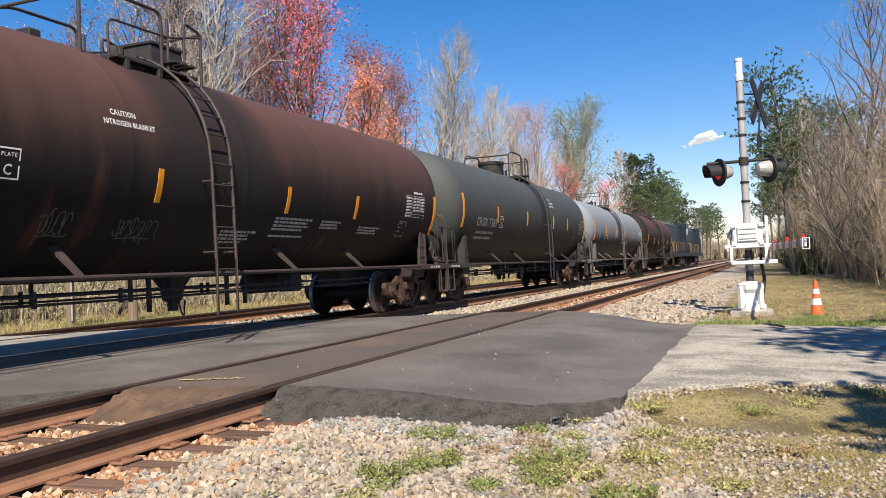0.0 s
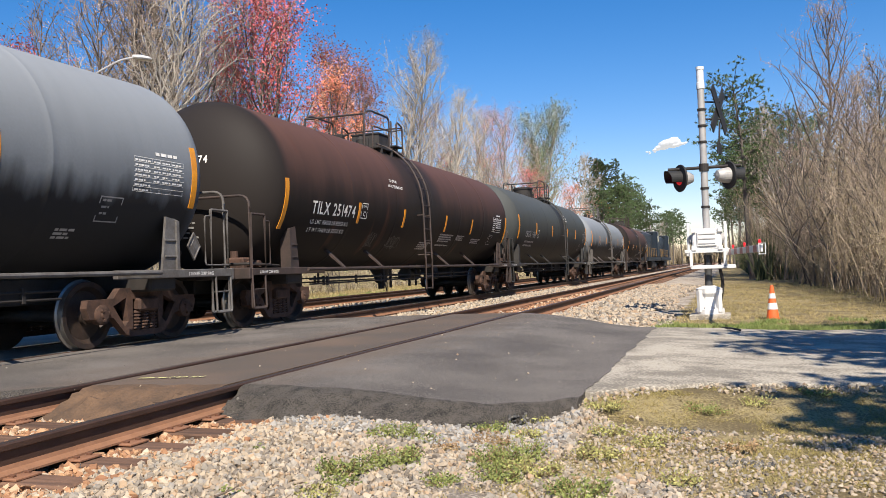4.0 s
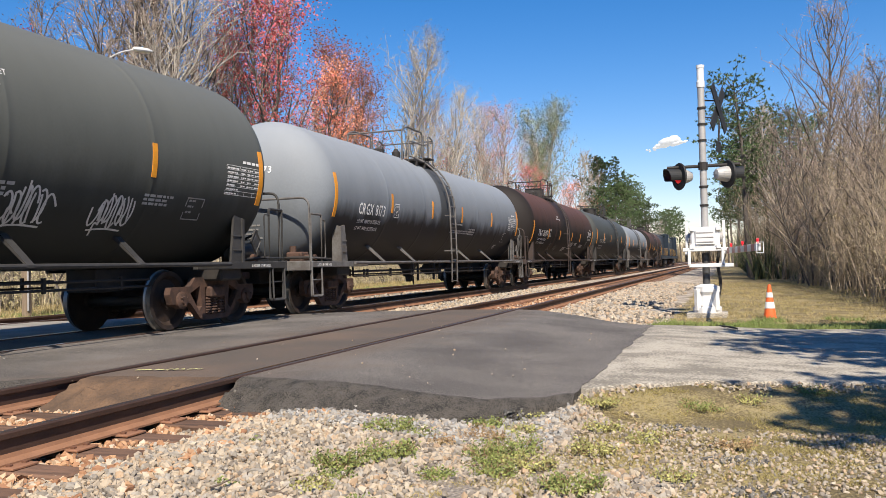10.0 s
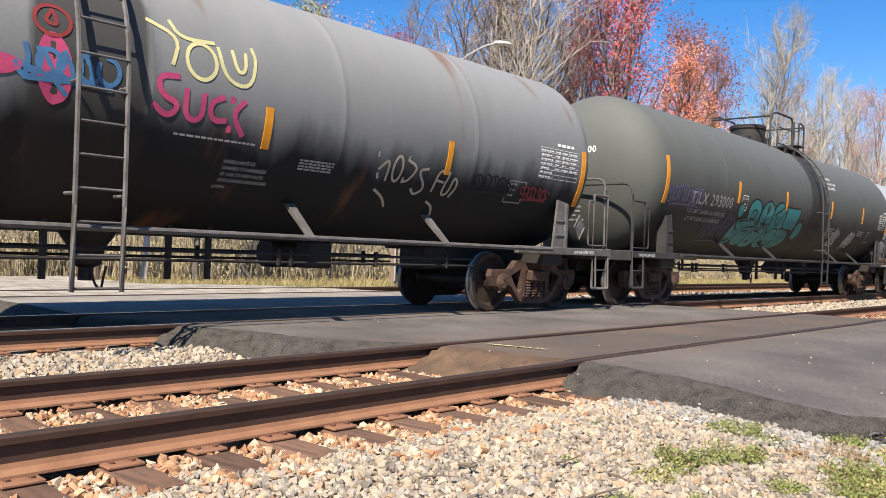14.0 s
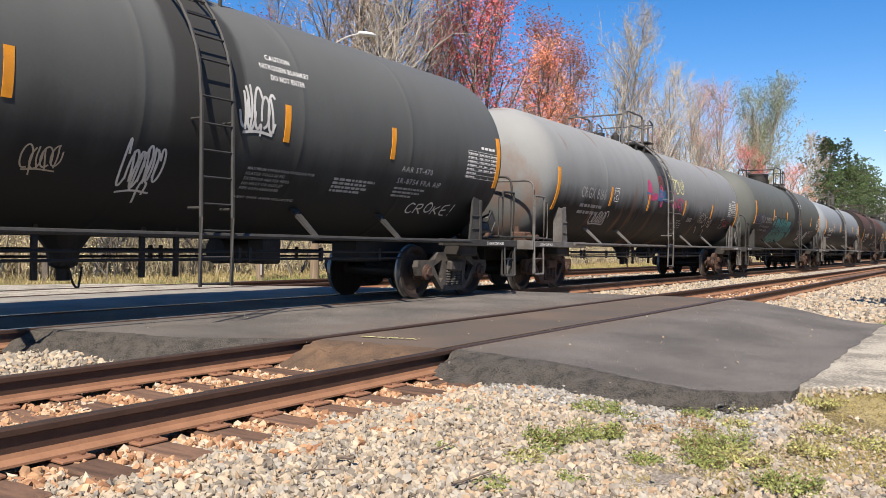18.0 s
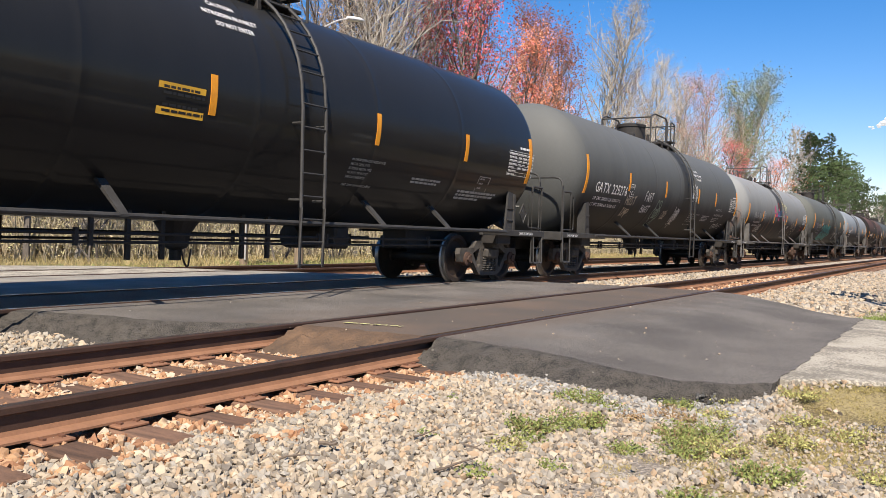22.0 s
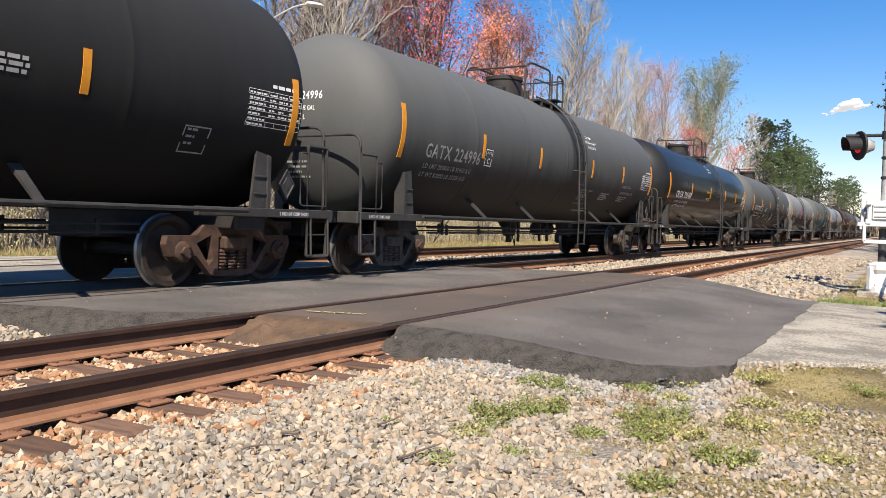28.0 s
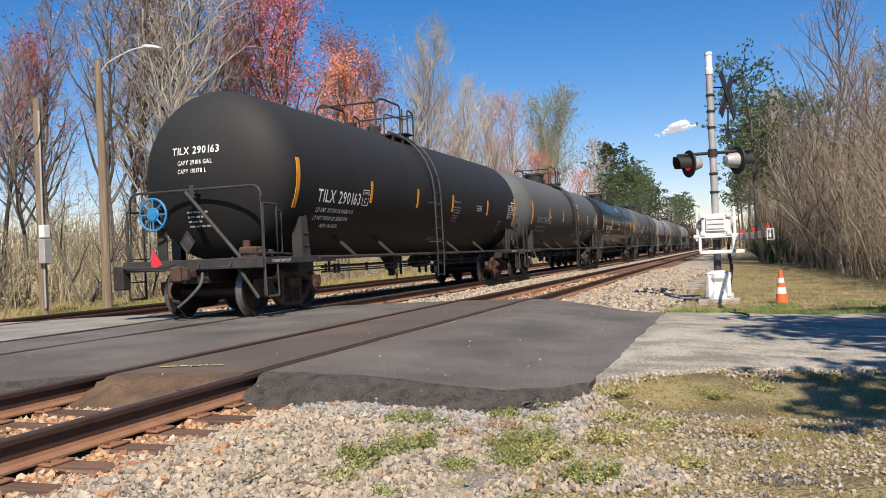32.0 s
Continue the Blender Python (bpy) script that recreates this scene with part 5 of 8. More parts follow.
def locomotive(label):
    lo = thing("locomotive", label, "locomotive", "locomotives of the train")
    part("underframe", Shape().box((-1.5, -8.2, 1.05), (1.5, 8.2, 1.45), 0.03), LOCO_BLUE, lo)
    part("long_hood", Shape().box((-0.95, -7.4, 1.45), (0.95, 3.4, 3.9), 0.12), LOCO_BLUE, lo)
    part("cab", Shape().box((-1.5, 3.4, 1.45), (1.5, 5.6, 4.35), 0.12), LOCO_BLUE, lo)
    part("nose", Shape().box((-0.95, 5.6, 1.45), (0.95, 7.3, 2.8), 0.12), LOCO_YELLOW, lo)
    part("rear_panel", Shape().box((-0.97, -7.46, 1.6), (0.97, -7.38, 3.7), 0.02), LOCO_YELLOW, lo)
    part("roof", Shape().box((-0.85, -7.0, 3.9), (0.85, 3.0, 4.05), 0.05), LOCO_GREY, lo)
    for y in (-6.3, -4.9, -1.5):
        part("roof_fan", Shape().lathe([(0.55, 0), (0.58, 0.2), (0.3, 0.26), (0.0, 0.26)], Matrix.Translation((0, y, 4.05)), 20), LOCO_GREY, lo)
    for y in (-6.2, -4.6, -2.8, -1.0, 0.8):
        part("hood_door", Shape().box((0.93, y, 1.65), (0.97, y + 1.2, 3.2), 0.01), LOCO_BLUE, lo)
    for y in (3.7, 4.6):
        part("window", Shape().box((1.47, y, 3.2), (1.52, y + 0.7, 3.85), 0.01), LOCO_GLASS, lo)
    part("window", Shape().box((-1.1, 3.36, 3.95), (1.1, 3.41, 4.22), 0.005), LOCO_GLASS, lo)
    part("fuel_tank", Shape().box((-1.35, -2.2, 0.30), (1.35, 2.2, 1.05), 0.15), BLACK_IRON, lo)
    hr = Shape()
    for x in (-1.45, 1.45):
        hr.tube([(x, -8.0, 2.35), (x, 3.3, 2.35)], 0.018)
        for y in range(-8, 4, 2):
            hr.rod((x, y, 1.45), (x, y, 2.35), 0.015)
    hr.tube(rounded([(-1.4, -8.1, 1.45), (-1.4, -8.1, 2.4), (1.4, -8.1, 2.4), (1.4, -8.1, 1.45)]), 0.02)
    part("handrail", hr, LOCO_YELLOW, lo)
    part("coupler", Shape().box((-0.15, -8.75, 0.70), (0.15, -8.2, 0.95), 0.03), RUST, lo)
    for y in (-5.2, 5.2):
        truck(lo, y)
    return lo


for off, lb in ((71.2, "dark blue freight locomotive with a yellow end"), (88.4, "dark blue freight locomotive leading the train")):
    TRAIN.append((locomotive(lb), off))


# ---- graffiti and plates on the cars ----
TEAL = mat("teal_spray", (0.045, 0.27, 0.26), (0.03, 0.19, 0.19), rough=0.6, scale=2, fine=20, bump=0)
SPRAY_WHITE = mat("white_spray", (0.45, 0.44, 0.42), (0.66, 0.64, 0.61), rough=0.6, scale=5, fine=30, bump=0)
SPRAY_TAN = mat("tan_spray", (0.34, 0.29, 0.22), (0.48, 0.41, 0.31), rough=0.6, scale=5, fine=30, bump=0)
SPRAY_YELLOW = mat("pale_yellow_spray", (0.68, 0.62, 0.28), (0.52, 0.48, 0.24), rough=0.6, scale=5, fine=30, bump=0)
SPRAY_PINK = mat("pink_spray", (0.55, 0.07, 0.17), (0.40, 0.05, 0.13), rough=0.6, scale=5, fine=30, bump=0)
SPRAY_BLUE = mat("blue_spray", (0.06, 0.20, 0.38), (0.05, 0.13, 0.26), rough=0.6, scale=5, fine=30, bump=0)
SPRAY_RED = mat("red_spray", (0.30, 0.035, 0.03), (0.20, 0.03, 0.03), rough=0.6, scale=5, fine=30, bump=0)
SPRAY_GREEN = mat("dull_green_spray", (0.17, 0.25, 0.18), (0.26, 0.34, 0.26), rough=0.6, scale=5, fine=30, bump=0)
SPRAY_PURPLE = mat("faded_violet_spray", (0.12, 0.11, 0.22), (0.09, 0.08, 0.15), rough=0.6, scale=5, fine=30, bump=0)
SPRAY_BLACK = mat("black_spray", (0.010, 0.011, 0.012), rough=0.6, bump=0)
SPRAY_FAINT = mat("faint_grey_spray", (0.055, 0.052, 0.05), (0.085, 0.08, 0.076), rough=0.6, scale=5, fine=30, bump=0)
PLATE_YELLOW = mat("yellow_plate", (0.75, 0.42, 0.04), (0.62, 0.35, 0.04), rough=0.45, bump=0.02)


def stroke(paths, w):
    """Sprayed lines of a width: flat ribbons along smooth paths of (u, v)."""
    v, f = [], []
    for path in paths:
        pts = [Vector((a, b, 0)) for a, b in path]
        if len(pts) > 2:  # round the line off by cutting corners twice
            for _ in range(2):
                cut = [pts[0]]
                for a, b in zip(pts, pts[1:]):
                    cut += [a.lerp(b, 0.25), a.lerp(b, 0.75)]
                pts = cut + [pts[-1]]
        k = len(v)
        for i, p in enumerate(pts):
            d = (pts[min(i + 1, len(pts) - 1)] - pts[max(i - 1, 0)]).normalized()
            s = Vector((-d.y, d.x, 0)) * w / 2
            v += [(p.x + s.x, p.y + s.y), (p.x - s.x, p.y - s.y)]
        f += [(k + 2 * i, k + 2 * i + 1, k + 2 * i + 3, k + 2 * i + 2) for i in range(len(pts) - 1)]
    return v, f


def blob(cx, cy, rx, ry, tilt=0.0, n=22, wob=0.05, seed=0):
    """A rounded patch as a fan of faces."""
    c, s = math.cos(tilt), math.sin(tilt)
    v = [(cx, cy)]
    for i in range(n):
        a = 2 * math.pi * i / n
        k = 1 + wob * noise.noise((math.cos(a) * 2, math.sin(a) * 2, seed))
        x, y = rx * k * math.cos(a), ry * k * math.sin(a)
        v.append((cx + x * c - y * s, cy + x * s + y * c))
    return v, [(0, 1 + i, 1 + (i + 1) % n) for i in range(n)]


def patch(quad, n=8):
    """A four-cornered patch in strips, so that it follows a curved side."""
    a, b, c, d = [Vector((u, w, 0)) for u, w in quad]
    v = []
    for i in range(n + 1):
        p, q = a.lerp(d, i / n), b.lerp(c, i / n)
        v += [(p.x, p.y), (q.x, q.y)]
    return v, [(2 * i, 2 * i + 1, 2 * i + 3, 2 * i + 2) for i in range(n)]


def ring(cx, cy, rx, ry, tilt=0.0, n=20):
    c, s = math.cos(tilt), math.sin(tilt)
    return [(cx + rx * math.cos(a) * c - ry * math.sin(a) * s, cy + rx * math.cos(a) * s + ry * math.sin(a) * c) for a in [2 * math.pi * i / n for i in range(n + 1)]]


def joined(*flats):
    v, f = [], []
    for a, b in flats:
        k = len(v)
        v += a
        f += [tuple(i + k for i in q) for q in b]
    return v, f


def spray(car, flat, y, z, material, label, radius=1.60, centre=2.56, proud=0.006):
    global R, ZC
    R, ZC = radius, centre
    return part("graffiti", wrap(flat, y, z, proud), material, car, label)


def scribble(seed, width, height, n=5):
    """An illegible tag: looping letters side by side, some with long tails, underlined."""
    rnd = random.Random(seed)
    out = []
    for i in range(n):
        w = width / n
        x, y, h = w * (i + 0.5), height * rnd.uniform(0.42, 0.58), height * rnd.uniform(0.32, 0.48)
        a0, turn = rnd.uniform(0, 6.28), rnd.choice((-1, 1)) * rnd.uniform(3.6, 6.0)
        loop = [(x + 0.62 * w * math.cos(a0 + turn * k / 6), y + h * math.sin(a0 + turn * k / 6)) for k in range(7)]
        if rnd.random() < 0.6:
            loop.append((loop[-1][0] + rnd.uniform(-0.3, 0.9) * w, loop[-1][1] - rnd.uniform(0.2, 0.5) * height))
        out.append(loop)
        if rnd.random() < 0.7:
            out.append([(x + rnd.uniform(-0.4, 0.1) * w, y + h * rnd.uniform(0.6, 1.1)), (x + rnd.uniform(-0.2, 0.3) * w, y), (x + rnd.uniform(-0.3, 0.5) * w, y - h * rnd.uniform(0.7, 1.2))])
    out.append([(0.1 * width, -0.02 * height), (0.5 * width, 0.05 * height), (0.95 * width, 0.0)])
    return out


# the teal piece: five fat letters with a dark outline, two drops beside it
fat = [(0.14, 0.94, 0.13, 0.15, 0.3), (0.9, 0.95, 0.34, 0.29, 0), (0.28, 0.39, 0.26, 0.35, 0), (0.69, 0.63, 0.51, 0.15, 0), (0.87, 0.3, 0.37, 0.28, 0), (1.16, 0.55, 0.15, 0.28, 0), (1.69, 0.87, 0.38, 0.38, 0), (1.48, 0.33, 0.45, 0.35, 0.2), (2.42, 0.96, 0.37, 0.3, 0), (2.28, 0.37, 0.46, 0.38, 0.1), (2.42, 0.7, 0.36, 0.34, 0), (3.05, 0.32, 0.5, 0.3, 0), (3.99, 0.62, 0.22, 0.25, 0.2)]
tee = [(2.76, 0.66), (3.63, 0.64), (3.75, 1.18), (2.86, 1.17)]
spray(car_f, joined(*[blob(a, b, c + 0.05, d + 0.04, t, seed=i, wob=0.03) for i, (a, b, c, d, t) in enumerate(fat)], patch([(a + (0.05 if a > 3 else -0.05), b + (0.04 if b > 0.8 else -0.04)) for a, b in tee])), -4.13, 1.30, SPRAY_BLACK, "black outline of a graffiti piece", proud=0.0055)
spray(car_f, joined(*[blob(a, b, c, d, t, seed=i, wob=0.03) for i, (a, b, c, d, t) in enumerate(fat)], patch(tee)), -4.13, 1.30, TEAL, "teal graffiti piece of fat rounded letters", proud=0.0075)
spray(car_f, stroke([[(0.73, 0.93), (0.87, 1.03), (1.05, 0.98), (1.01, 0.82), (0.83, 0.75), (0.25, 0.7)], [(0.09, 0.22), (0.16, 0.14), (0.37, 0.17), (0.51, 0.35), (0.59, 0.56), (1.24, 0.61)], [(0.34, 0.67), (0.25, 0.39)], [(0.43, 0.66), (0.35, 0.37)], [(0.49, 0.61), (0.45, 0.36)], [(1.65, 0.92), (1.48, 0.46), (1.73, 0.64), (1.95, 0.72)], [(1.32, 1.11), (1.28, 0.82), (1.22, 0.55), (1.09, 0.11)], [(2.04, 1.18), (2.0, 0.76), (1.91, 0.37), (1.73, 0.07)], [(2.14, 0.96), (2.67, 1.19)], [(2.25, 0.99), (2.32, 0.7), (2.57, 0.71), (2.69, 1.08)], [(2.09, 0.43), (2.37, 0.64), (2.67, 0.63), (2.72, 0.41)], [(2.89, 1.15), (2.82, 0.68), (3.1, 0.65), (3.05, 0.42)], [(2.82, 0.66), (3.51, 0.6)], [(2.77, 0.5), (2.69, 0.1)], [(2.69, 0.1), (2.89, 0.36), (2.84, 0.07)], [(2.84, 0.07), (3.05, 0.42)], [(3.13, 0.42), (3.05, 0.05)], [(3.32, 0.45), (3.23, 0.08)], [(3.1, 0.24), (3.26, 0.27)]], 0.035), -4.13, 1.30, SPRAY_BLACK, "black inner lines of a graffiti piece", proud=0.0095)
spray(car_f, stroke(scribble(3, 1.5, 0.42, 7), 0.03), -7.55, 2.0, SPRAY_PURPLE, "faded violet graffiti tag")
for y, sd in ((2.55, 4), (3.95, 6)):
    spray(car_f, stroke(scribble(sd, 0.72, 0.58, 6), 0.03), y, 1.48, SPRAY_WHITE, "white graffiti tag")
spray(car_f, stroke(scribble(12, 1.3, 0.8, 6), 0.02), -5.4, 1.35, SPRAY_PURPLE, "faded violet graffiti tag")

# the grey car with pink and yellow letters
g_car = dict(radius=1.52, centre=2.475)
spray(car_g, stroke([[(0.0, 0.55), (0.35, 0.42), (0.25, 0.12)], [(0.25, 0.60), (0.35, 0.42), (0.75, 0.45)], ring(0.58, 0.22, 0.17, 0.19), [(0.78, 0.42), (0.85, 0.08), (1.15, 0.02), (1.25, 0.35), (1.2, 0.5)], [(0.95, 0.42), (1.0, 0.18), (1.1, 0.2), (1.12, 0.42)]], 0.042), -0.05, 2.52, SPRAY_YELLOW, "pale yellow outlined graffiti letters", **g_car)
spray(car_g, stroke([[(0.28, 0.42), (0.05, 0.4), (0.08, 0.22), (0.3, 0.15), (0.18, 0.0), (0.0, 0.12)], [(0.36, 0.32), (0.36, 0.02), (0.55, 0.02), (0.56, 0.30)], [(0.80, 0.30), (0.63, 0.22), (0.66, 0.04), (0.84, 0.06)], [(0.9, 0.32), (0.88, -0.06)], [(1.05, 0.30), (0.9, 0.14), (1.06, -0.08)]], 0.06), 0.0, 2.12, SPRAY_PINK, "pink graffiti letters", **g_car)
spray(car_g, joined(blob(0.22, 0.35, 0.16, 0.32, 0.1), blob(-0.35, 0.30, 0.30, 0.10, 0.1), blob(-0.75, 0.45, 0.18, 0.3, 0.2)), -1.15, 2.05, SPRAY_PINK, "pink graffiti patches", **g_car)
spray(car_g, stroke([ring(0.2, 0.2, 0.16, 0.14), [(0.2, 0.30), (0.12, 0.18), (0.25, 0.15), (0.2, 0.30)]], 0.035), -1.15, 2.62, SPRAY_RED, "red graffiti outline of a lamp", **g_car)
spray(car_g, stroke([[(0.0, 0.1), (0.5, 0.02)], [(-0.9, 0.15), (-0.3, 0.1)]] + scribble(8, 0.9, 0.35, 5), 0.045), -1.25, 2.28, SPRAY_BLUE, "blue graffiti lines", **g_car)
spray(car_g, stroke([[(0.0, 0.55), (0.08, 0.2)], [(0.05, 0.32), (0.22, 0.5), (0.22, 0.18)], ring(0.38, 0.36, 0.08, 0.17), [(0.55, 0.55), (0.52, 0.18)], [(0.52, 0.5), (0.75, 0.42), (0.62, 0.22), (0.52, 0.2)], [(0.95, 0.42), (0.75, 0.38), (0.98, 0.15), (0.82, 0.02), (0.72, 0.12)], [(0.1, 0.05), (0.3, -0.05), (0.42, -0.2)], [(1.12, 0.1), (1.15, 0.42), (1.35, 0.42)], [(1.12, 0.28), (1.3, 0.26)], [(1.38, 0.42), (1.3, 0.08), (1.45, 0.08), (1.48, 0.38), (1.6, 0.25), (1.5, 0.05)], [(1.12, -0.05), (1.28, -0.12), (1.36, -0.28)]], 0.036), 3.05, 1.62, SPRAY_TAN, "pale tan graffiti tag", **g_car)
spray(car_g, stroke(scribble(14, 0.9, 0.3, 5), 0.03), 4.95, 1.78, SPRAY_BLACK, "dark graffiti tag", **g_car)
spray(car_g, stroke(scribble(15, 0.7, 0.25, 4), 0.03), 6.1, 1.75, SPRAY_RED, "red graffiti tag", **g_car)
spray(car_g, stroke(scribble(16, 1.0, 0.4, 5), 0.03), -5.4, 1.5, SPRAY_WHITE, "white graffiti tag", **g_car)

# hand-sprayed capitals in a unit box, as lines
PEN = {
    "H": [[(0.05, 1), (0.0, 0)], [(0.7, 1), (0.72, 0.0)], [(0.0, 0.5), (0.75, 0.55)]],
    "O": [[(0.4, 1), (0.05, 0.8), (0.0, 0.3), (0.35, 0.0), (0.7, 0.25), (0.72, 0.75), (0.4, 1), (0.25, 0.95)]],
    "S": [[(0.7, 0.9), (0.3, 1.05), (0.0, 0.75), (0.4, 0.5), (0.72, 0.25), (0.35, -0.05), (0.0, 0.1)]],
    "T": [[(0.0, 0.95), (0.85, 1.0)], [(0.42, 1), (0.38, 0)]],
    "I": [[(0.1, 1), (0.6, 1)], [(0.35, 1), (0.3, 0)], [(0.0, 0), (0.6, 0.02)]],
    "M": [[(0.0, 0), (0.1, 1.0)], [(0.1, 1.0), (0.4, 0.35)], [(0.4, 0.35), (0.75, 1.0)], [(0.75, 1.0), (0.8, 0)]],
    "P": [[(0.05, 1), (0.0, -0.25)], [(0.0, 0.95), (0.55, 1.05), (0.7, 0.7), (0.4, 0.45), (0.02, 0.45)]],
    "F": [[(0.1, 1), (0.0, 0)], [(0.05, 1), (0.7, 1.1)], [(0.05, 0.55), (0.5, 0.6)]],
    "A": [[(0.0, 0), (0.35, 1)], [(0.35, 1), (0.72, 0)], [(0.1, 0.35), (0.65, 0.4)]],
    "R": [[(0.05, 1), (0.0, 0)], [(0.0, 0.95), (0.55, 1.05), (0.65, 0.7), (0.3, 0.5), (0.05, 0.5)], [(0.25, 0.5), (0.72, 0)]],
    "B": [[(0.05, 1), (0.0, 0)], [(0.0, 1), (0.6, 0.95), (0.55, 0.6), (0.1, 0.55)], [(0.1, 0.55), (0.75, 0.5), (0.65, 0.05), (0.0, 0.0)]],
    "C": [[(0.7, 0.85), (0.35, 1.05), (0.0, 0.6), (0.1, 0.1), (0.45, -0.05), (0.72, 0.15)]],
    "K": [[(0.05, 1), (0.0, 0)], [(0.65, 1), (0.05, 0.45)], [(0.15, 0.5), (0.7, 0)]],
    "E": [[(0.7, 1), (0.1, 0.95), (0.0, 0.5), (0.1, 0.05), (0.7, 0.0)], [(0.05, 0.5), (0.55, 0.55)]],
    "!": [[(0.3, 1.1), (0.2, 0.35)], [(0.18, 0.12), (0.16, 0.0)]],
    ".": [[(0.0, 0.12), (0.08, 0.1)]],
    "-": [[(0.0, 0.5), (0.4, 0.52)]],
}


def hand_word(word, width, height, line=0.03, seed=1):
    rnd = random.Random(seed)
    k = width / len(word)
    out = []
    for i, ch in enumerate(word):
        dy, sc = rnd.uniform(-0.08, 0.08) * height, rnd.uniform(0.9, 1.12)
        out += [[((i + a * 1.05) * k, dy + b * height * sc + 0.02 * height * rnd.gauss(0, 1)) for a, b in path] for path in PEN[ch]]
    return stroke(out, line)


# the charcoal car with chalky tags
spray(car_h, hand_word("HOST", 0.74, 0.23, 0.036, 76), -4.64, 1.86, SPRAY_TAN, "tan sprayed word")
spray(car_h, hand_word("IMP.", 0.74, 0.23, 0.036, 77), -4.62, 1.57, SPRAY_TAN, "tan sprayed word")
spray(car_h, hand_word("FART", 0.70, 0.24, 0.036, 74), -3.22, 2.02, SPRAY_WHITE, "white sprayed word")
spray(car_h, hand_word("BART", 0.70, 0.22, 0.036, 70), -3.24, 1.70, SPRAY_WHITE, "white sprayed word")
lobes = [ring(0.5 + 0.36 * math.cos(a), 0.40 + 0.28 * math.sin(a), 0.16, 0.15)[: 21] for a in (0, 1.05, 2.1, 3.14, 4.2, 5.25)]
spray(car_h, stroke([[(0.62 * a, 1.12 * b) for a, b in lobe if math.hypot(a - 0.5, (b - 0.40) * 1.25) > 0.33] for lobe in lobes], 0.03), -2.12, 1.36, SPRAY_GREEN, "dull green sprayed flower outline")
spray(car_h, stroke([[(a + 0.15, b + 0.32) for a, b in p] for p in scribble(22, 0.3, 0.34, 4)], 0.028), -2.12, 1.36, SPRAY_GREEN, "dull green graffiti tag")
spray(car_h, stroke(scribble(23, 0.5, 0.68, 6), 0.028), -0.1, 1.46, SPRAY_WHITE, "white graffiti tag")
spray(car_h, stroke(scribble(24, 0.58, 0.58, 5), 0.035), 1.34, 2.26, SPRAY_WHITE, "white graffiti tag")
spray(car_h, hand_word("CROKE!", 1.5, 0.2, 0.026, 73), 5.28, 1.46, SPRAY_WHITE, "white sprayed word")
spray(car_h, stroke(scribble(25, 0.4, 0.3, 4), 0.018), -1.2, 1.6, SPRAY_TAN, "faint graffiti tag")

# the yellow instruction plate on the glossy car
part("warning_plate", wrap(([(0, 0), (0.66, 0), (0.66, 0.36), (0, 0.36)], [(0, 1, 2, 3)]), -1.52, 2.13), PLATE_YELLOW, car_i, "yellow instruction plate")
part("plate_print", wrap(bars([0.5, 0.56, 0, 0.5, 0.56], 0.03, 0.035, 9), -1.46, 2.42, 0.016), SIGN_BLACK, car_i)
spray(car_d, stroke(scribble(31, 0.5, 0.4, 4), 0.018), -3.7, 1.5, SPRAY_FAINT, "faint graffiti tag")
spray(car_d, stroke(scribble(32, 0.75, 0.35, 6), 0.018), -2.5, 1.5, SPRAY_FAINT, "faint graffiti tag")

# the last car's end: hand brake, marker flag, braces
BRAKE_BLUE = mat("blue_brake_wheel", (0.04, 0.25, 0.50), (0.03, 0.18, 0.38), rough=0.45, scale=5, fine=30, bump=0.03)
FLAG_RED = mat("red_marker_flag", (0.62, 0.03, 0.05), (0.50, 0.03, 0.05), rough=0.7, bump=0.05)
bw = Shape()
for rr, tube_r in ((0.28, 0.022), (0.11, 0.02)):
    bw.tube([(rr * math.cos(a), 0, rr * math.sin(a)) for a in [2 * math.pi * i / 28 for i in range(29)]], tube_r, 6)
for i in range(8):
    a = 2 * math.pi * i / 8
    bw.rod((0.02 * math.cos(a), 0, 0.02 * math.sin(a)), (0.28 * math.cos(a), 0, 0.28 * math.sin(a)), 0.016, n=6)
bw.lathe([(0.10, 0), (0.10, 0.03)], Matrix.Rotation(radians(90), 4, "X"), 16)
wheel = part("brake_wheel", bw, BRAKE_BLUE, car_k, "bright blue spoked hand brake wheel", True)
wheel.location = (-0.62, -8.86, 1.86)
part("brake_housing", Shape().box((-0.74, -8.80, 1.60), (-0.50, -8.62, 2.0), 0.02).rod((-0.62, -8.86, 1.86), (-0.62, -8.7, 1.86), 0.03), BLACK_IRON, car_k)
part("brake_stand", Shape().box((-0.72, -8.66, 1.0), (-0.52, -8.60, 1.65), 0.015), BLACK_IRON, car_k)
part("brace", Shape().rod((-0.1, -8.62, 2.24), (1.0, -8.62, 1.02), 0.035), FIT_DARK, car_k)
part("brace", Shape().rod((0.75, -8.55, 1.05), (1.36, -8.70, 0.35), 0.03), FIT_DARK, car_k)
part("marker_flag", Shape().prism([(-0.16, 1.24), (0.02, 0.98), (-0.12, 0.93), (-0.21, 0.96)], -9.10, -9.085, "y").moved(Matrix.Translation((-0.30, 0, 0))), FLAG_RED, car_k, "small red end-of-train flag")
part("air_hose", Shape().tube(rounded([(0.28, -8.75, 0.80), (0.40, -8.95, 0.62), (0.20, -9.05, 0.38), (-0.02, -9.05, 0.24)], 0.2), 0.026), mat("old_hose_rubber", (0.06, 0.056, 0.05), (0.10, 0.094, 0.085), rough=0.7), car_k, "hanging grey air hose")
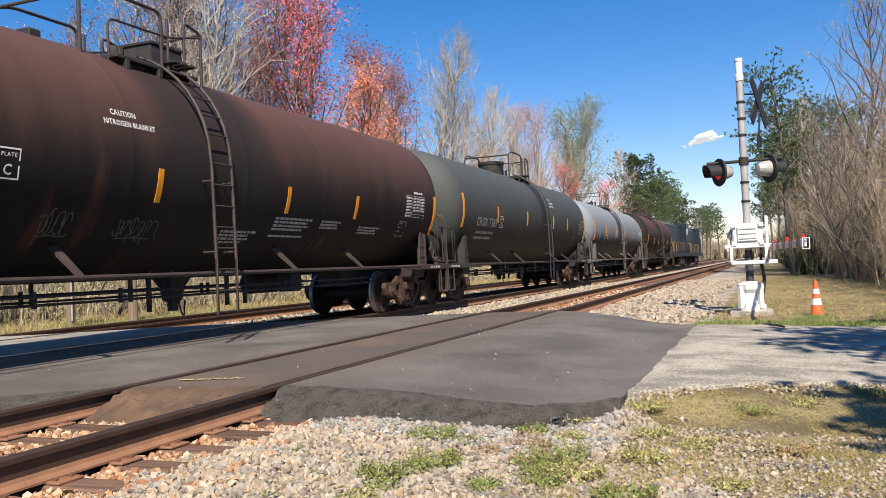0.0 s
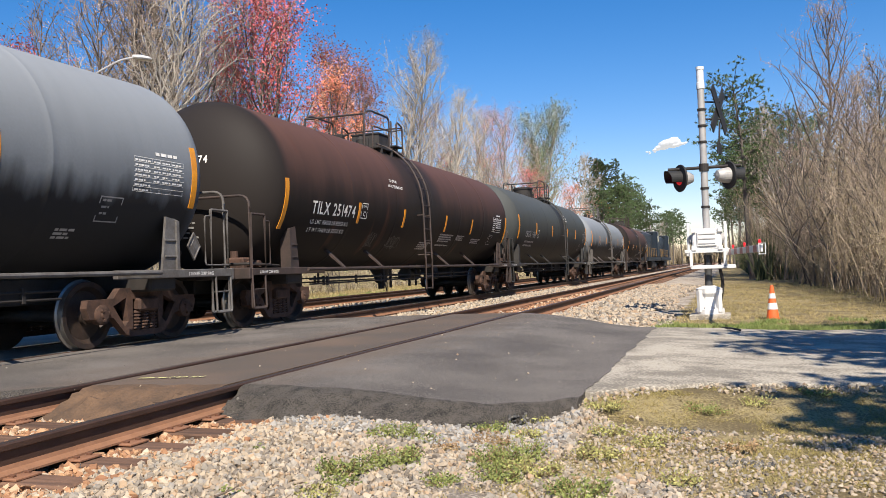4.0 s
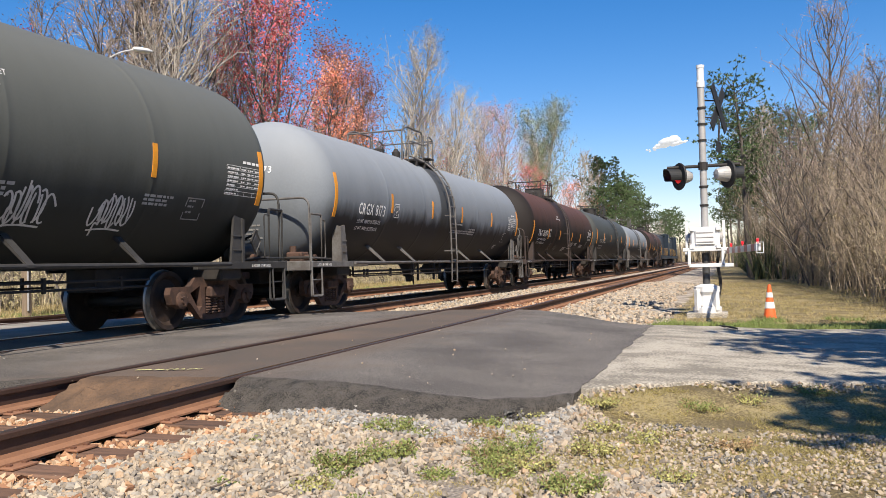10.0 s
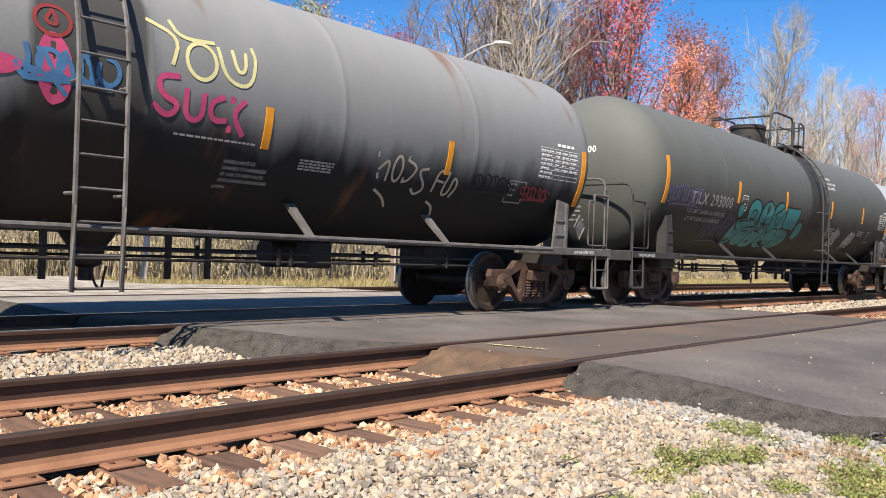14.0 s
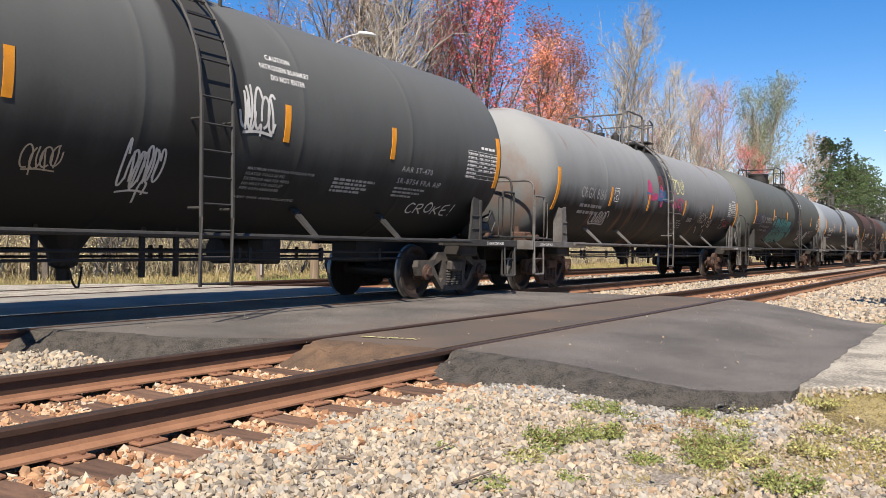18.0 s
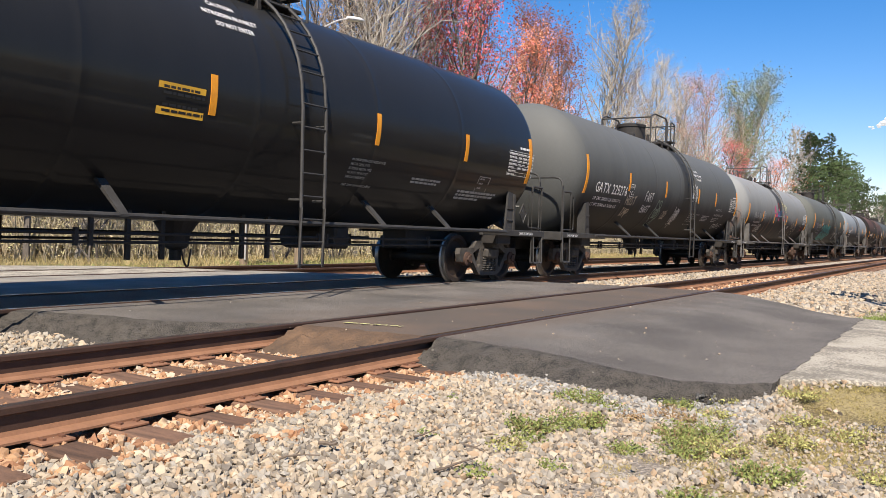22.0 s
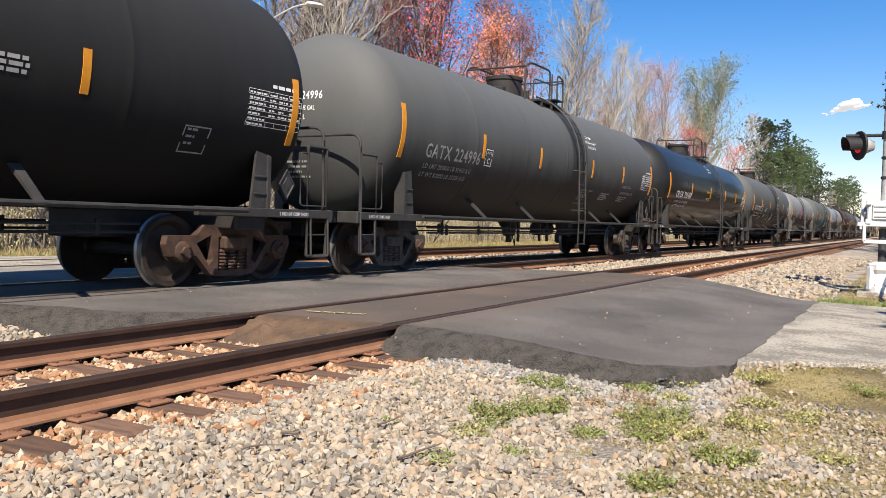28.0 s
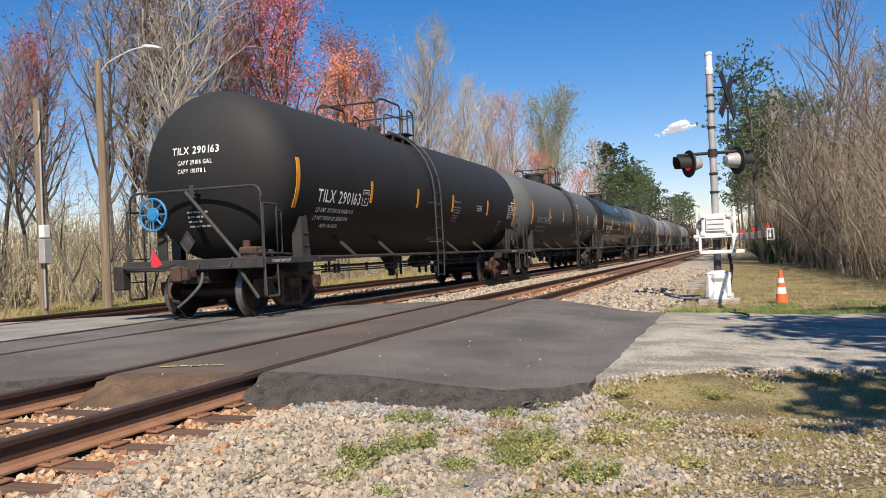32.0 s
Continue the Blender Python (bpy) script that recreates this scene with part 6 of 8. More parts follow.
part("uncoupling_lever", Shape().tube(rounded([(-1.5, -8.75, 0.95), (-0.5, -8.78, 0.92), (-0.15, -8.9, 0.98)], 0.1), 0.02), FIT_DARK, car_k)
part("step_box", Shape().box((-1.62, -8.78, 0.55), (-1.40, -8.55, 0.98), 0.02), BLACK_IRON, car_k)


# ---- the crossing signal: mast, lights, crossbuck, gate ----
RED_LENS = glow("lit_red_lens", (0.75, 0.02, 0.03), 0.25)
RED_PAINT = mat("red_reflective", (0.22, 0.02, 0.02), (0.30, 0.03, 0.03), rough=0.4, bump=0.02)
MX, MY, MZ = 4.30, 19.26, -0.30
sig = thing("crossing_signal", "grey railway crossing signal mast with flashing lights and a lowered gate", "crossing signal", at=(MX, MY, MZ))
part("base", Shape().box((-0.42, -0.42, -0.1), (0.42, 0.42, 0.06), 0.02), CONCRETE, sig, "concrete footing")
ped = Shape()
ped.lathe([(0.30, 0.06), (0.30, 0.16), (0.24, 0.20), (0.22, 0.42), (0.27, 0.50), (0.27, 0.60), (0.12, 0.66)], None, 10)
for i in range(4):
    a = math.pi / 4 + i * math.pi / 2
    ped.box((-0.05, -0.02, 0.1), (0.05, 0.12, 0.56), 0.01, Matrix.Rotation(a, 4, "Z") @ Matrix.Translation((0, 0.2, 0)))
part("pedestal", ped, WHITE_METAL, sig, "white enamelled pedestal")
part("mast", Shape().lathe([(0.075, 0.6), (0.072, 4.95)], None, 20), GREY_STEEL, sig)
part("mast_sleeve", Shape().lathe([(0.078, 0.64), (0.078, 1.32)], None, 20), mat("dark_sleeve", (0.10, 0.10, 0.105), (0.07, 0.07, 0.07), rough=0.5, metal=0.4), sig, "dark lower mast")
part("mast_cap", Shape().lathe([(0.085, 4.90), (0.085, 5.02), (0.075, 5.05), (0.075, 5.30), (0.085, 5.32), (0.085, 5.38), (0.0, 5.40)], None, 20), WHITE_METAL, sig, "white mast top")
for z in (2.35, 2.75, 3.75, 4.1, 4.45):
    part("clamp", Shape().lathe([(0.085, z - 0.025), (0.092, z - 0.02), (0.092, z + 0.02), (0.085, z + 0.025)], None, 16), BLACK_IRON, sig)
part("light_arm", Shape().rod((-0.75, 0, 3.20), (0.75, 0, 3.20), 0.035).lathe([(0.10, 3.12), (0.10, 3.28)], None, 14), BLACK_IRON, sig)


def flasher(x, facing):
    """A round black target with a hood and a lens. facing: 1 to the near side, -1 to the far side."""
    m = Matrix.Translation((x, 0, 3.0)) @ Matrix.Rotation(radians(facing), 4, "Z") @ Matrix.Rotation(radians(90), 4, "X")
    plate = part("flasher", Shape().lathe([(0.0, -0.02), (0.29, -0.02), (0.30, 0.0), (0.29, 0.02), (0.0, 0.02)], m, 30, close=False), SIGN_BLACK, sig, "black round flasher target")
    hood = Shape()
    n = 18
    for i in range(n + 1):
        a = radians(-35 + 250 * i / n)
        for d in (0.02, 0.36 - 0.10 * abs(math.sin((a - radians(90)) / 2))):
            for r in (0.155, 0.165):
                hood.v.append(tuple(m @ Vector((r * math.cos(a), r * math.sin(a), d))))
    for i in range(n):
        k = 4 * i
        hood.f += [(k, k + 4, k + 6, k + 2), (k + 1, k + 3, k + 7, k + 5), (k + 2, k + 6, k + 7, k + 3)]
    part("hood", hood, SIGN_BLACK, plate)
    part("lens", Shape().lathe([(0.15, 0.021), (0.12, 0.05), (0.06, 0.065), (0.0, 0.07)], m, 20, close=False), RED_LENS, plate)
    part("lamp_body", Shape().lathe([(0.0, -0.30), (0.10, -0.28), (0.15, -0.16), (0.17, -0.021)], m, 20, close=False), GREY_STEEL, plate, "round grey lamp housing")


flasher(-0.50, -58)
flasher(0.50, 122)
for i, (a, w) in enumerate(((48, 0.23), (-48, 0.23))):
    b = part("crossbuck_board", Shape().box((-0.61, -0.012 + 0.03 * i, -0.115), (0.61, 0.012 + 0.03 * i, 0.115), 0.006), SIGN_BLACK, sig, "dark back of a crossbuck board")
    b.matrix_basis = Matrix.Translation((0.36, 0.22, 4.45)) @ Matrix.Rotation(radians(72), 4, "Z") @ Matrix.Rotation(radians(a), 4, "Y")
for z in (4.25, 4.62):
    part("crossbuck_bracket", Shape().rod((0, 0, z), (0.38, 0.22, z), 0.018), BLACK_IRON, sig)
plt = part("track_count_sign", Shape().box((-0.14, -0.01, -0.12), (0.14, 0.01, 0.12), 0.006), SIGN_BLACK, sig, "small dark sign plate")
plt.matrix_basis = Matrix.Translation((0.33, 0.22, 3.62)) @ Matrix.Rotation(radians(72), 4, "Z")
part("sign_stem", Shape().rod((0.33, 0.22, 3.70), (0.36, 0.24, 4.2), 0.02), BLACK_IRON, sig)
# gate mechanism and arm
gb = Shape().box((-0.30, -0.24, 1.42), (0.30, 0.24, 1.88), 0.03)
gb.box((-0.20, -0.28, 1.50), (0.20, -0.235, 1.82), 0.015)
for x in (-0.27, 0.27):
    for z in (1.46, 1.84):
        gb.box((x - 0.05, -0.285, z - 0.05), (x + 0.05, -0.23, z + 0.05), 0.012)
part("gate_mechanism", gb, WHITE_METAL, sig, "white gate mechanism case")
for x in (-0.36, 0.30):
    part("gate_hub", Shape().lathe([(0.0, 0.0), (0.10, 0.0), (0.11, 0.01), (0.11, 0.05), (0.06, 0.06), (0.05, 0.08), (0.0, 0.08)], Matrix.Translation((x, -0.05, 1.66)) @ Matrix.Rotation(radians(90), 4, "Y"), 16, close=False), GREY_STEEL, sig, "grey pivot hub")
for z in (1.56, 1.66, 1.76):
    part("case_rib", Shape().box((-0.17, -0.292, z - 0.012), (0.17, -0.278, z + 0.012), 0.004), GREY_STEEL, sig)
for i in range(8):
    a = math.pi / 8 + i * math.pi / 4
    part("pedestal_bolt", Shape().lathe([(0.02, 0.16), (0.02, 0.20), (0.012, 0.21)], Matrix.Translation((0.265 * math.cos(a), 0.265 * math.sin(a), 0)), 8), GREY_STEEL, sig)
for x in (-0.38, 0.38):
    part("counterweight_arm", Shape().box((x - 0.04, -0.25, 1.30), (x + 0.04, 0.30, 1.42), 0.01).box((x - 0.03, -0.10, 1.40), (x + 0.03, 0.05, 2.02), 0.01), WHITE_METAL, sig)
part("gate_bracket", Shape().box((-0.46, -0.26, 1.36), (0.46, -0.20, 1.44), 0.01).box((-0.34, -0.30, 1.02), (0.56, -0.24, 1.10), 0.01).box((-0.36, -0.30, 1.06), (-0.30, -0.24, 1.40), 0.01).box((0.32, -0.30, 1.06), (0.38, -0.24, 1.40), 0.01), WHITE_METAL, sig, "white gate arm bracket")
part("conduit", Shape().tube(rounded([(0.16, 0.1, 0.0), (0.30, 0.05, 0.7), (0.22, 0, 1.1), (0.30, 0, 1.5)], 0.2), 0.035), BLACK_IRON, sig, "black bent conduit")
arm_way = (Vector((0.92, -4.5, 1.37)) - Vector((0.45, -0.3, 1.36))).normalized()
g0 = Vector((0.45, -0.3, 1.36))
for i in range(10):
    a, b = g0 + arm_way * (i * 0.43), g0 + arm_way * ((i + 1) * 0.43 - 0.003)
    q = Matrix.Translation(a) @ arm_way.to_track_quat("Z", "Y").to_matrix().to_4x4()
    part("gate_arm_board", Shape().box((-0.06, -0.018, 0), (0.06, 0.018, 0.427), 0.004, q @ Matrix.Rotation(radians(90), 4, "Z")), (RED_PAINT, WHITE_METAL)[i % 2], sig, ("red gate arm stripe", "white gate arm stripe")[i % 2])
for d in (0.6, 2.3, 4.1):
    p = g0 + arm_way * d
    part("gate_lamp", Shape().lathe([(0.012, 0), (0.012, 0.03), (0.024, 0.04), (0.024, 0.08), (0.012, 0.09)], Matrix.Translation(p + Vector((0, 0, 0.05))), 12), RED_LENS, sig, "small red gate lamp")
end = Shape()
for lo, hi in (((-0.055, -0.012, -0.09), (-0.043, 0.012, 0.07)), ((0.043, -0.012, -0.09), (0.055, 0.012, 0.07)), ((-0.055, -0.012, -0.10), (0.055, 0.012, -0.09)), ((-0.055, -0.012, 0.07), (0.055, 0.012, 0.08))):
    end.box(lo, hi)
part("arm_end", end.moved(Matrix.Translation(g0 + arm_way * 4.34)), WHITE_METAL, sig)
tagged(new("cable", Shape().tube([(4.32, 17.6, -0.30), (4.45, 16.4, -0.28), (4.55, 15.2, -0.22), (4.72, 14.6, -0.19), (4.85, 14.2, -0.19)], 0.016, 6).mesh("cable", SIGN_BLACK)), "black rubber cable across the verge and concrete", "cable")

cone = thing("traffic_cone", "orange traffic cone with two white bands on the verge", "traffic cone", at=(5.52, 18.6, -0.37))
part("foot", Shape().box((-0.18, -0.18, 0), (0.18, 0.18, 0.035), 0.01), CONE_ORANGE, cone)
part("body", Shape().lathe([(0.125, 0.035), (0.105, 0.18), (0.033, 0.70), (0.028, 0.72)], None, 24), CONE_ORANGE, cone)
for a, b in ((0.24, 0.37), (0.46, 0.56)):
    part("band", Shape().lathe([(0.132 - 0.14 * a + 0.004, a), (0.132 - 0.14 * b + 0.004, b)], None, 24, close=False), WHITE_METAL, cone, "white reflective band")

# ---- poles on the far side ----
lamp = thing("street_lamp", "weathered wooden pole with a curved street lamp arm", "street lamp", at=(-14.6, 22.0, -0.36))
part("pole", Shape().lathe([(0.16, -0.3), (0.15, 1), (0.115, 8.1)], None, 14), WOOD_POLE, lamp)
part("arm", Shape().tube(rounded([(0.1, 0, 7.7), (0.25, 0.1, 8.0), (0.9, 0.5, 8.45), (1.3, 0.75, 8.55)], 0.4), 0.03), GREY_STEEL, lamp)
part("lamp_head", Shape().lathe([(0.0, -0.02), (0.10, 0.0), (0.15, 0.2), (0.13, 0.48), (0.05, 0.62), (0.0, 0.63)], Matrix.Translation((1.22, 0.7, 8.56)) @ Matrix.Rotation(radians(58), 4, "Z") @ Matrix.Rotation(radians(0), 4, "X") @ Matrix.Rotation(radians(90), 4, "Y") @ Matrix.Diagonal((0.6, 1, 1, 1)), 14), WHITE_METAL, lamp, "pale lamp head")
post = thing("utility_pole", "short wooden utility pole with an electric meter box", "utility pole", at=(-15.2, 20.0, -0.36))
part("pole", Shape().lathe([(0.14, -0.3), (0.11, 6.6)], None, 12), WOOD_POLE, post)
part("conduit", Shape().rod((0.14, -0.08, 0.2), (0.13, -0.06, 6.2), 0.03), GREY_STEEL, post)
part("meter_box", Shape().box((0.10, -0.25, 1.55), (0.34, 0.05, 2.3), 0.02), GREY_STEEL, post, "grey meter box")
part("meter", Shape().box((0.10, -0.22, 2.33), (0.32, 0.02, 2.72), 0.02), WHITE_METAL, post, "white meter housing")
part("wire", Shape().tube(rounded([(0.1, 0, 6.0), (0.3, -0.1, 5.8), (0.1, -0.1, 5.2), (-0.3, -0.1, 5.0)], 0.2), 0.02), SIGN_BLACK, post)
tall = thing("utility_pole", "pale bare wooden utility pole beyond the tracks", "utility pole", at=(-17.0, 10.55, -0.36))
part("pole", Shape().lathe([(0.17, -0.3), (0.12, 7.1)], None, 12), WOOD_POLE, tall)


# ---- trees and brush ----
def limb(out, rnd, start, way, length, r0, r1, segs, sides, wander, lift=0.0):
    """A crooked tapered limb; returns points along it."""
    p, d, pts = Vector(start), Vector(way).normalized(), []
    rows = []
    for i in range(segs + 1):
        t = i / segs
        pts.append((p.copy(), d.copy()))
        rows.append((p.copy(), d.copy(), r0 + (r1 - r0) * t))
        d = (d + Vector((rnd.gauss(0, wander), rnd.gauss(0, wander), rnd.gauss(0, wander) + lift))).normalized()
        p = p + d * (length / segs)
    k = len(out.v)
    for p, d, r in rows:
        a = d.orthogonal().normalized()
        b = d.cross(a)
        for i in range(sides):
            w = 2 * math.pi * i / sides
            q = p + a * (r * math.cos(w)) + b * (r * math.sin(w))
            out.v.append((q.x, q.y, q.z))
    for j in range(segs):
        out.f += [(k + j * sides + i, k + j * sides + (i + 1) % sides, k + (j + 1) * sides + (i + 1) % sides, k + (j + 1) * sides + i) for i in range(sides)]
    return pts


def fleck(out, rnd, p, size):
    """A small bud or leaf: a folded diamond."""
    a = Vector((rnd.gauss(0, 1), rnd.gauss(0, 1), rnd.gauss(0, 1))).normalized() * size
    b = a.orthogonal().normalized() * size * 0.55
    k = len(out.v)
    for q in (p - a, p + b, p + a, p - b):
        out.v.append((q.x, q.y, q.z))
    out.f += [(k, k + 1, k + 2), (k, k + 2, k + 3)]


def quick_mesh(name, parts):
    """A mesh from several (shape, material) pairs."""
    me = bpy.data.meshes.new(name)
    v, f, mi = [], [], []
    for i, (s, m) in enumerate(parts):
        k = len(v)
        v += s.v
        f += [tuple(a + k for a in q) for q in s.f]
        mi += [i] * len(s.f)
        me.materials.append(m)
    me.from_pydata(v, [], f)
    me.polygons.foreach_set("material_index", mi)
    return me


def bare_tree(seed, bark, bud, buds=2600, bud_size=0.07, spread=0.62, stems=1, first=0.3, fine=(6, 5), twig=None, crown=1.0, tuft=0.10, boughs=20):
    """A trunk that forks into rising boughs, and an oval crown of fine twigs with buds at their tips, 10 m tall; returns two meshes."""
    rnd = random.Random(seed)
    wood, twigs, leaf = Shape(), Shape(), Shape()
    tips = []
    for s in range(stems):
        lean = Vector((rnd.gauss(0, 0.05), rnd.gauss(0, 0.05), 1)) if stems == 1 else Vector((rnd.gauss(0, 0.26), rnd.gauss(0, 0.26), 1))
        r0 = 0.105 / stems**0.5
        trunk = limb(wood, rnd, (rnd.gauss(0, 0.15) * (stems > 1), rnd.gauss(0, 0.15) * (stems > 1), -0.3), lean, 9.6 * (1 if s == 0 else rnd.uniform(0.7, 1)), r0, 0.012, 12, 6, 0.06, 0.03)
        count = boughs // stems + 2
        for i in range(count):
            u = (i + rnd.random()) / count
            t = first + (0.97 - first) * u
            k = min(int(t * 12), 11)
            p = trunk[k][0].lerp(trunk[k + 1][0], t * 12 % 1)
            a = i * 2.4 + rnd.uniform(-0.7, 0.7)
            ln = crown * (0.7 + 2.9 * (1 - u) ** 0.7 * rnd.uniform(0.6, 1.15))
            b1 = limb(wood, rnd, p, (math.cos(a) * spread, math.sin(a) * spread, rnd.uniform(0.6, 1.2)), ln, 0.060 * (1.15 - t) + 0.008, 0.009, 6, 5, 0.13, 0.07)
            for j in range(fine[0]):
                q, e = b1[1 + (j * 5 + i) % 6]
                a2 = rnd.uniform(0, 2 * math.pi)
                w2 = e + Vector((math.cos(a2), math.sin(a2), rnd.uniform(-0.1, 0.8))) * 0.75
                b2 = limb(twigs, rnd, q, w2, rnd.uniform(0.45, 1.0) * (0.45 + ln / 4), 0.012, 0.006, 3, 3, 0.2, 0.08)
                for n in range(fine[1]):
                    q3, e3 = b2[1 + n % 3]
                    w3 = e3 + Vector((rnd.gauss(0, 0.7), rnd.gauss(0, 0.7), rnd.gauss(0.25, 0.5)))
                    b3 = limb(twigs, rnd, q3, w3, rnd.uniform(0.2, 0.55), 0.008, 0.004, 2, 3, 0.22, 0.05)
                    tips += [b3[1][0], b3[2][0], b3[2][0]]
    for i in range(buds):
        p = rnd.choice(tips)
        fleck(leaf, rnd, p + Vector((rnd.gauss(0, tuft), rnd.gauss(0, tuft), rnd.gauss(0, tuft))), bud_size * rnd.uniform(0.5, 1.3))
    return quick_mesh("trunk", [(wood, bark)]), quick_mesh("crown", [(twigs, twig or TWIG), (leaf, bud)])


def pine_tree(seed, low=0.35, thin=1.0, blade=0.03, reach=1.0):
    """A loblolly pine, 12 m tall: bare lower trunk, ragged crown of needle tufts."""
    rnd = random.Random(seed)
    wood, leaf = Shape(), Shape()
    trunk = limb(wood, rnd, (0, 0, -0.3), (rnd.gauss(0, 0.04), rnd.gauss(0, 0.04), 1), 12, 0.19, 0.03, 10, 7, 0.025)
    count = int(52 * thin)
    for i in range(count):
        t = low + (0.99 - low) * ((i + rnd.random()) / count)
        k = min(int(t * 10), 9)
        p = trunk[k][0].lerp(trunk[k + 1][0], t * 10 % 1)
        a = i * 2.4 + rnd.uniform(-0.6, 0.6)
        u = (t - low) / (1 - low)
        ln = reach * (0.5 + 2.3 * math.sqrt(max(0.0, 1 - (1.7 * u - 0.75) ** 2)) * rnd.uniform(0.45, 1.15))
        b = limb(wood, rnd, p, (math.cos(a), math.sin(a), rnd.uniform(0.0, 0.5)), ln, 0.035, 0.012, 4, 4, 0.12, 0.06)
        for j in range(16):
            q, e = b[1 + (j * 7) % 4 if j > 3 else 4]
            c = q + Vector((rnd.gauss(0, 0.27), rnd.gauss(0, 0.27), rnd.gauss(0.1, 0.17)))
            for n in range(12):
                w = Vector((rnd.gauss(0, 1), rnd.gauss(0, 1), rnd.gauss(0.25, 0.8))).normalized() * rnd.uniform(0.11, 0.22)
                s = w.orthogonal().normalized() * blade
                g = len(leaf.v)
                for q2 in (c - s, c + s, c + w):
                    leaf.v.append((q2.x, q2.y, q2.z))
                leaf.f.append((g, g + 1, g + 2))
    return quick_mesh("trunk", [(wood, BARK)]), quick_mesh("crown", [(leaf, PINE)])


def plant(kind, meshes, x, y, height, label, unit=10.0, turn=0.0, slim=1.0):
    t = thing(kind, label, "tree", "trees along the railway", at=(x, y, ground_z(x, y)), turn=turn)
    k = 1.07 * height / unit
    for nm, me in zip(("trunk", "crown"), meshes):
        part(nm, me, None, t).scale = (k * slim, k * slim, k)
    return t


GREYS = [bare_tree(s, BARK, BUD_TAN, 2200, 0.028) for s in (11, 12, 13)] + [bare_tree(14, BARK_PALE, BUD_TAN, 2000, 0.026, twig=TWIG_PALE)]
REDS = [bare_tree(s, BARK, BUD_RED, 5200, 0.044, tuft=0.13, first=0.34) for s in (21, 22)]
ORANGES = [bare_tree(s, BARK, BUD_ORANGE, 6800, 0.046, crown=1.12, tuft=0.16, first=0.26) for s in (31, 32)]
PINKS = [bare_tree(s, BARK_PALE, BUD_PINK, 4200, 0.036, twig=TWIG_PALE, tuft=0.12) for s in (41,)]
GREENS = [bare_tree(s, BARK_PALE, BUD_GREEN, 7500, 0.042, twig=TWIG_PALE, tuft=0.15) for s in (51,)]
PALES = [bare_tree(s, BARK_PALE, BUD_PALE, 2800, 0.028, twig=TWIG_PALE, crown=0.85) for s in (15, 16)]
MULTI = [bare_tree(s, BARK, BUD_TAN, 1500, 0.035, 0.8, 3, 0.12, (6, 4)) for s in (61, 62)]
BACK = [bare_tree(s, BARK, BUD_TAN, 900, 0.04, fine=(5, 4)) for s in (81, 82)]
BACK_PINK = [bare_tree(s, BARK, BUD_RED, 1800, 0.045, fine=(5, 4)) for s in (83,)]
PINES = [pine_tree(71, 0.45), pine_tree(72, 0.36, 1.1), pine_tree(73, 0.5, 0.8)]
FAR_PINES = [pine_tree(74, 0.42, 1.0, 0.06), pine_tree(75, 0.5, 0.9, 0.06)]

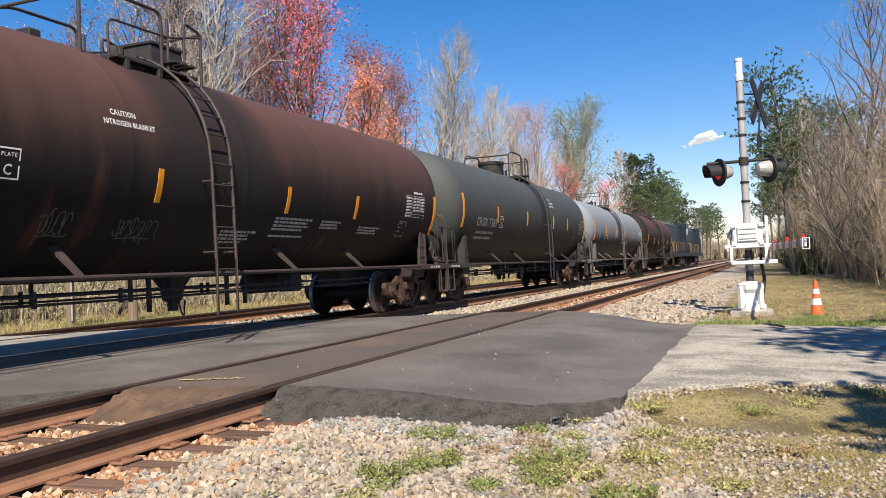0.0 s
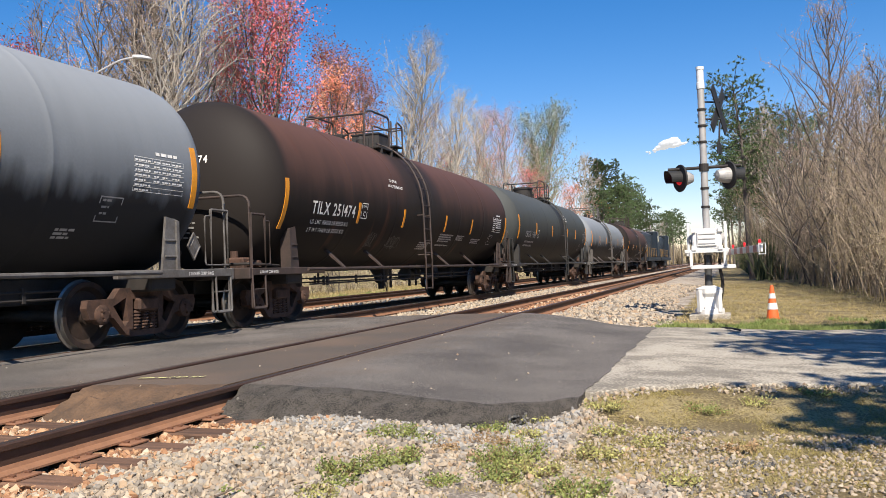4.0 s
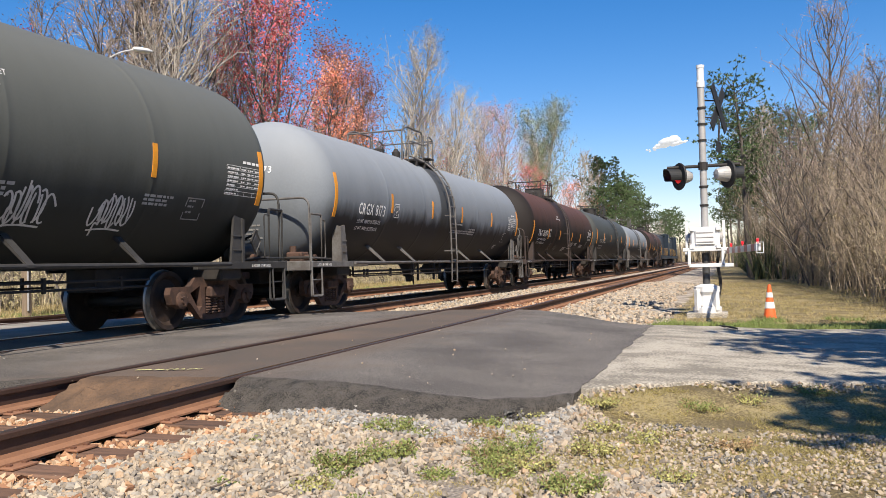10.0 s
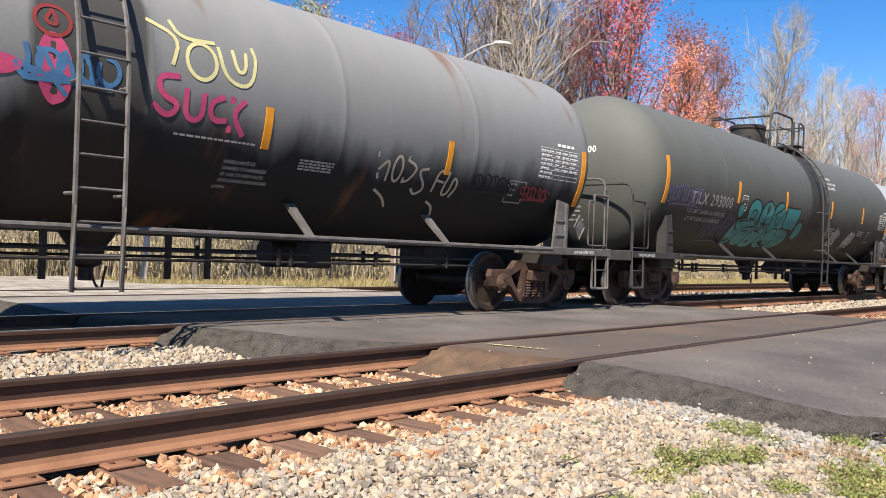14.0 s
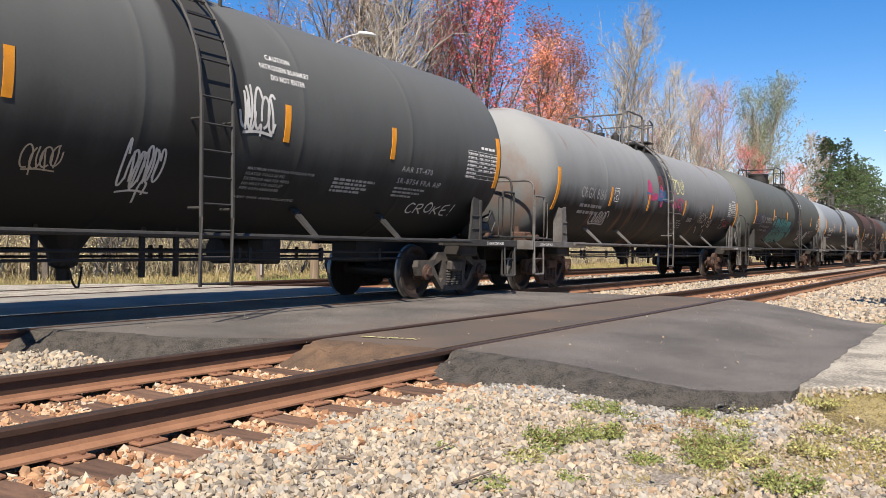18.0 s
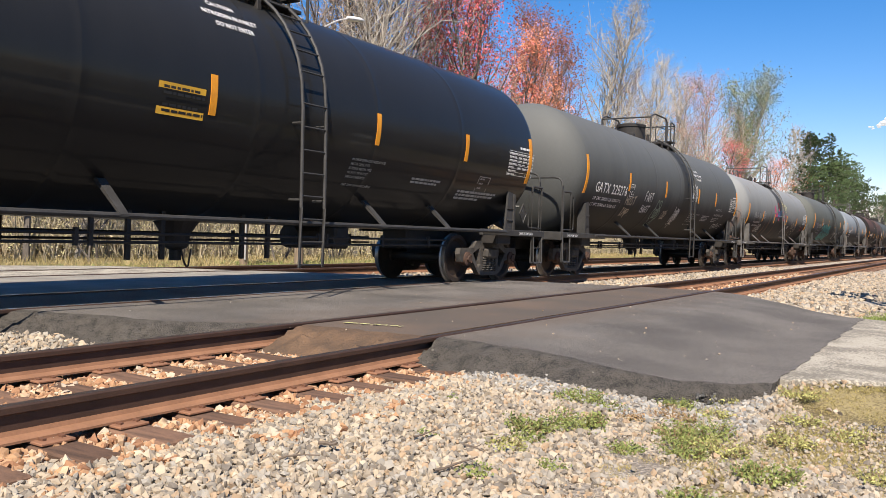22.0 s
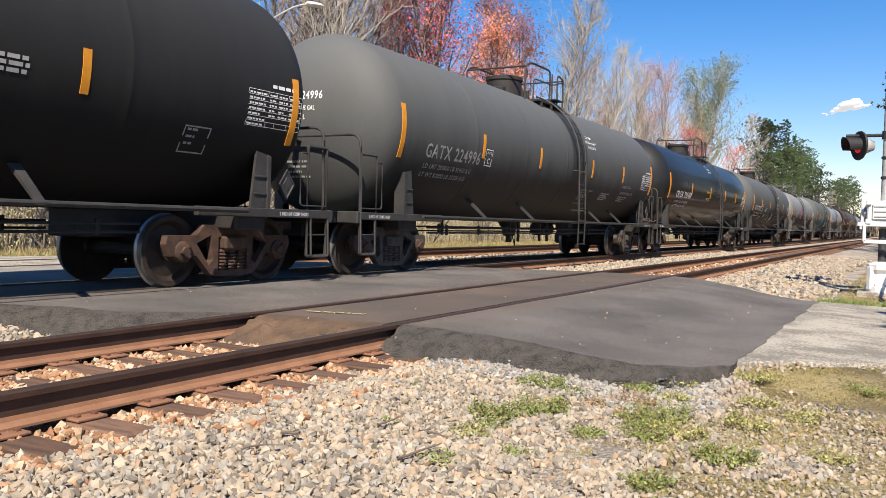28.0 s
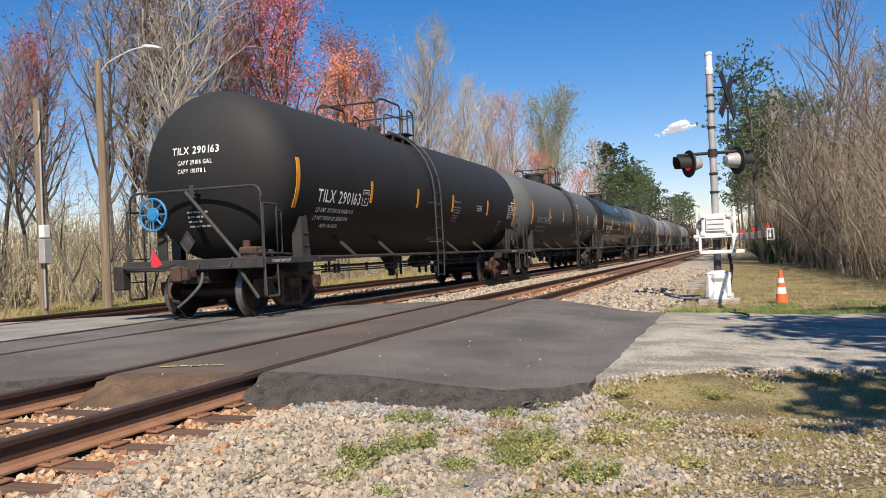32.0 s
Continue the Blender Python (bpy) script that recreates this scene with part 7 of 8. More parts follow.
rt = random.Random(77)
GREY_L, RED_L, ORANGE_L = "bare grey tree in early spring with tan buds", "red maple with dark red spring buds", "maple with bright orange-red spring keys"
PINK_L = "pale-barked tree with pinkish red buds"
for meshes, kind, label, spots in (
    (GREYS, "bare_tree", GREY_L, [(-20, 23.9, 9), (-24, 28.5, 10.5), (-22, 31.0, 14.8), (-23, 34.2, 17.5), (-25, 36.2, 17.6), (-22, 36.4, 18.6), (-23, 39.6, 19.5), (-21, 33.2, 12), (-27, 47, 18)]),
    (PALES, "bare_tree", "bare pale grey tree in early spring with straw-coloured buds", [(-22, 66.0, 20.2), (-21.5, 70.2, 19.4), (-22.5, 78.7, 19), (-21, 83, 18.2), (-22, 89, 19.0), (-20, 125.5, 18.6), (-19, 132.3, 18.6), (-18, 140.9, 16), (-27, 62.2, 15.6), (-28, 73, 17.6), (-22.5, 40.4, 19), (-20.5, 97, 15)]),
    (GREYS, "bare_tree", GREY_L, [(-24, 18.6, 11), (-24, 22.6, 11), (-18.6, 14.6, 9.5), (-26, 10, 11), (-24, 3, 11), (-25, -3, 11)]),
    (REDS, "red_maple", RED_L, [(-21, 44.6, 17.6), (-23, 47.8, 18.6), (-24, 43.2, 14.6), (-19, 104.5, 13.2), (-26, 28.0, 11)]),
    (ORANGES, "orange_maple", ORANGE_L, [(-21.5, 51.6, 14.2), (-21.8, 54.8, 16.4), (-20.8, 58.2, 15.4), (-17.2, 141, 11.5), (-18.5, 124, 12.5)]),
    (PINKS, "pink_maple", PINK_L, [(-21, 92, 18.4), (-22, 100.2, 19.6), (-24, 81.9, 18), (-25, 41.9, 14.1), (-20, 118.5, 17.6), (-24, 24.5, 10.5)]),
    (GREENS, "leafing_tree", "tree with young yellow-green spring leaves", [(-21, 109.7, 22), (-20, 113.2, 20.8), (-17.8, 12.4, 9.8), (-19.5, 16.8, 9.2)]),
    (MULTI, "scrub_tree", "many-stemmed bare scrub tree", [(-17.5, 24, 6), (-18, 28, 6.5), (-17.5, 33, 7), (-18.5, 20, 6.5), (-18, 39, 6.5), (-18, 46, 7), (-18.5, 55, 7), (-18, 64, 7), (-19, 75, 7), (-18, 88, 7), (-18, 16.5, 5.5), (-20, 8, 6), (9.8, 26, 4.6), (9.3, 29, 5.4), (8.7, 34, 6.2), (8.2, 39, 7.5), (11, 31, 6.5), (8.5, 45, 8), (10.6, 27.5, 6), (9.6, 37, 7.5), (7.9, 43, 7)]),
    (GREYS, "bare_tree", GREY_L, [(9.4, 46, 13.4), (9.9, 33, 7.5), (7.6, 50, 9), (8.4, 58, 11), (10.4, 36, 8.5), (9.2, 41, 9), (12.2, 37, 10), (-14, 241, 12), (-15, 225, 12)]),
):
    for i, (x, y, h) in enumerate(spots):
        plant(kind, meshes[i % len(meshes)], x, y, h, label, turn=rt.uniform(0, 360))
PINE_L = "tall pine with a ragged dark green crown"
for i, (x, y, h) in enumerate([(-15, 140.6, 17.6), (-15.4, 149, 18.2), (-14.6, 158.2, 16.4), (-14.5, 176.3, 16.2), (-13.8, 190.8, 15.2), (-14, 208.7, 14.6), (-14.2, 146, 14), (-14.5, 136, 12.5), (-15.5, 166, 16), (-15, 182, 15.5), (-13, 250.3, 14.6), (-12, 273.5, 16.5), (-10, 290.7, 16), (-15, 262, 15), (-14, 284, 16), (6.1, 56, 12), (7.4, 62, 11), (6.8, 72, 12), (8.4, 66, 11), (7.2, 84, 13), (9.8, 58, 10), (14, 50, 9.5), (15, 42, 8), (7, 100, 14), (6, 125, 15), (5.6, 160, 15), (8, 112, 15), (5, 210, 15), (10, 64, 10.5), (9, 74, 11.5)]):
    plant("pine", FAR_PINES[i % 2] if y > 100 else PINES[i % 3], x, y, h, PINE_L, unit=12.0, turn=rt.uniform(0, 360))
# the woods go on behind
for i in range(30):
    x, y = rt.uniform(-38, -27), 4 + i * 4.3 + rt.uniform(-1, 1)
    kind, meshes, label = (("bare_tree", BACK, GREY_L), ("bare_tree", BACK, GREY_L), ("bare_tree", BACK, GREY_L), ("pink_maple", BACK_PINK, PINK_L))[3 if i % 7 == 6 else 0]
    plant(kind, meshes[i % len(meshes)], x, y, rt.uniform(11, 14) + 0.03 * y, label, turn=rt.uniform(0, 360))
# far woods that close the view
for i in range(26):
    x, y = -62 + i * 4.4 + rt.uniform(-1, 1), rt.uniform(345, 430)
    plant("bare_tree" if i % 3 else "pine", (MULTI[i % 2] if i % 3 else FAR_PINES[i % 2]), x, y, rt.uniform(9, 13), "distant bare tree in the far woods" if i % 3 else "distant pine in the far woods", unit=10.0 if i % 3 else 12.0)
# pines beside the camera, whose high crowns shade the verge and the concrete
SHADE_PINE = pine_tree(76, 0.72, 1.5, 0.085, 0.9)
for x, y, h, turn in ((10.9, 6.0, 8.6, 40), (9.9, 2.1, 8.2, 130), (12.8, 6.0, 9.2, 220), (12.1, 2.3, 8.8, 300), (12.0, 9.8, 8.4, 75)):
    plant("pine", SHADE_PINE, x, y, h, PINE_L, unit=12.0, turn=turn + rt.uniform(-5, 5))


def thicket(seed, width, depth, height, stems, colour, bud=None, buds=0):
    """Crooked saplings with many fine side twigs, and a few buds and dead leaves."""
    rnd = random.Random(seed)
    s, leaf, tips = Shape(), Shape(), []
    for i in range(stems):
        x, y = rnd.uniform(-depth / 2, depth / 2), rnd.uniform(-width / 2, width / 2)
        h = height * rnd.uniform(0.3, 1.1)
        st = limb(s, rnd, (x, y, -0.2), (rnd.gauss(0, 0.12), rnd.gauss(0, 0.12), 1), h, 0.006 + 0.0028 * h, 0.004, 7, 3, 0.13, 0.03)
        for j in range(8):
            p, d = st[2 + j % 6]
            b = limb(s, rnd, p, d * 0.6 + Vector((rnd.gauss(0, 0.8), rnd.gauss(0, 0.8), rnd.gauss(0.35, 0.3))), h * rnd.uniform(0.12, 0.26), 0.008, 0.004, 3, 3, 0.2, 0.05)
            for n in range(3):
                q, e = b[1 + n % 3]
                c = limb(s, rnd, q, e + Vector((rnd.gauss(0, 0.7), rnd.gauss(0, 0.7), rnd.gauss(0.2, 0.5))), h * rnd.uniform(0.05, 0.12), 0.006, 0.0035, 1, 3, 0.2)
                tips.append(c[1][0])
    for i in range(buds):
        fleck(leaf, rnd, rnd.choice(tips) + Vector((rnd.gauss(0, 0.08), rnd.gauss(0, 0.08), rnd.gauss(0, 0.08))), rnd.uniform(0.015, 0.04))
    return quick_mesh("thicket", [(s, colour)] + ([(leaf, bud)] if bud else []))


BRUSH = mat("tan_brush", (0.17, 0.128, 0.088), (0.36, 0.285, 0.205), rough=0.95, scale=2, fine=20, bump=0, vary=0.4)
BRUSH_RED = mat("pale_brush", (0.25, 0.20, 0.135), (0.46, 0.39, 0.275), rough=0.95, scale=2, fine=20, bump=0, vary=0.4)
OLIVE_BUD = mat("olive_buds", (0.21, 0.175, 0.085), (0.34, 0.28, 0.15), rough=0.8, scale=1, fine=9, bump=0, vary=0.35)
STRAW_BUD = mat("straw_leaves", (0.36, 0.33, 0.15), (0.50, 0.44, 0.24), rough=0.8, scale=1, fine=9, bump=0, vary=0.35)
T_RIGHT = [thicket(s, 5, 3, 5.2, 58, BRUSH, OLIVE_BUD, 3600) for s in (1, 2, 5)]
T_LEFT = [thicket(s, 6, 3, 3.0, 40, BRUSH_RED, STRAW_BUD, 2200) for s in (3, 4)]


def brush(me, x, y, k=1.0, wide=1.0):
    ob = tagged(new("thicket", me), "dense leafless brush thicket at the edge of the woods", "brush", "brush along the woods", kind="stuff")
    ob.matrix_basis = Matrix.Translation((x, y, ground_z(x, y))) @ Matrix.Rotation(rt.choice((0, math.pi)), 4, "Z") @ Matrix.Diagonal((k, k * wide, k, 1))


for i in range(15):
    y = 20.5 + i * 3.2
    x = 9.5 - 0.06 * max(0, y - 34)
    brush(T_RIGHT[i % 3], x + rt.uniform(-0.3, 0.4), y, rt.uniform(0.62, 0.8) + 0.006 * (y - 20))
    brush(T_RIGHT[(i + 1) % 3], x + 2.2, y + 1.2, rt.uniform(0.9, 1.1) + 0.008 * (y - 20))
    brush(T_RIGHT[(i + 2) % 3], x + 4.6, y + 0.4, rt.uniform(1.15, 1.4) + 0.008 * (y - 20))
for i in range(26):
    y = -6 + i * 4.6
    x = -18.6 if y > 13 else -21.5
    brush(T_LEFT[i % 2], x + rt.uniform(-0.6, 0.6), y, rt.uniform(0.75, 1.2))
    if i % 2:
        brush(T_LEFT[(i + 1) % 2], x - 3.0, y + 2, rt.uniform(1.1, 1.6))
# deeper brush that closes the gaps between the trunks
for i in range(17):
    brush(T_LEFT[i % 2], -29 - rt.uniform(0, 3), -14 + i * 7.5, rt.uniform(2.0, 2.6), 0.75)
for i in range(9):  # the edges of the woods further down the line
    brush(T_RIGHT[i % 3], 8.6 - 0.02 * i, 70 + i * 15, rt.uniform(1.1, 1.4), 2.6)
    brush(T_LEFT[i % 2], -17.5, 118 + i * 20, rt.uniform(1.4, 1.9), 2.2)
for i in range(9):
    brush(T_RIGHT[i % 3], -64 + i * 16, 338 + rt.uniform(-6, 6), rt.uniform(1.6, 2.2), 1.6)


# ---- loose stones, grass and weeds ----
def fast_mesh(name, verts, faces, materials, slots=None):
    """A mesh of triangles from arrays."""
    me = bpy.data.meshes.new(name)
    n = len(faces)
    me.vertices.add(len(verts))
    me.vertices.foreach_set("co", np.asarray(verts, np.float32).ravel())
    me.loops.add(3 * n)
    me.loops.foreach_set("vertex_index", np.asarray(faces, np.int32).ravel())
    me.polygons.add(n)
    me.polygons.foreach_set("loop_start", np.arange(0, 3 * n, 3, dtype=np.int32))
    for m in materials:
        me.materials.append(m)
    if slots is not None:
        me.polygons.foreach_set("material_index", np.asarray(slots, np.int32))
    me.update(calc_edges=True)
    me.shade_flat()
    return me


def stone_colours(name, tones):
    m = mat(name, tones[0], tones[1], rough=0.9, scale=12, fine=90, bump=0.25)
    n, k = m.node_tree.nodes, m.node_tree.links
    geo, ramp, mx = n.new("ShaderNodeNewGeometry"), n.new("ShaderNodeValToRGB"), n.new("ShaderNodeMix")
    ramp.color_ramp.interpolation = "CONSTANT"
    for i, c in enumerate(tones):
        e = ramp.color_ramp.elements[i] if i < 2 else ramp.color_ramp.elements.new(i / len(tones))
        e.position, e.color = i / len(tones), (*c, 1)
    k.new(geo.outputs["Random Per Island"], ramp.inputs[0])
    mx.data_type, mx.blend_type = "RGBA", "MULTIPLY"
    mx.inputs["Factor"].default_value = 0.45
    k.new(ramp.outputs[0], mx.inputs[6])
    k.new(n["Noise Texture"].outputs["Fac"], mx.inputs[7])
    k.new(mx.outputs[2], n["Principled BSDF"].inputs["Base Color"])
    return m


PALE_MIX = stone_colours("pale_stone_mix", [(0.464, 0.375, 0.275), (0.381, 0.310, 0.233), (0.546, 0.455, 0.342), (0.299, 0.255, 0.204), (0.474, 0.335, 0.214), (0.381, 0.335, 0.275), (0.484, 0.385, 0.275), (0.216, 0.180, 0.144), (0.422, 0.375, 0.314), (0.515, 0.415, 0.299)])
RUST_MIX = stone_colours("rusty_stone_mix", [(0.54, 0.31, 0.17), (0.42, 0.22, 0.115), (0.62, 0.43, 0.27), (0.34, 0.17, 0.09), (0.60, 0.48, 0.35), (0.50, 0.29, 0.155)])
GREY_MIX = stone_colours("grey_stone_mix", [(0.39, 0.375, 0.345), (0.32, 0.305, 0.285), (0.46, 0.43, 0.385), (0.26, 0.245, 0.23), (0.37, 0.33, 0.28)])

ICO = (1 + 5**0.5) / 2
ROCK_V = np.array([p for a in (-1, 1) for b in (-ICO, ICO) for p in ((0, a, b), (a, b, 0), (b, 0, a))]) / 1.9 * 0.95
ROCK_F = np.array([q for q in itertools.combinations(range(12), 3) if all(abs(np.linalg.norm(ROCK_V[a] - ROCK_V[b]) - 1.0) < 0.05 for a, b in itertools.combinations(q, 2))])
for n, (a, b, c) in enumerate(ROCK_F):  # all faces outwards
    if np.dot(np.cross(ROCK_V[b] - ROCK_V[a], ROCK_V[c] - ROCK_V[a]), ROCK_V[a]) < 0:
        ROCK_F[n] = (a, c, b)


def stones(name, label, x0, x1, y0, y1, step, size, material, keep=None, lift=0.35, seed=1, floor=ground_z):
    """A spread of broken stones lying on the ground."""
    g = np.random.default_rng(seed)
    xs, ys = np.meshgrid(np.arange(x0, x1, step), np.arange(y0, y1, step))
    p = np.stack([xs.ravel(), ys.ravel()], 1) + g.uniform(-0.5, 0.5, (xs.size, 2)) * step * 1.1
    if keep:
        p = p[[keep(x, y) for x, y in p]]
    n = len(p)
    s = size * g.uniform(0.55, 1.5, (n, 1, 1)) * g.uniform(0.5, 1.25, (n, 1, 3))
    v = (ROCK_V[None] * g.uniform(0.62, 1.2, (n, 12, 1)) + g.normal(0, 0.16, (n, 12, 3))) * s
    q = g.normal(size=(n, 4))
    q /= np.linalg.norm(q, axis=1, keepdims=True)
    w, a, b, c = q.T
    rot = np.stack([1 - 2 * (b * b + c * c), 2 * (a * b - c * w), 2 * (a * c + b * w), 2 * (a * b + c * w), 1 - 2 * (a * a + c * c), 2 * (b * c - a * w), 2 * (a * c - b * w), 2 * (b * c + a * w), 1 - 2 * (a * a + b * b)], 1).reshape(n, 3, 3)
    v = np.einsum("nij,nkj->nki", rot, v)
    z = np.array([floor(x, y) for x, y in p]) + lift * size + g.uniform(-0.4, 0.5, n) * size
    v += np.concatenate([p, z[:, None]], 1)[:, None]
    f = (ROCK_F[None] + 12 * np.arange(n)[:, None, None]).reshape(-1, 3)
    return tagged(new(name, fast_mesh(name, v.reshape(-1, 3), f, [material])), label, "stones", kind="stuff")


def off_road(x, y):
    return y < near_edge(x) - 0.28 or y > far_edge(x) + 0.2


def patchy(x, y):
    if not off_road(x, y):
        return False
    edge = 3.45 + 0.9 * noise.noise((x, y * 0.5, 1)) + 0.5 * noise.noise((x * 3, y * 3, 7))
    return x < edge or noise.noise((x * 1.3, y * 1.3, 11)) > 0.32 or noise.noise((x * 7, y * 7, 2)) > 0.45


def clear_of_ties(x, y):
    if not off_road(x, y):
        return False
    k = (y - 2.96) / 0.465
    on_tie = abs(k - round(k)) * 0.465 < 0.10 and abs(x) < 1.29
    near_rail = min(abs(x - G), abs(x + G)) < 0.09
    return not near_rail and (not on_tie or noise.noise((x * 4, y * 4, 21)) > (0.22 if abs(x) < 0.9 else 0.5))


stones("ballast", "pale crushed stone ballast beside the track", 1.12, 4.6, 2.2, 7.3, 0.0285, 0.0215, PALE_MIX, lambda x, y: patchy(x, y) and clear_of_ties(x, y), seed=1)
stones("rusty_ballast", "rust-stained ballast between the rails", -1.35, 1.85, 1.2, 6.6, 0.034, 0.024, RUST_MIX, lambda x, y: clear_of_ties(x, y) and (abs(x) < 1.05 or noise.noise((x * 5, y * 5, 3)) > -0.1 + max(0, x - 1.1) * 0.7), lift=0.55, seed=2)
stones("ballast", "pale crushed stone ballast beside the track", 1.3, 4.2, -3.0, 2.2, 0.062, 0.03, PALE_MIX, lambda x, y: patchy(x, y) and clear_of_ties(x, y), seed=21)
stones("ballast", "pale ballast between the two tracks", -3.1, -1.1, 0.8, 5.8, 0.045, 0.03, PALE_MIX, off_road, seed=3)
stones("grey_gravel", "fresh grey gravel at the edge of the asphalt", 1.5, 3.6, 6.0, 7.2, 0.034, 0.021, GREY_MIX, lambda x, y: y < near_edge(x) - 0.30 + 0.12 * smooth(1.6, 3.4, x) and noise.noise((x * 2, y * 2, 5)) > -0.25, lift=0.7, seed=4)
stones("ballast", "pale ballast shoulder beyond the road", 1.0, 3.7, 15.5, 42, 0.085, 0.052, PALE_MIX, lambda x, y: y > far_edge(x) + 0.3 and x < 3.3 + 0.8 * noise.noise((x, y * 0.4, 1)), seed=5)
stones("rusty_ballast", "rust-stained ballast between the rails beyond the road", -1.3, 1.3, 17, 36, 0.085, 0.045, RUST_MIX, clear_of_ties, lift=0.1, seed=6)
stones("ballast", "pale ballast between the tracks beyond the road", -3.0, -1.2, 16.8, 42, 0.085, 0.05, PALE_MIX, lambda x, y: y > far_edge(x) + 0.3, seed=7)
stones("ballast", "pale ballast strewn along the far siding", -7.6, -5.3, 14, 40, 0.12, 0.05, PALE_MIX, lambda x, y: y > far_edge(x) + 0.3, seed=8)
stones("gravel", "scattered gravel in the grassy verge", 2.9, 7.6, 3.0, 8.8, 0.040, 0.0135, PALE_MIX, lambda x, y: y < conc_lo(x) - 0.1 and off_road(min(x, 3.4), y) and noise.noise((x * 1.1, y * 1.1, 15)) + 0.6 * noise.noise((x * 4, y * 4, 6)) > -0.40, seed=9)
COAL_MIX = stone_colours("dark_clod_mix", [(0.14, 0.13, 0.12), (0.20, 0.185, 0.165), (0.10, 0.095, 0.09), (0.26, 0.235, 0.20)])
stones("dark_clods", "dark crumbled asphalt clods in the verge", 3.4, 7, 3.5, 8, 0.034, 0.013, COAL_MIX, lambda x, y: min(math.hypot((x - a) / 1.5, y - b) for a, b in ((4.35, 5.4), (4.75, 6.0), (4.9, 5.3), (4.4, 7.0), (5.3, 4.8))) < 0.13, lift=0.5, seed=12)
stones("asphalt_rubble", "broken dark asphalt rubble at the road's edge", 0.86, 3.4, 5.9, 7.4, 0.035, 0.017, COAL_MIX, lambda x, y: abs(y - (near_edge(x) - 0.34)) < 0.20 and noise.noise((x * 3, y * 5, 8)) > 0.02 + 0.16 * smooth(1.0, 1.8, x), lift=0.9, seed=14, floor=lambda x, y: max(ground_z(x, y), road_z(x, y) - 0.26 * (1 - smooth(near_edge(x) - 0.5, near_edge(x), y)) - 0.02))
stones("asphalt_rubble", "broken brown rubble between the rails", -0.62, 0.62, 5.6, 6.5, 0.04, 0.018, COAL_MIX, lambda x, y: abs(y - (near_edge(x) - 0.6)) < 0.22 and noise.noise((x * 3, y * 5, 9)) > 0.15, lift=0.7, seed=15)
stones("road_grit", "loose pale grit scattered on the asphalt", 0.9, 3.4, 7.0, 14.5, 0.42, 0.009, PALE_MIX, lambda x, y: noise.noise((x * 1.5, y * 1.5, 13)) > 0.0, lift=0.5, seed=16, floor=road_z)
stones("road_grit", "loose pale grit scattered on the asphalt", -3.3, 0.6, 6.2, 14.5, 0.58, 0.009, PALE_MIX, lambda x, y: noise.noise((x * 1.5, y * 1.5, 17)) > 0.05 and abs(abs(x) - 0.7525) > 0.13, lift=0.5, seed=17, floor=road_z)
stones("gravel", "crumbled grit along the concrete's edge", 3.5, 9, 7.4, 9.6, 0.06, 0.020, PALE_MIX, lambda x, y: conc_lo(x) - 0.45 < y < conc_lo(x) - 0.02 and noise.noise((x * 2, y * 2, 5)) > -0.2, lift=0.6, seed=10)


def grass(name, label, x0, x1, y0, y1, count, height, material, keep=None, seed=1, lean=0.35, blades=4, wide=0.005):
    g = np.random.default_rng(seed)
    p = np.stack([g.uniform(x0, x1, count), g.uniform(y0, y1, count)], 1)
    if keep:
        p = p[[keep(x, y) for x, y in p]]
    z = np.array([ground_z(x, y) for x, y in p]) - 0.01
    n = len(p) * blades
    base = np.repeat(np.concatenate([p, z[:, None]], 1), blades, 0) + np.concatenate([g.normal(0, 0.018, (n, 2)), np.zeros((n, 1))], 1)
    h = height * g.uniform(0.4, 1.3, (n, 1))
    up = np.concatenate([g.normal(0, lean, (n, 2)), np.ones((n, 1))], 1) * h
    a = g.uniform(0, 2 * np.pi, n)
    side = np.stack([np.cos(a), np.sin(a), 0 * a], 1) * wide
    v = np.stack([base - side, base + side, base + up], 1).reshape(-1, 3)
    return tagged(new(name, fast_mesh(name, v, np.arange(3 * n).reshape(-1, 3), [material])), label, "grass", kind="stuff")


YELLOW_GREEN = mat("yellow_green_moss", (0.17, 0.155, 0.042), (0.34, 0.27, 0.10), rough=0.9, scale=1, fine=9, bump=0, vary=0.4)


def verge(x, y):
    if not (y < conc_lo(x) - 0.12 or y > conc_hi(x) + 0.1):
        return False
    if x < 3.5 and not off_road(x, y):
        return False
    return x > 3.4 + 0.8 * noise.noise((x, y * 0.5, 1)) and noise.noise((x * 1.4, y * 1.4, 31)) > -0.22


grass("moss", "short yellow-green growth on the verge", 2.6, 8, 2.6, 9.5, 64000, 0.026, YELLOW_GREEN, lambda x, y: verge(x, y) and noise.noise((x * 2.1, y * 2.1, 19)) + 0.7 * noise.noise((x * 6, y * 6, 3)) > -0.08, 1, 0.9, 4, 0.004)
grass("dry_grass", "thin dry grass on the verge", 3.2, 9, 1.8, 9.5, 7000, 0.038, DRY_GRASS, lambda x, y: verge(x, y) and noise.noise((x * 2, y * 2, 41)) > 0, 2, 0.8, 4, 0.0035)
grass("green_grass", "green grass tufts beside the concrete", 3.3, 12, 14.9, 18.6, 9000, 0.09, GREEN_GRASS, lambda x, y: y > conc_hi(x) + 0.05 and (y < conc_hi(x) + 1.8 or noise.noise((x, y, 5)) > 0.2), 3, 0.5, 4, 0.008)
grass("dry_grass", "dry straw grass under the woods' edge", 3.6, 12, 16.5, 45, 14000, 0.06, DRY_GRASS, lambda x, y: noise.noise((x * 0.8, y * 0.8, 8)) > -0.3, 4, 0.5, 4, 0.009)
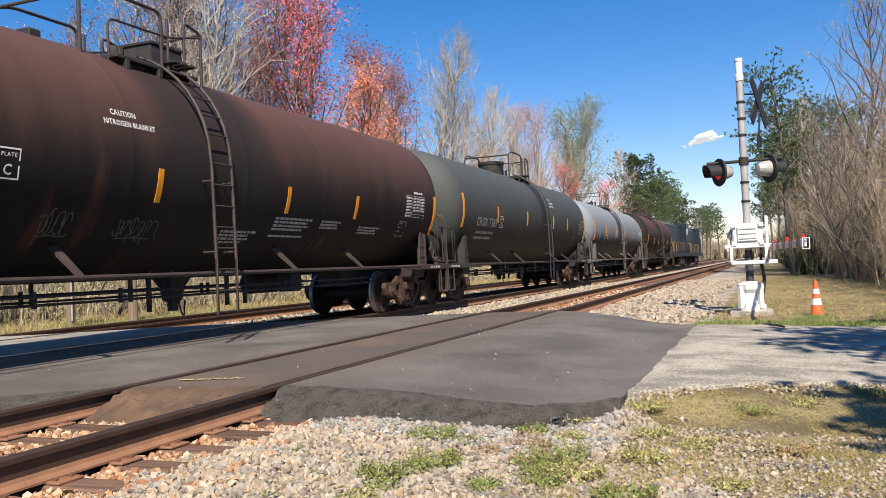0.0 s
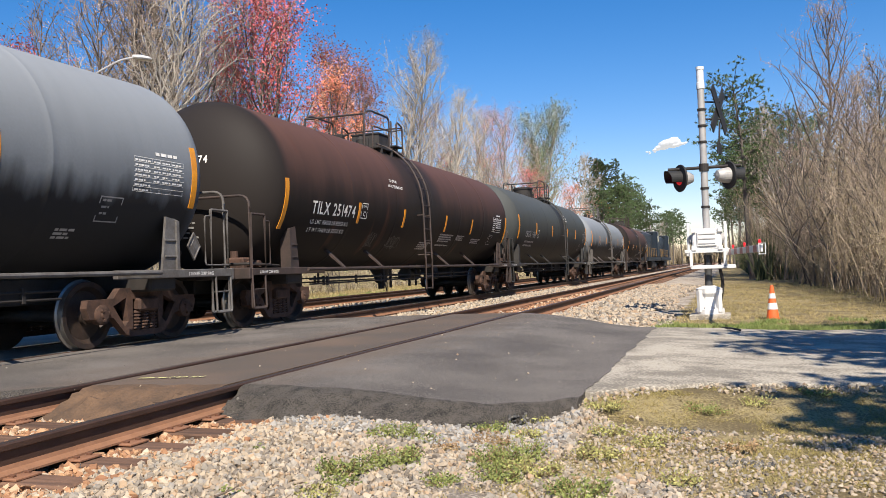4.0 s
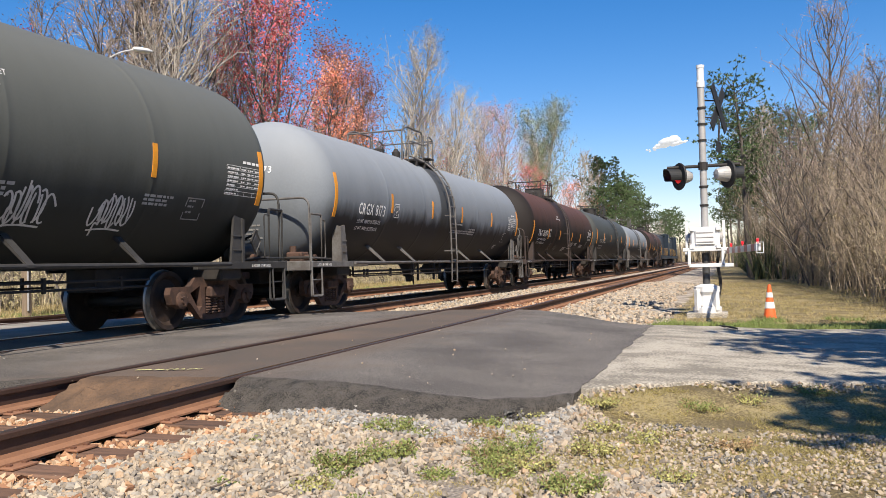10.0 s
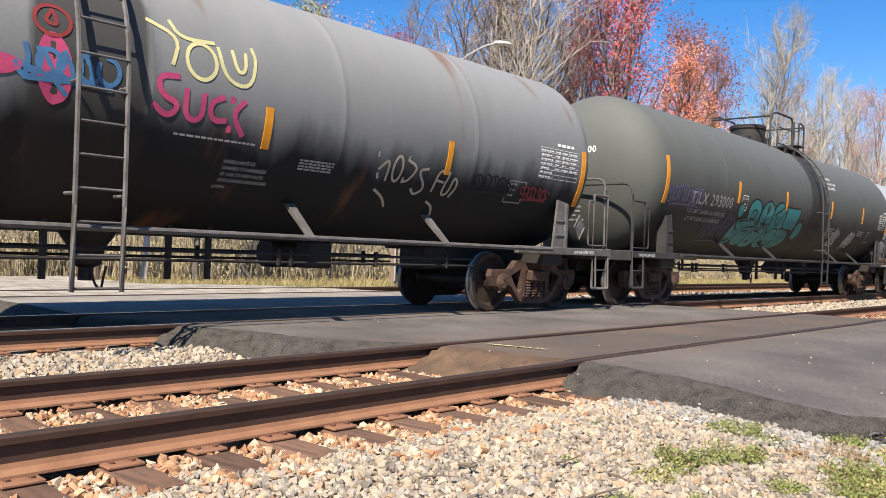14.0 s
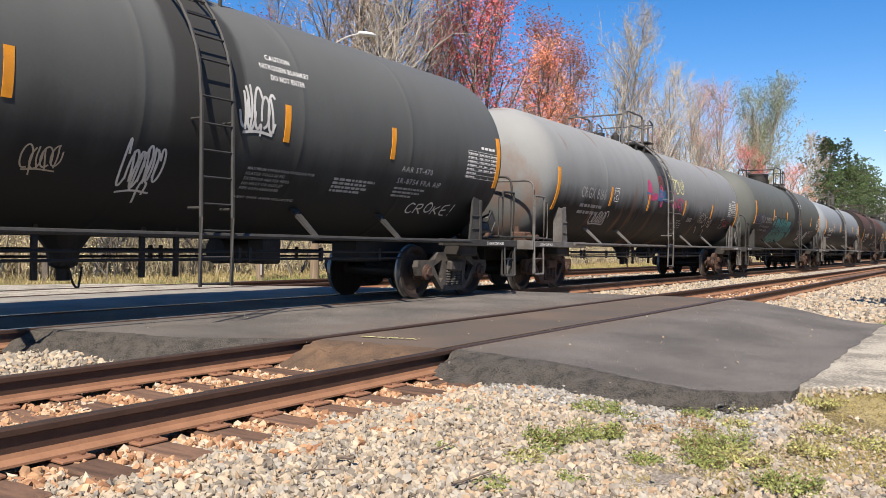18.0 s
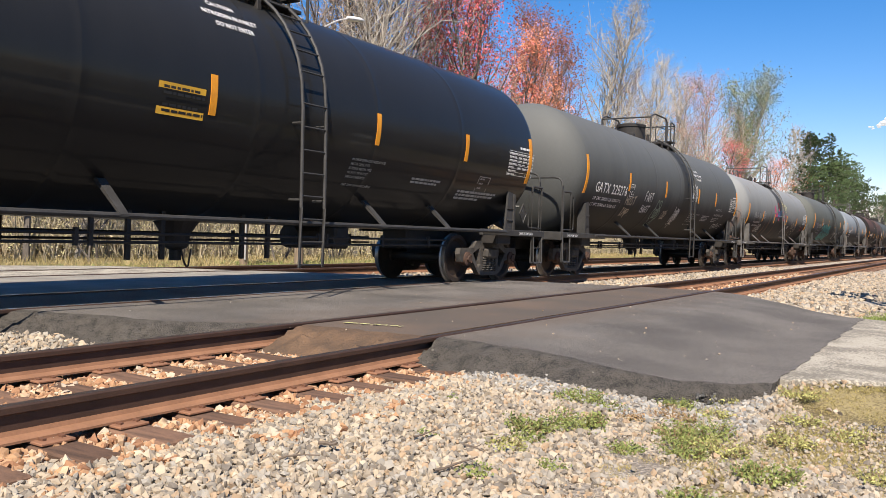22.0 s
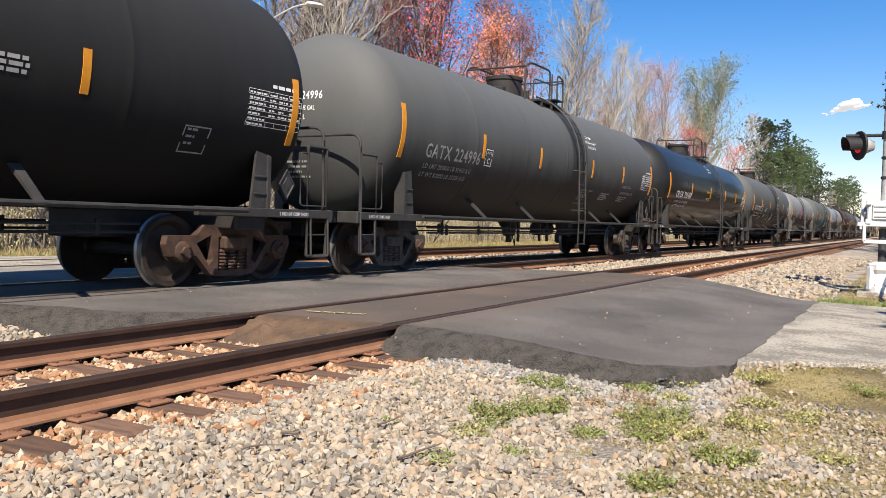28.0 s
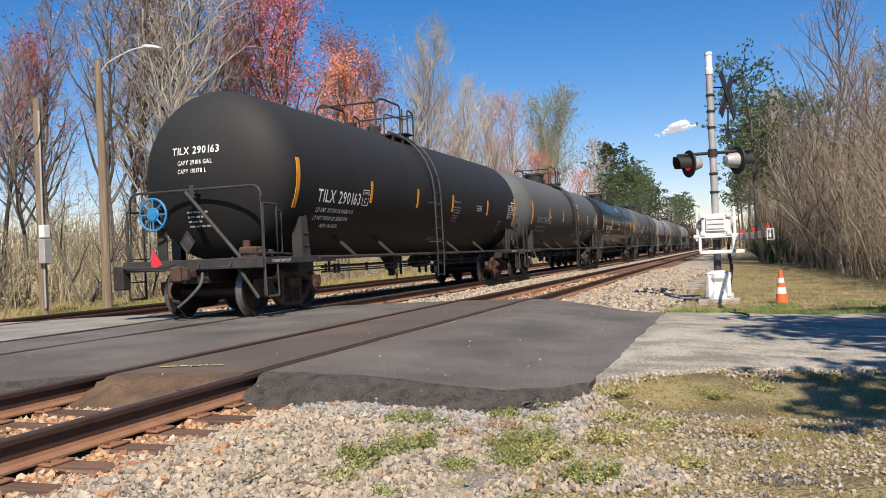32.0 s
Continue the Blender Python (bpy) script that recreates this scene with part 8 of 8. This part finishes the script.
grass("green_grass", "green grass along the far siding", -16.5, -10.6, 9.5, 75, 16000, 0.12, GREEN_GRASS, lambda x, y: y > far_edge(x) + 0.3 and noise.noise((x * 0.5, y * 0.3, 5)) > -0.1, 5, 0.5, 4, 0.010)
grass("dry_grass", "dry straw grass before the woods", -20, -11, 8, 80, 12000, 0.22, DRY_GRASS, lambda x, y: y > far_edge(x) + 0.3 and (x < -14.5 or noise.noise((x * 0.7, y * 0.5, 9)) > 0.15), 6, 0.5, 4, 0.012)

WEED = mat("weed_leaves", (0.085, 0.115, 0.028), (0.20, 0.22, 0.06), rough=0.7, scale=4, fine=30, bump=0.05, vary=0.4)
WEED_RED = mat("reddish_weed_leaves", (0.20, 0.10, 0.06), (0.28, 0.20, 0.09), rough=0.7, scale=4, fine=30, bump=0.05, vary=0.35)


WEED_PALE = mat("yellow_green_weed_leaves", (0.19, 0.19, 0.055), (0.31, 0.29, 0.10), rough=0.7, scale=4, fine=30, bump=0.05, vary=0.4)


def weed(x, y, r, leaves, colour, label, seed):
    """A low clump of stems with small leaves."""
    rnd = random.Random(seed)
    t = thing("weed", label, "weed", "weeds in the ballast", at=(x, y, ground_z(x, y)))
    stem, leaf = Shape(), Shape()
    for i in range(leaves // 9):
        a, d = rnd.uniform(0, 2 * math.pi), r * rnd.random() ** 0.6
        pts = limb(stem, rnd, (d * 0.5 * math.cos(a), d * 0.5 * math.sin(a), 0), (math.cos(a) * 0.9, math.sin(a) * 0.9, 0.6), r * rnd.uniform(0.3, 0.7), 0.003, 0.0015, 3, 3, 0.2)
        for j in range(9):
            p = pts[1 + j % 3][0] + Vector((rnd.gauss(0, 0.022), rnd.gauss(0, 0.022), rnd.gauss(0.005, 0.01)))
            fleck(leaf, rnd, p, rnd.uniform(0.006, 0.0135))
    part("stem", quick_mesh("stem", [(stem, WEED_RED)]), None, t)
    part("foliage", quick_mesh("foliage", [(leaf, colour)]), None, t)


weeds_rnd = random.Random(5)
for x, y, r, n, c in (
    (2.53, 5.06, 0.17, 900, WEED), (2.62, 4.86, 0.10, 350, WEED), (2.45, 6.13, 0.17, 900, WEED), (2.36, 6.02, 0.10, 350, WEED), (2.70, 5.47, 0.19, 1000, WEED), (2.62, 5.28, 0.12, 420, WEED), (2.66, 6.10, 0.10, 380, WEED), (2.87, 5.95, 0.09, 260, WEED_RED), (2.60, 4.62, 0.12, 420, WEED_PALE), (2.72, 4.08, 0.10, 300, WEED),
    (3.00, 6.60, 0.15, 700, WEED), (3.02, 6.42, 0.10, 300, WEED_RED), (3.12, 6.16, 0.16, 520, WEED_RED), (3.28, 5.64, 0.20, 900, WEED), (3.38, 5.92, 0.22, 950, WEED), (3.58, 5.52, 0.19, 700, WEED_PALE), (3.42, 5.34, 0.15, 560, WEED), (3.92, 5.05, 0.19, 1200, WEED), (3.10, 5.18, 0.10, 360, WEED), (1.52, 6.42, 0.06, 160, WEED), (3.08, 7.18, 0.16, 560, WEED_PALE), (3.24, 7.0, 0.14, 420, WEED_PALE), (3.30, 6.45, 0.14, 400, WEED_PALE),
    (4.17, 6.40, 0.15, 420, WEED_PALE), (3.89, 6.0, 0.18, 560, WEED_PALE), (3.85, 6.7, 0.16, 420, WEED_PALE), (4.5, 7.7, 0.18, 420, WEED), (4.9, 8.0, 0.14, 300, WEED_PALE), (5.4, 8.5, 0.14, 300, WEED), (4.4, 5.5, 0.14, 300, WEED_PALE), (4.75, 6.34, 0.14, 260, WEED_RED), (3.75, 7.3, 0.16, 420, WEED_PALE), (2.2, 4.4, 0.06, 120, WEED), (1.8, 5.3, 0.05, 80, WEED), (3.7, 4.4, 0.14, 420, WEED), (2.95, 4.5, 0.08, 200, WEED),
):
    weed(x, y, r, n, c, "low green weed clump growing in the ballast" if c is WEED else "low reddish weed clump growing in the ballast", weeds_rnd.random())

# dead sticks and a scrap of bark on the ballast
STICK = mat("dead_wood", (0.085, 0.062, 0.045), (0.17, 0.13, 0.10), rough=0.9, scale=6, fine=40, bump=0.3)
for x, y, turn, ln, r in ((2.25, 4.32, 70, 0.16, 0.007), (2.02, 3.78, 20, 0.14, 0.012), (2.62, 4.02, 80, 0.30, 0.008), (2.05, 3.5, 60, 0.2, 0.007), (2.55, 4.4, 10, 0.18, 0.006), (3.05, 4.15, 130, 0.2, 0.007)):
    srnd = random.Random(int(x * 1000))
    stick = Shape()
    pts = limb(stick, srnd, (-ln / 2, 0, 0.012), (1, 0, 0.02), ln, r, r * 0.5, 5, 6, 0.12)
    limb(stick, srnd, pts[2][0], (0.7, 0.6, 0.2), ln * 0.35, r * 0.55, r * 0.3, 3, 5, 0.1)
    ob = tagged(new("stick", quick_mesh("stick", [(stick, STICK)])), "dead brown stick lying on the ballast", "stick", "sticks on the ballast")
    ob.matrix_basis = pose(x, y, ground_z(x, y) + 0.03, 0, 0, turn)

# the woods behind, too deep to tell stems apart
WOODS = mat("deep_woods", (0.19, 0.15, 0.10), (0.36, 0.30, 0.20), rough=0.95, scale=0.4, fine=6, bump=0, vary=0.4)
WOODS_GREEN = mat("deep_evergreen_woods", (0.035, 0.05, 0.02), (0.10, 0.11, 0.05), rough=0.95, scale=0.4, fine=6, bump=0, vary=0.4)
for nm, x0, x1, y0, y1, count, tall, wide, stuff in (
    ("brushwood", -46, -33, -40, 330, 6000, 4.6, 0.07, WOODS),
    ("brushwood", -28, -19.5, 0, 140, 3600, 2.8, 0.03, WOODS),
    ("brushwood", -30, -19, 128, 330, 2200, 4.2, 0.10, WOODS),
    ("brushwood", 11.5, 18, 18, 60, 2200, 3.6, 0.05, WOODS),
    ("undergrowth", 6.2, 13, 50, 330, 3400, 3.0, 0.07, WOODS_GREEN),
    ("brushwood", -60, 60, 335, 375, 1800, 7.0, 0.35, WOODS),
):
    grass(nm, "dense leafless undergrowth of the woods" if stuff is WOODS else "dark evergreen undergrowth of the woods", x0, x1, y0, y1, count, tall, stuff, None, count, 0.16, 5, wide)


# ---- one small cloud, far off ----
# the cloud's brightness is its own glow, which keeps the underside pale
CLOUD = glow("self_lit_cloud_white", (0.80, 0.84, 0.90), 0.42)
CLOUD.node_tree.nodes["Principled BSDF"].inputs["Base Color"].default_value = (0.3, 0.3, 0.3, 1)
CLOUD.node_tree.links.remove(CLOUD.node_tree.nodes["Principled BSDF"].inputs["Base Color"].links[0])
cl = Shape()
crnd = random.Random(9)
for i in range(26):
    t = i / 25
    cx, cz = -32 + 64 * t + crnd.gauss(0, 3), crnd.gauss(0, 1.5) + 7 * math.exp(-((t - 0.62) / 0.25) ** 2)
    r = (2.0 + 7.5 * math.exp(-((t - 0.58) / 0.26) ** 2)) * crnd.uniform(0.7, 1.1)
    rows = [(r * math.sin(math.pi * k / 8) * 1.5 + 0.01, -r * math.cos(math.pi * k / 8) * 0.8) for k in range(9)]
    k0 = len(cl.v)
    cl.lathe(rows, Matrix.Translation((cx, crnd.gauss(0, 2), cz)), 14)
    cl.v[k0:] = [(x + 1.6 * noise.noise((x * 0.15, y * 0.15, z * 0.3)), y, z + 1.3 * noise.noise((x * 0.2, 5, z * 0.2))) for x, y, z in cl.v[k0:]]
cloud = new("cloud", cl.mesh("cloud", CLOUD, True))
cloud.matrix_basis = Matrix.Translation((-70, 1175, 157.5)) @ Matrix.Diagonal((0.78, 0.78, 0.78, 1)) @ Matrix.Rotation(radians(-8), 4, "Y")
tagged(cloud, "small white fair-weather cloud", "cloud", kind="structure")


def motions():
    # how far the train has come: seconds, metres along the track
    run = [
        (0, 11.274), (0.5, 12.392), (1, 13.555), (1.5, 14.760),
        (2, 15.965), (2.5, 17.208), (3, 18.490), (3.5, 19.811),
        (4, 21.172), (4.5, 22.575), (5, 24.020), (5.5, 25.510),
        (6, 27.046), (6.5, 28.631), (7, 30.265), (7.5, 31.951),
        (8, 33.688), (8.5, 35.478), (9, 37.322), (9.5, 39.219),
        (10, 41.170), (10.5, 43.173), (11, 45.227), (11.5, 47.332),
        (12, 49.485), (12.5, 51.684), (13, 53.927), (13.5, 56.212),
        (14, 58.535), (14.5, 60.893), (15, 63.283), (15.5, 65.702),
        (16, 68.146), (16.5, 70.612), (17, 73.097), (17.5, 75.596),
        (18, 78.108), (18.5, 80.628), (19, 83.154), (19.5, 85.682),
        (20, 88.212), (20.5, 90.740), (21, 93.265), (21.5, 95.785),
        (22, 98.299), (22.5, 100.806), (23, 103.306), (23.5, 105.798),
        (24, 108.283), (24.5, 110.762), (25, 113.234), (25.5, 115.701),
        (26, 118.163), (26.5, 120.622), (27, 123.079), (27.5, 125.535),
        (28, 127.990), (28.5, 130.445), (29, 132.898), (29.5, 135.351),
        (30, 137.799), (30.5, 140.242), (31, 142.675), (31.5, 145.092),
        (32, 147.486),
    ]
    for thing, off in TRAIN:
        walk(thing, [(t, pose(TRAIN_X, y + off, 0)) for t, y in run])
    # the wheels roll without slip, radius 0.457 m
    times = [i / 10 for i in range(321)]
    far = np.interp(times, [r[0] for r in run], [r[1] for r in run])
    for first in (0, 1):
        sets = WHEELSETS[first]
        at = sets[0].location.copy()
        walk(sets[0], [(t, Matrix.Translation(at) @ Matrix.Rotation(-y / 0.457, 4, 'X')) for t, y in zip(times, far)])
        keys = sets[0].animation_data
        for other in sets[1:]:
            other.rotation_mode = 'QUATERNION'
            ad = other.animation_data_create()
            ad.action = keys.action
            ad.action_slot = keys.action_slot


motions()
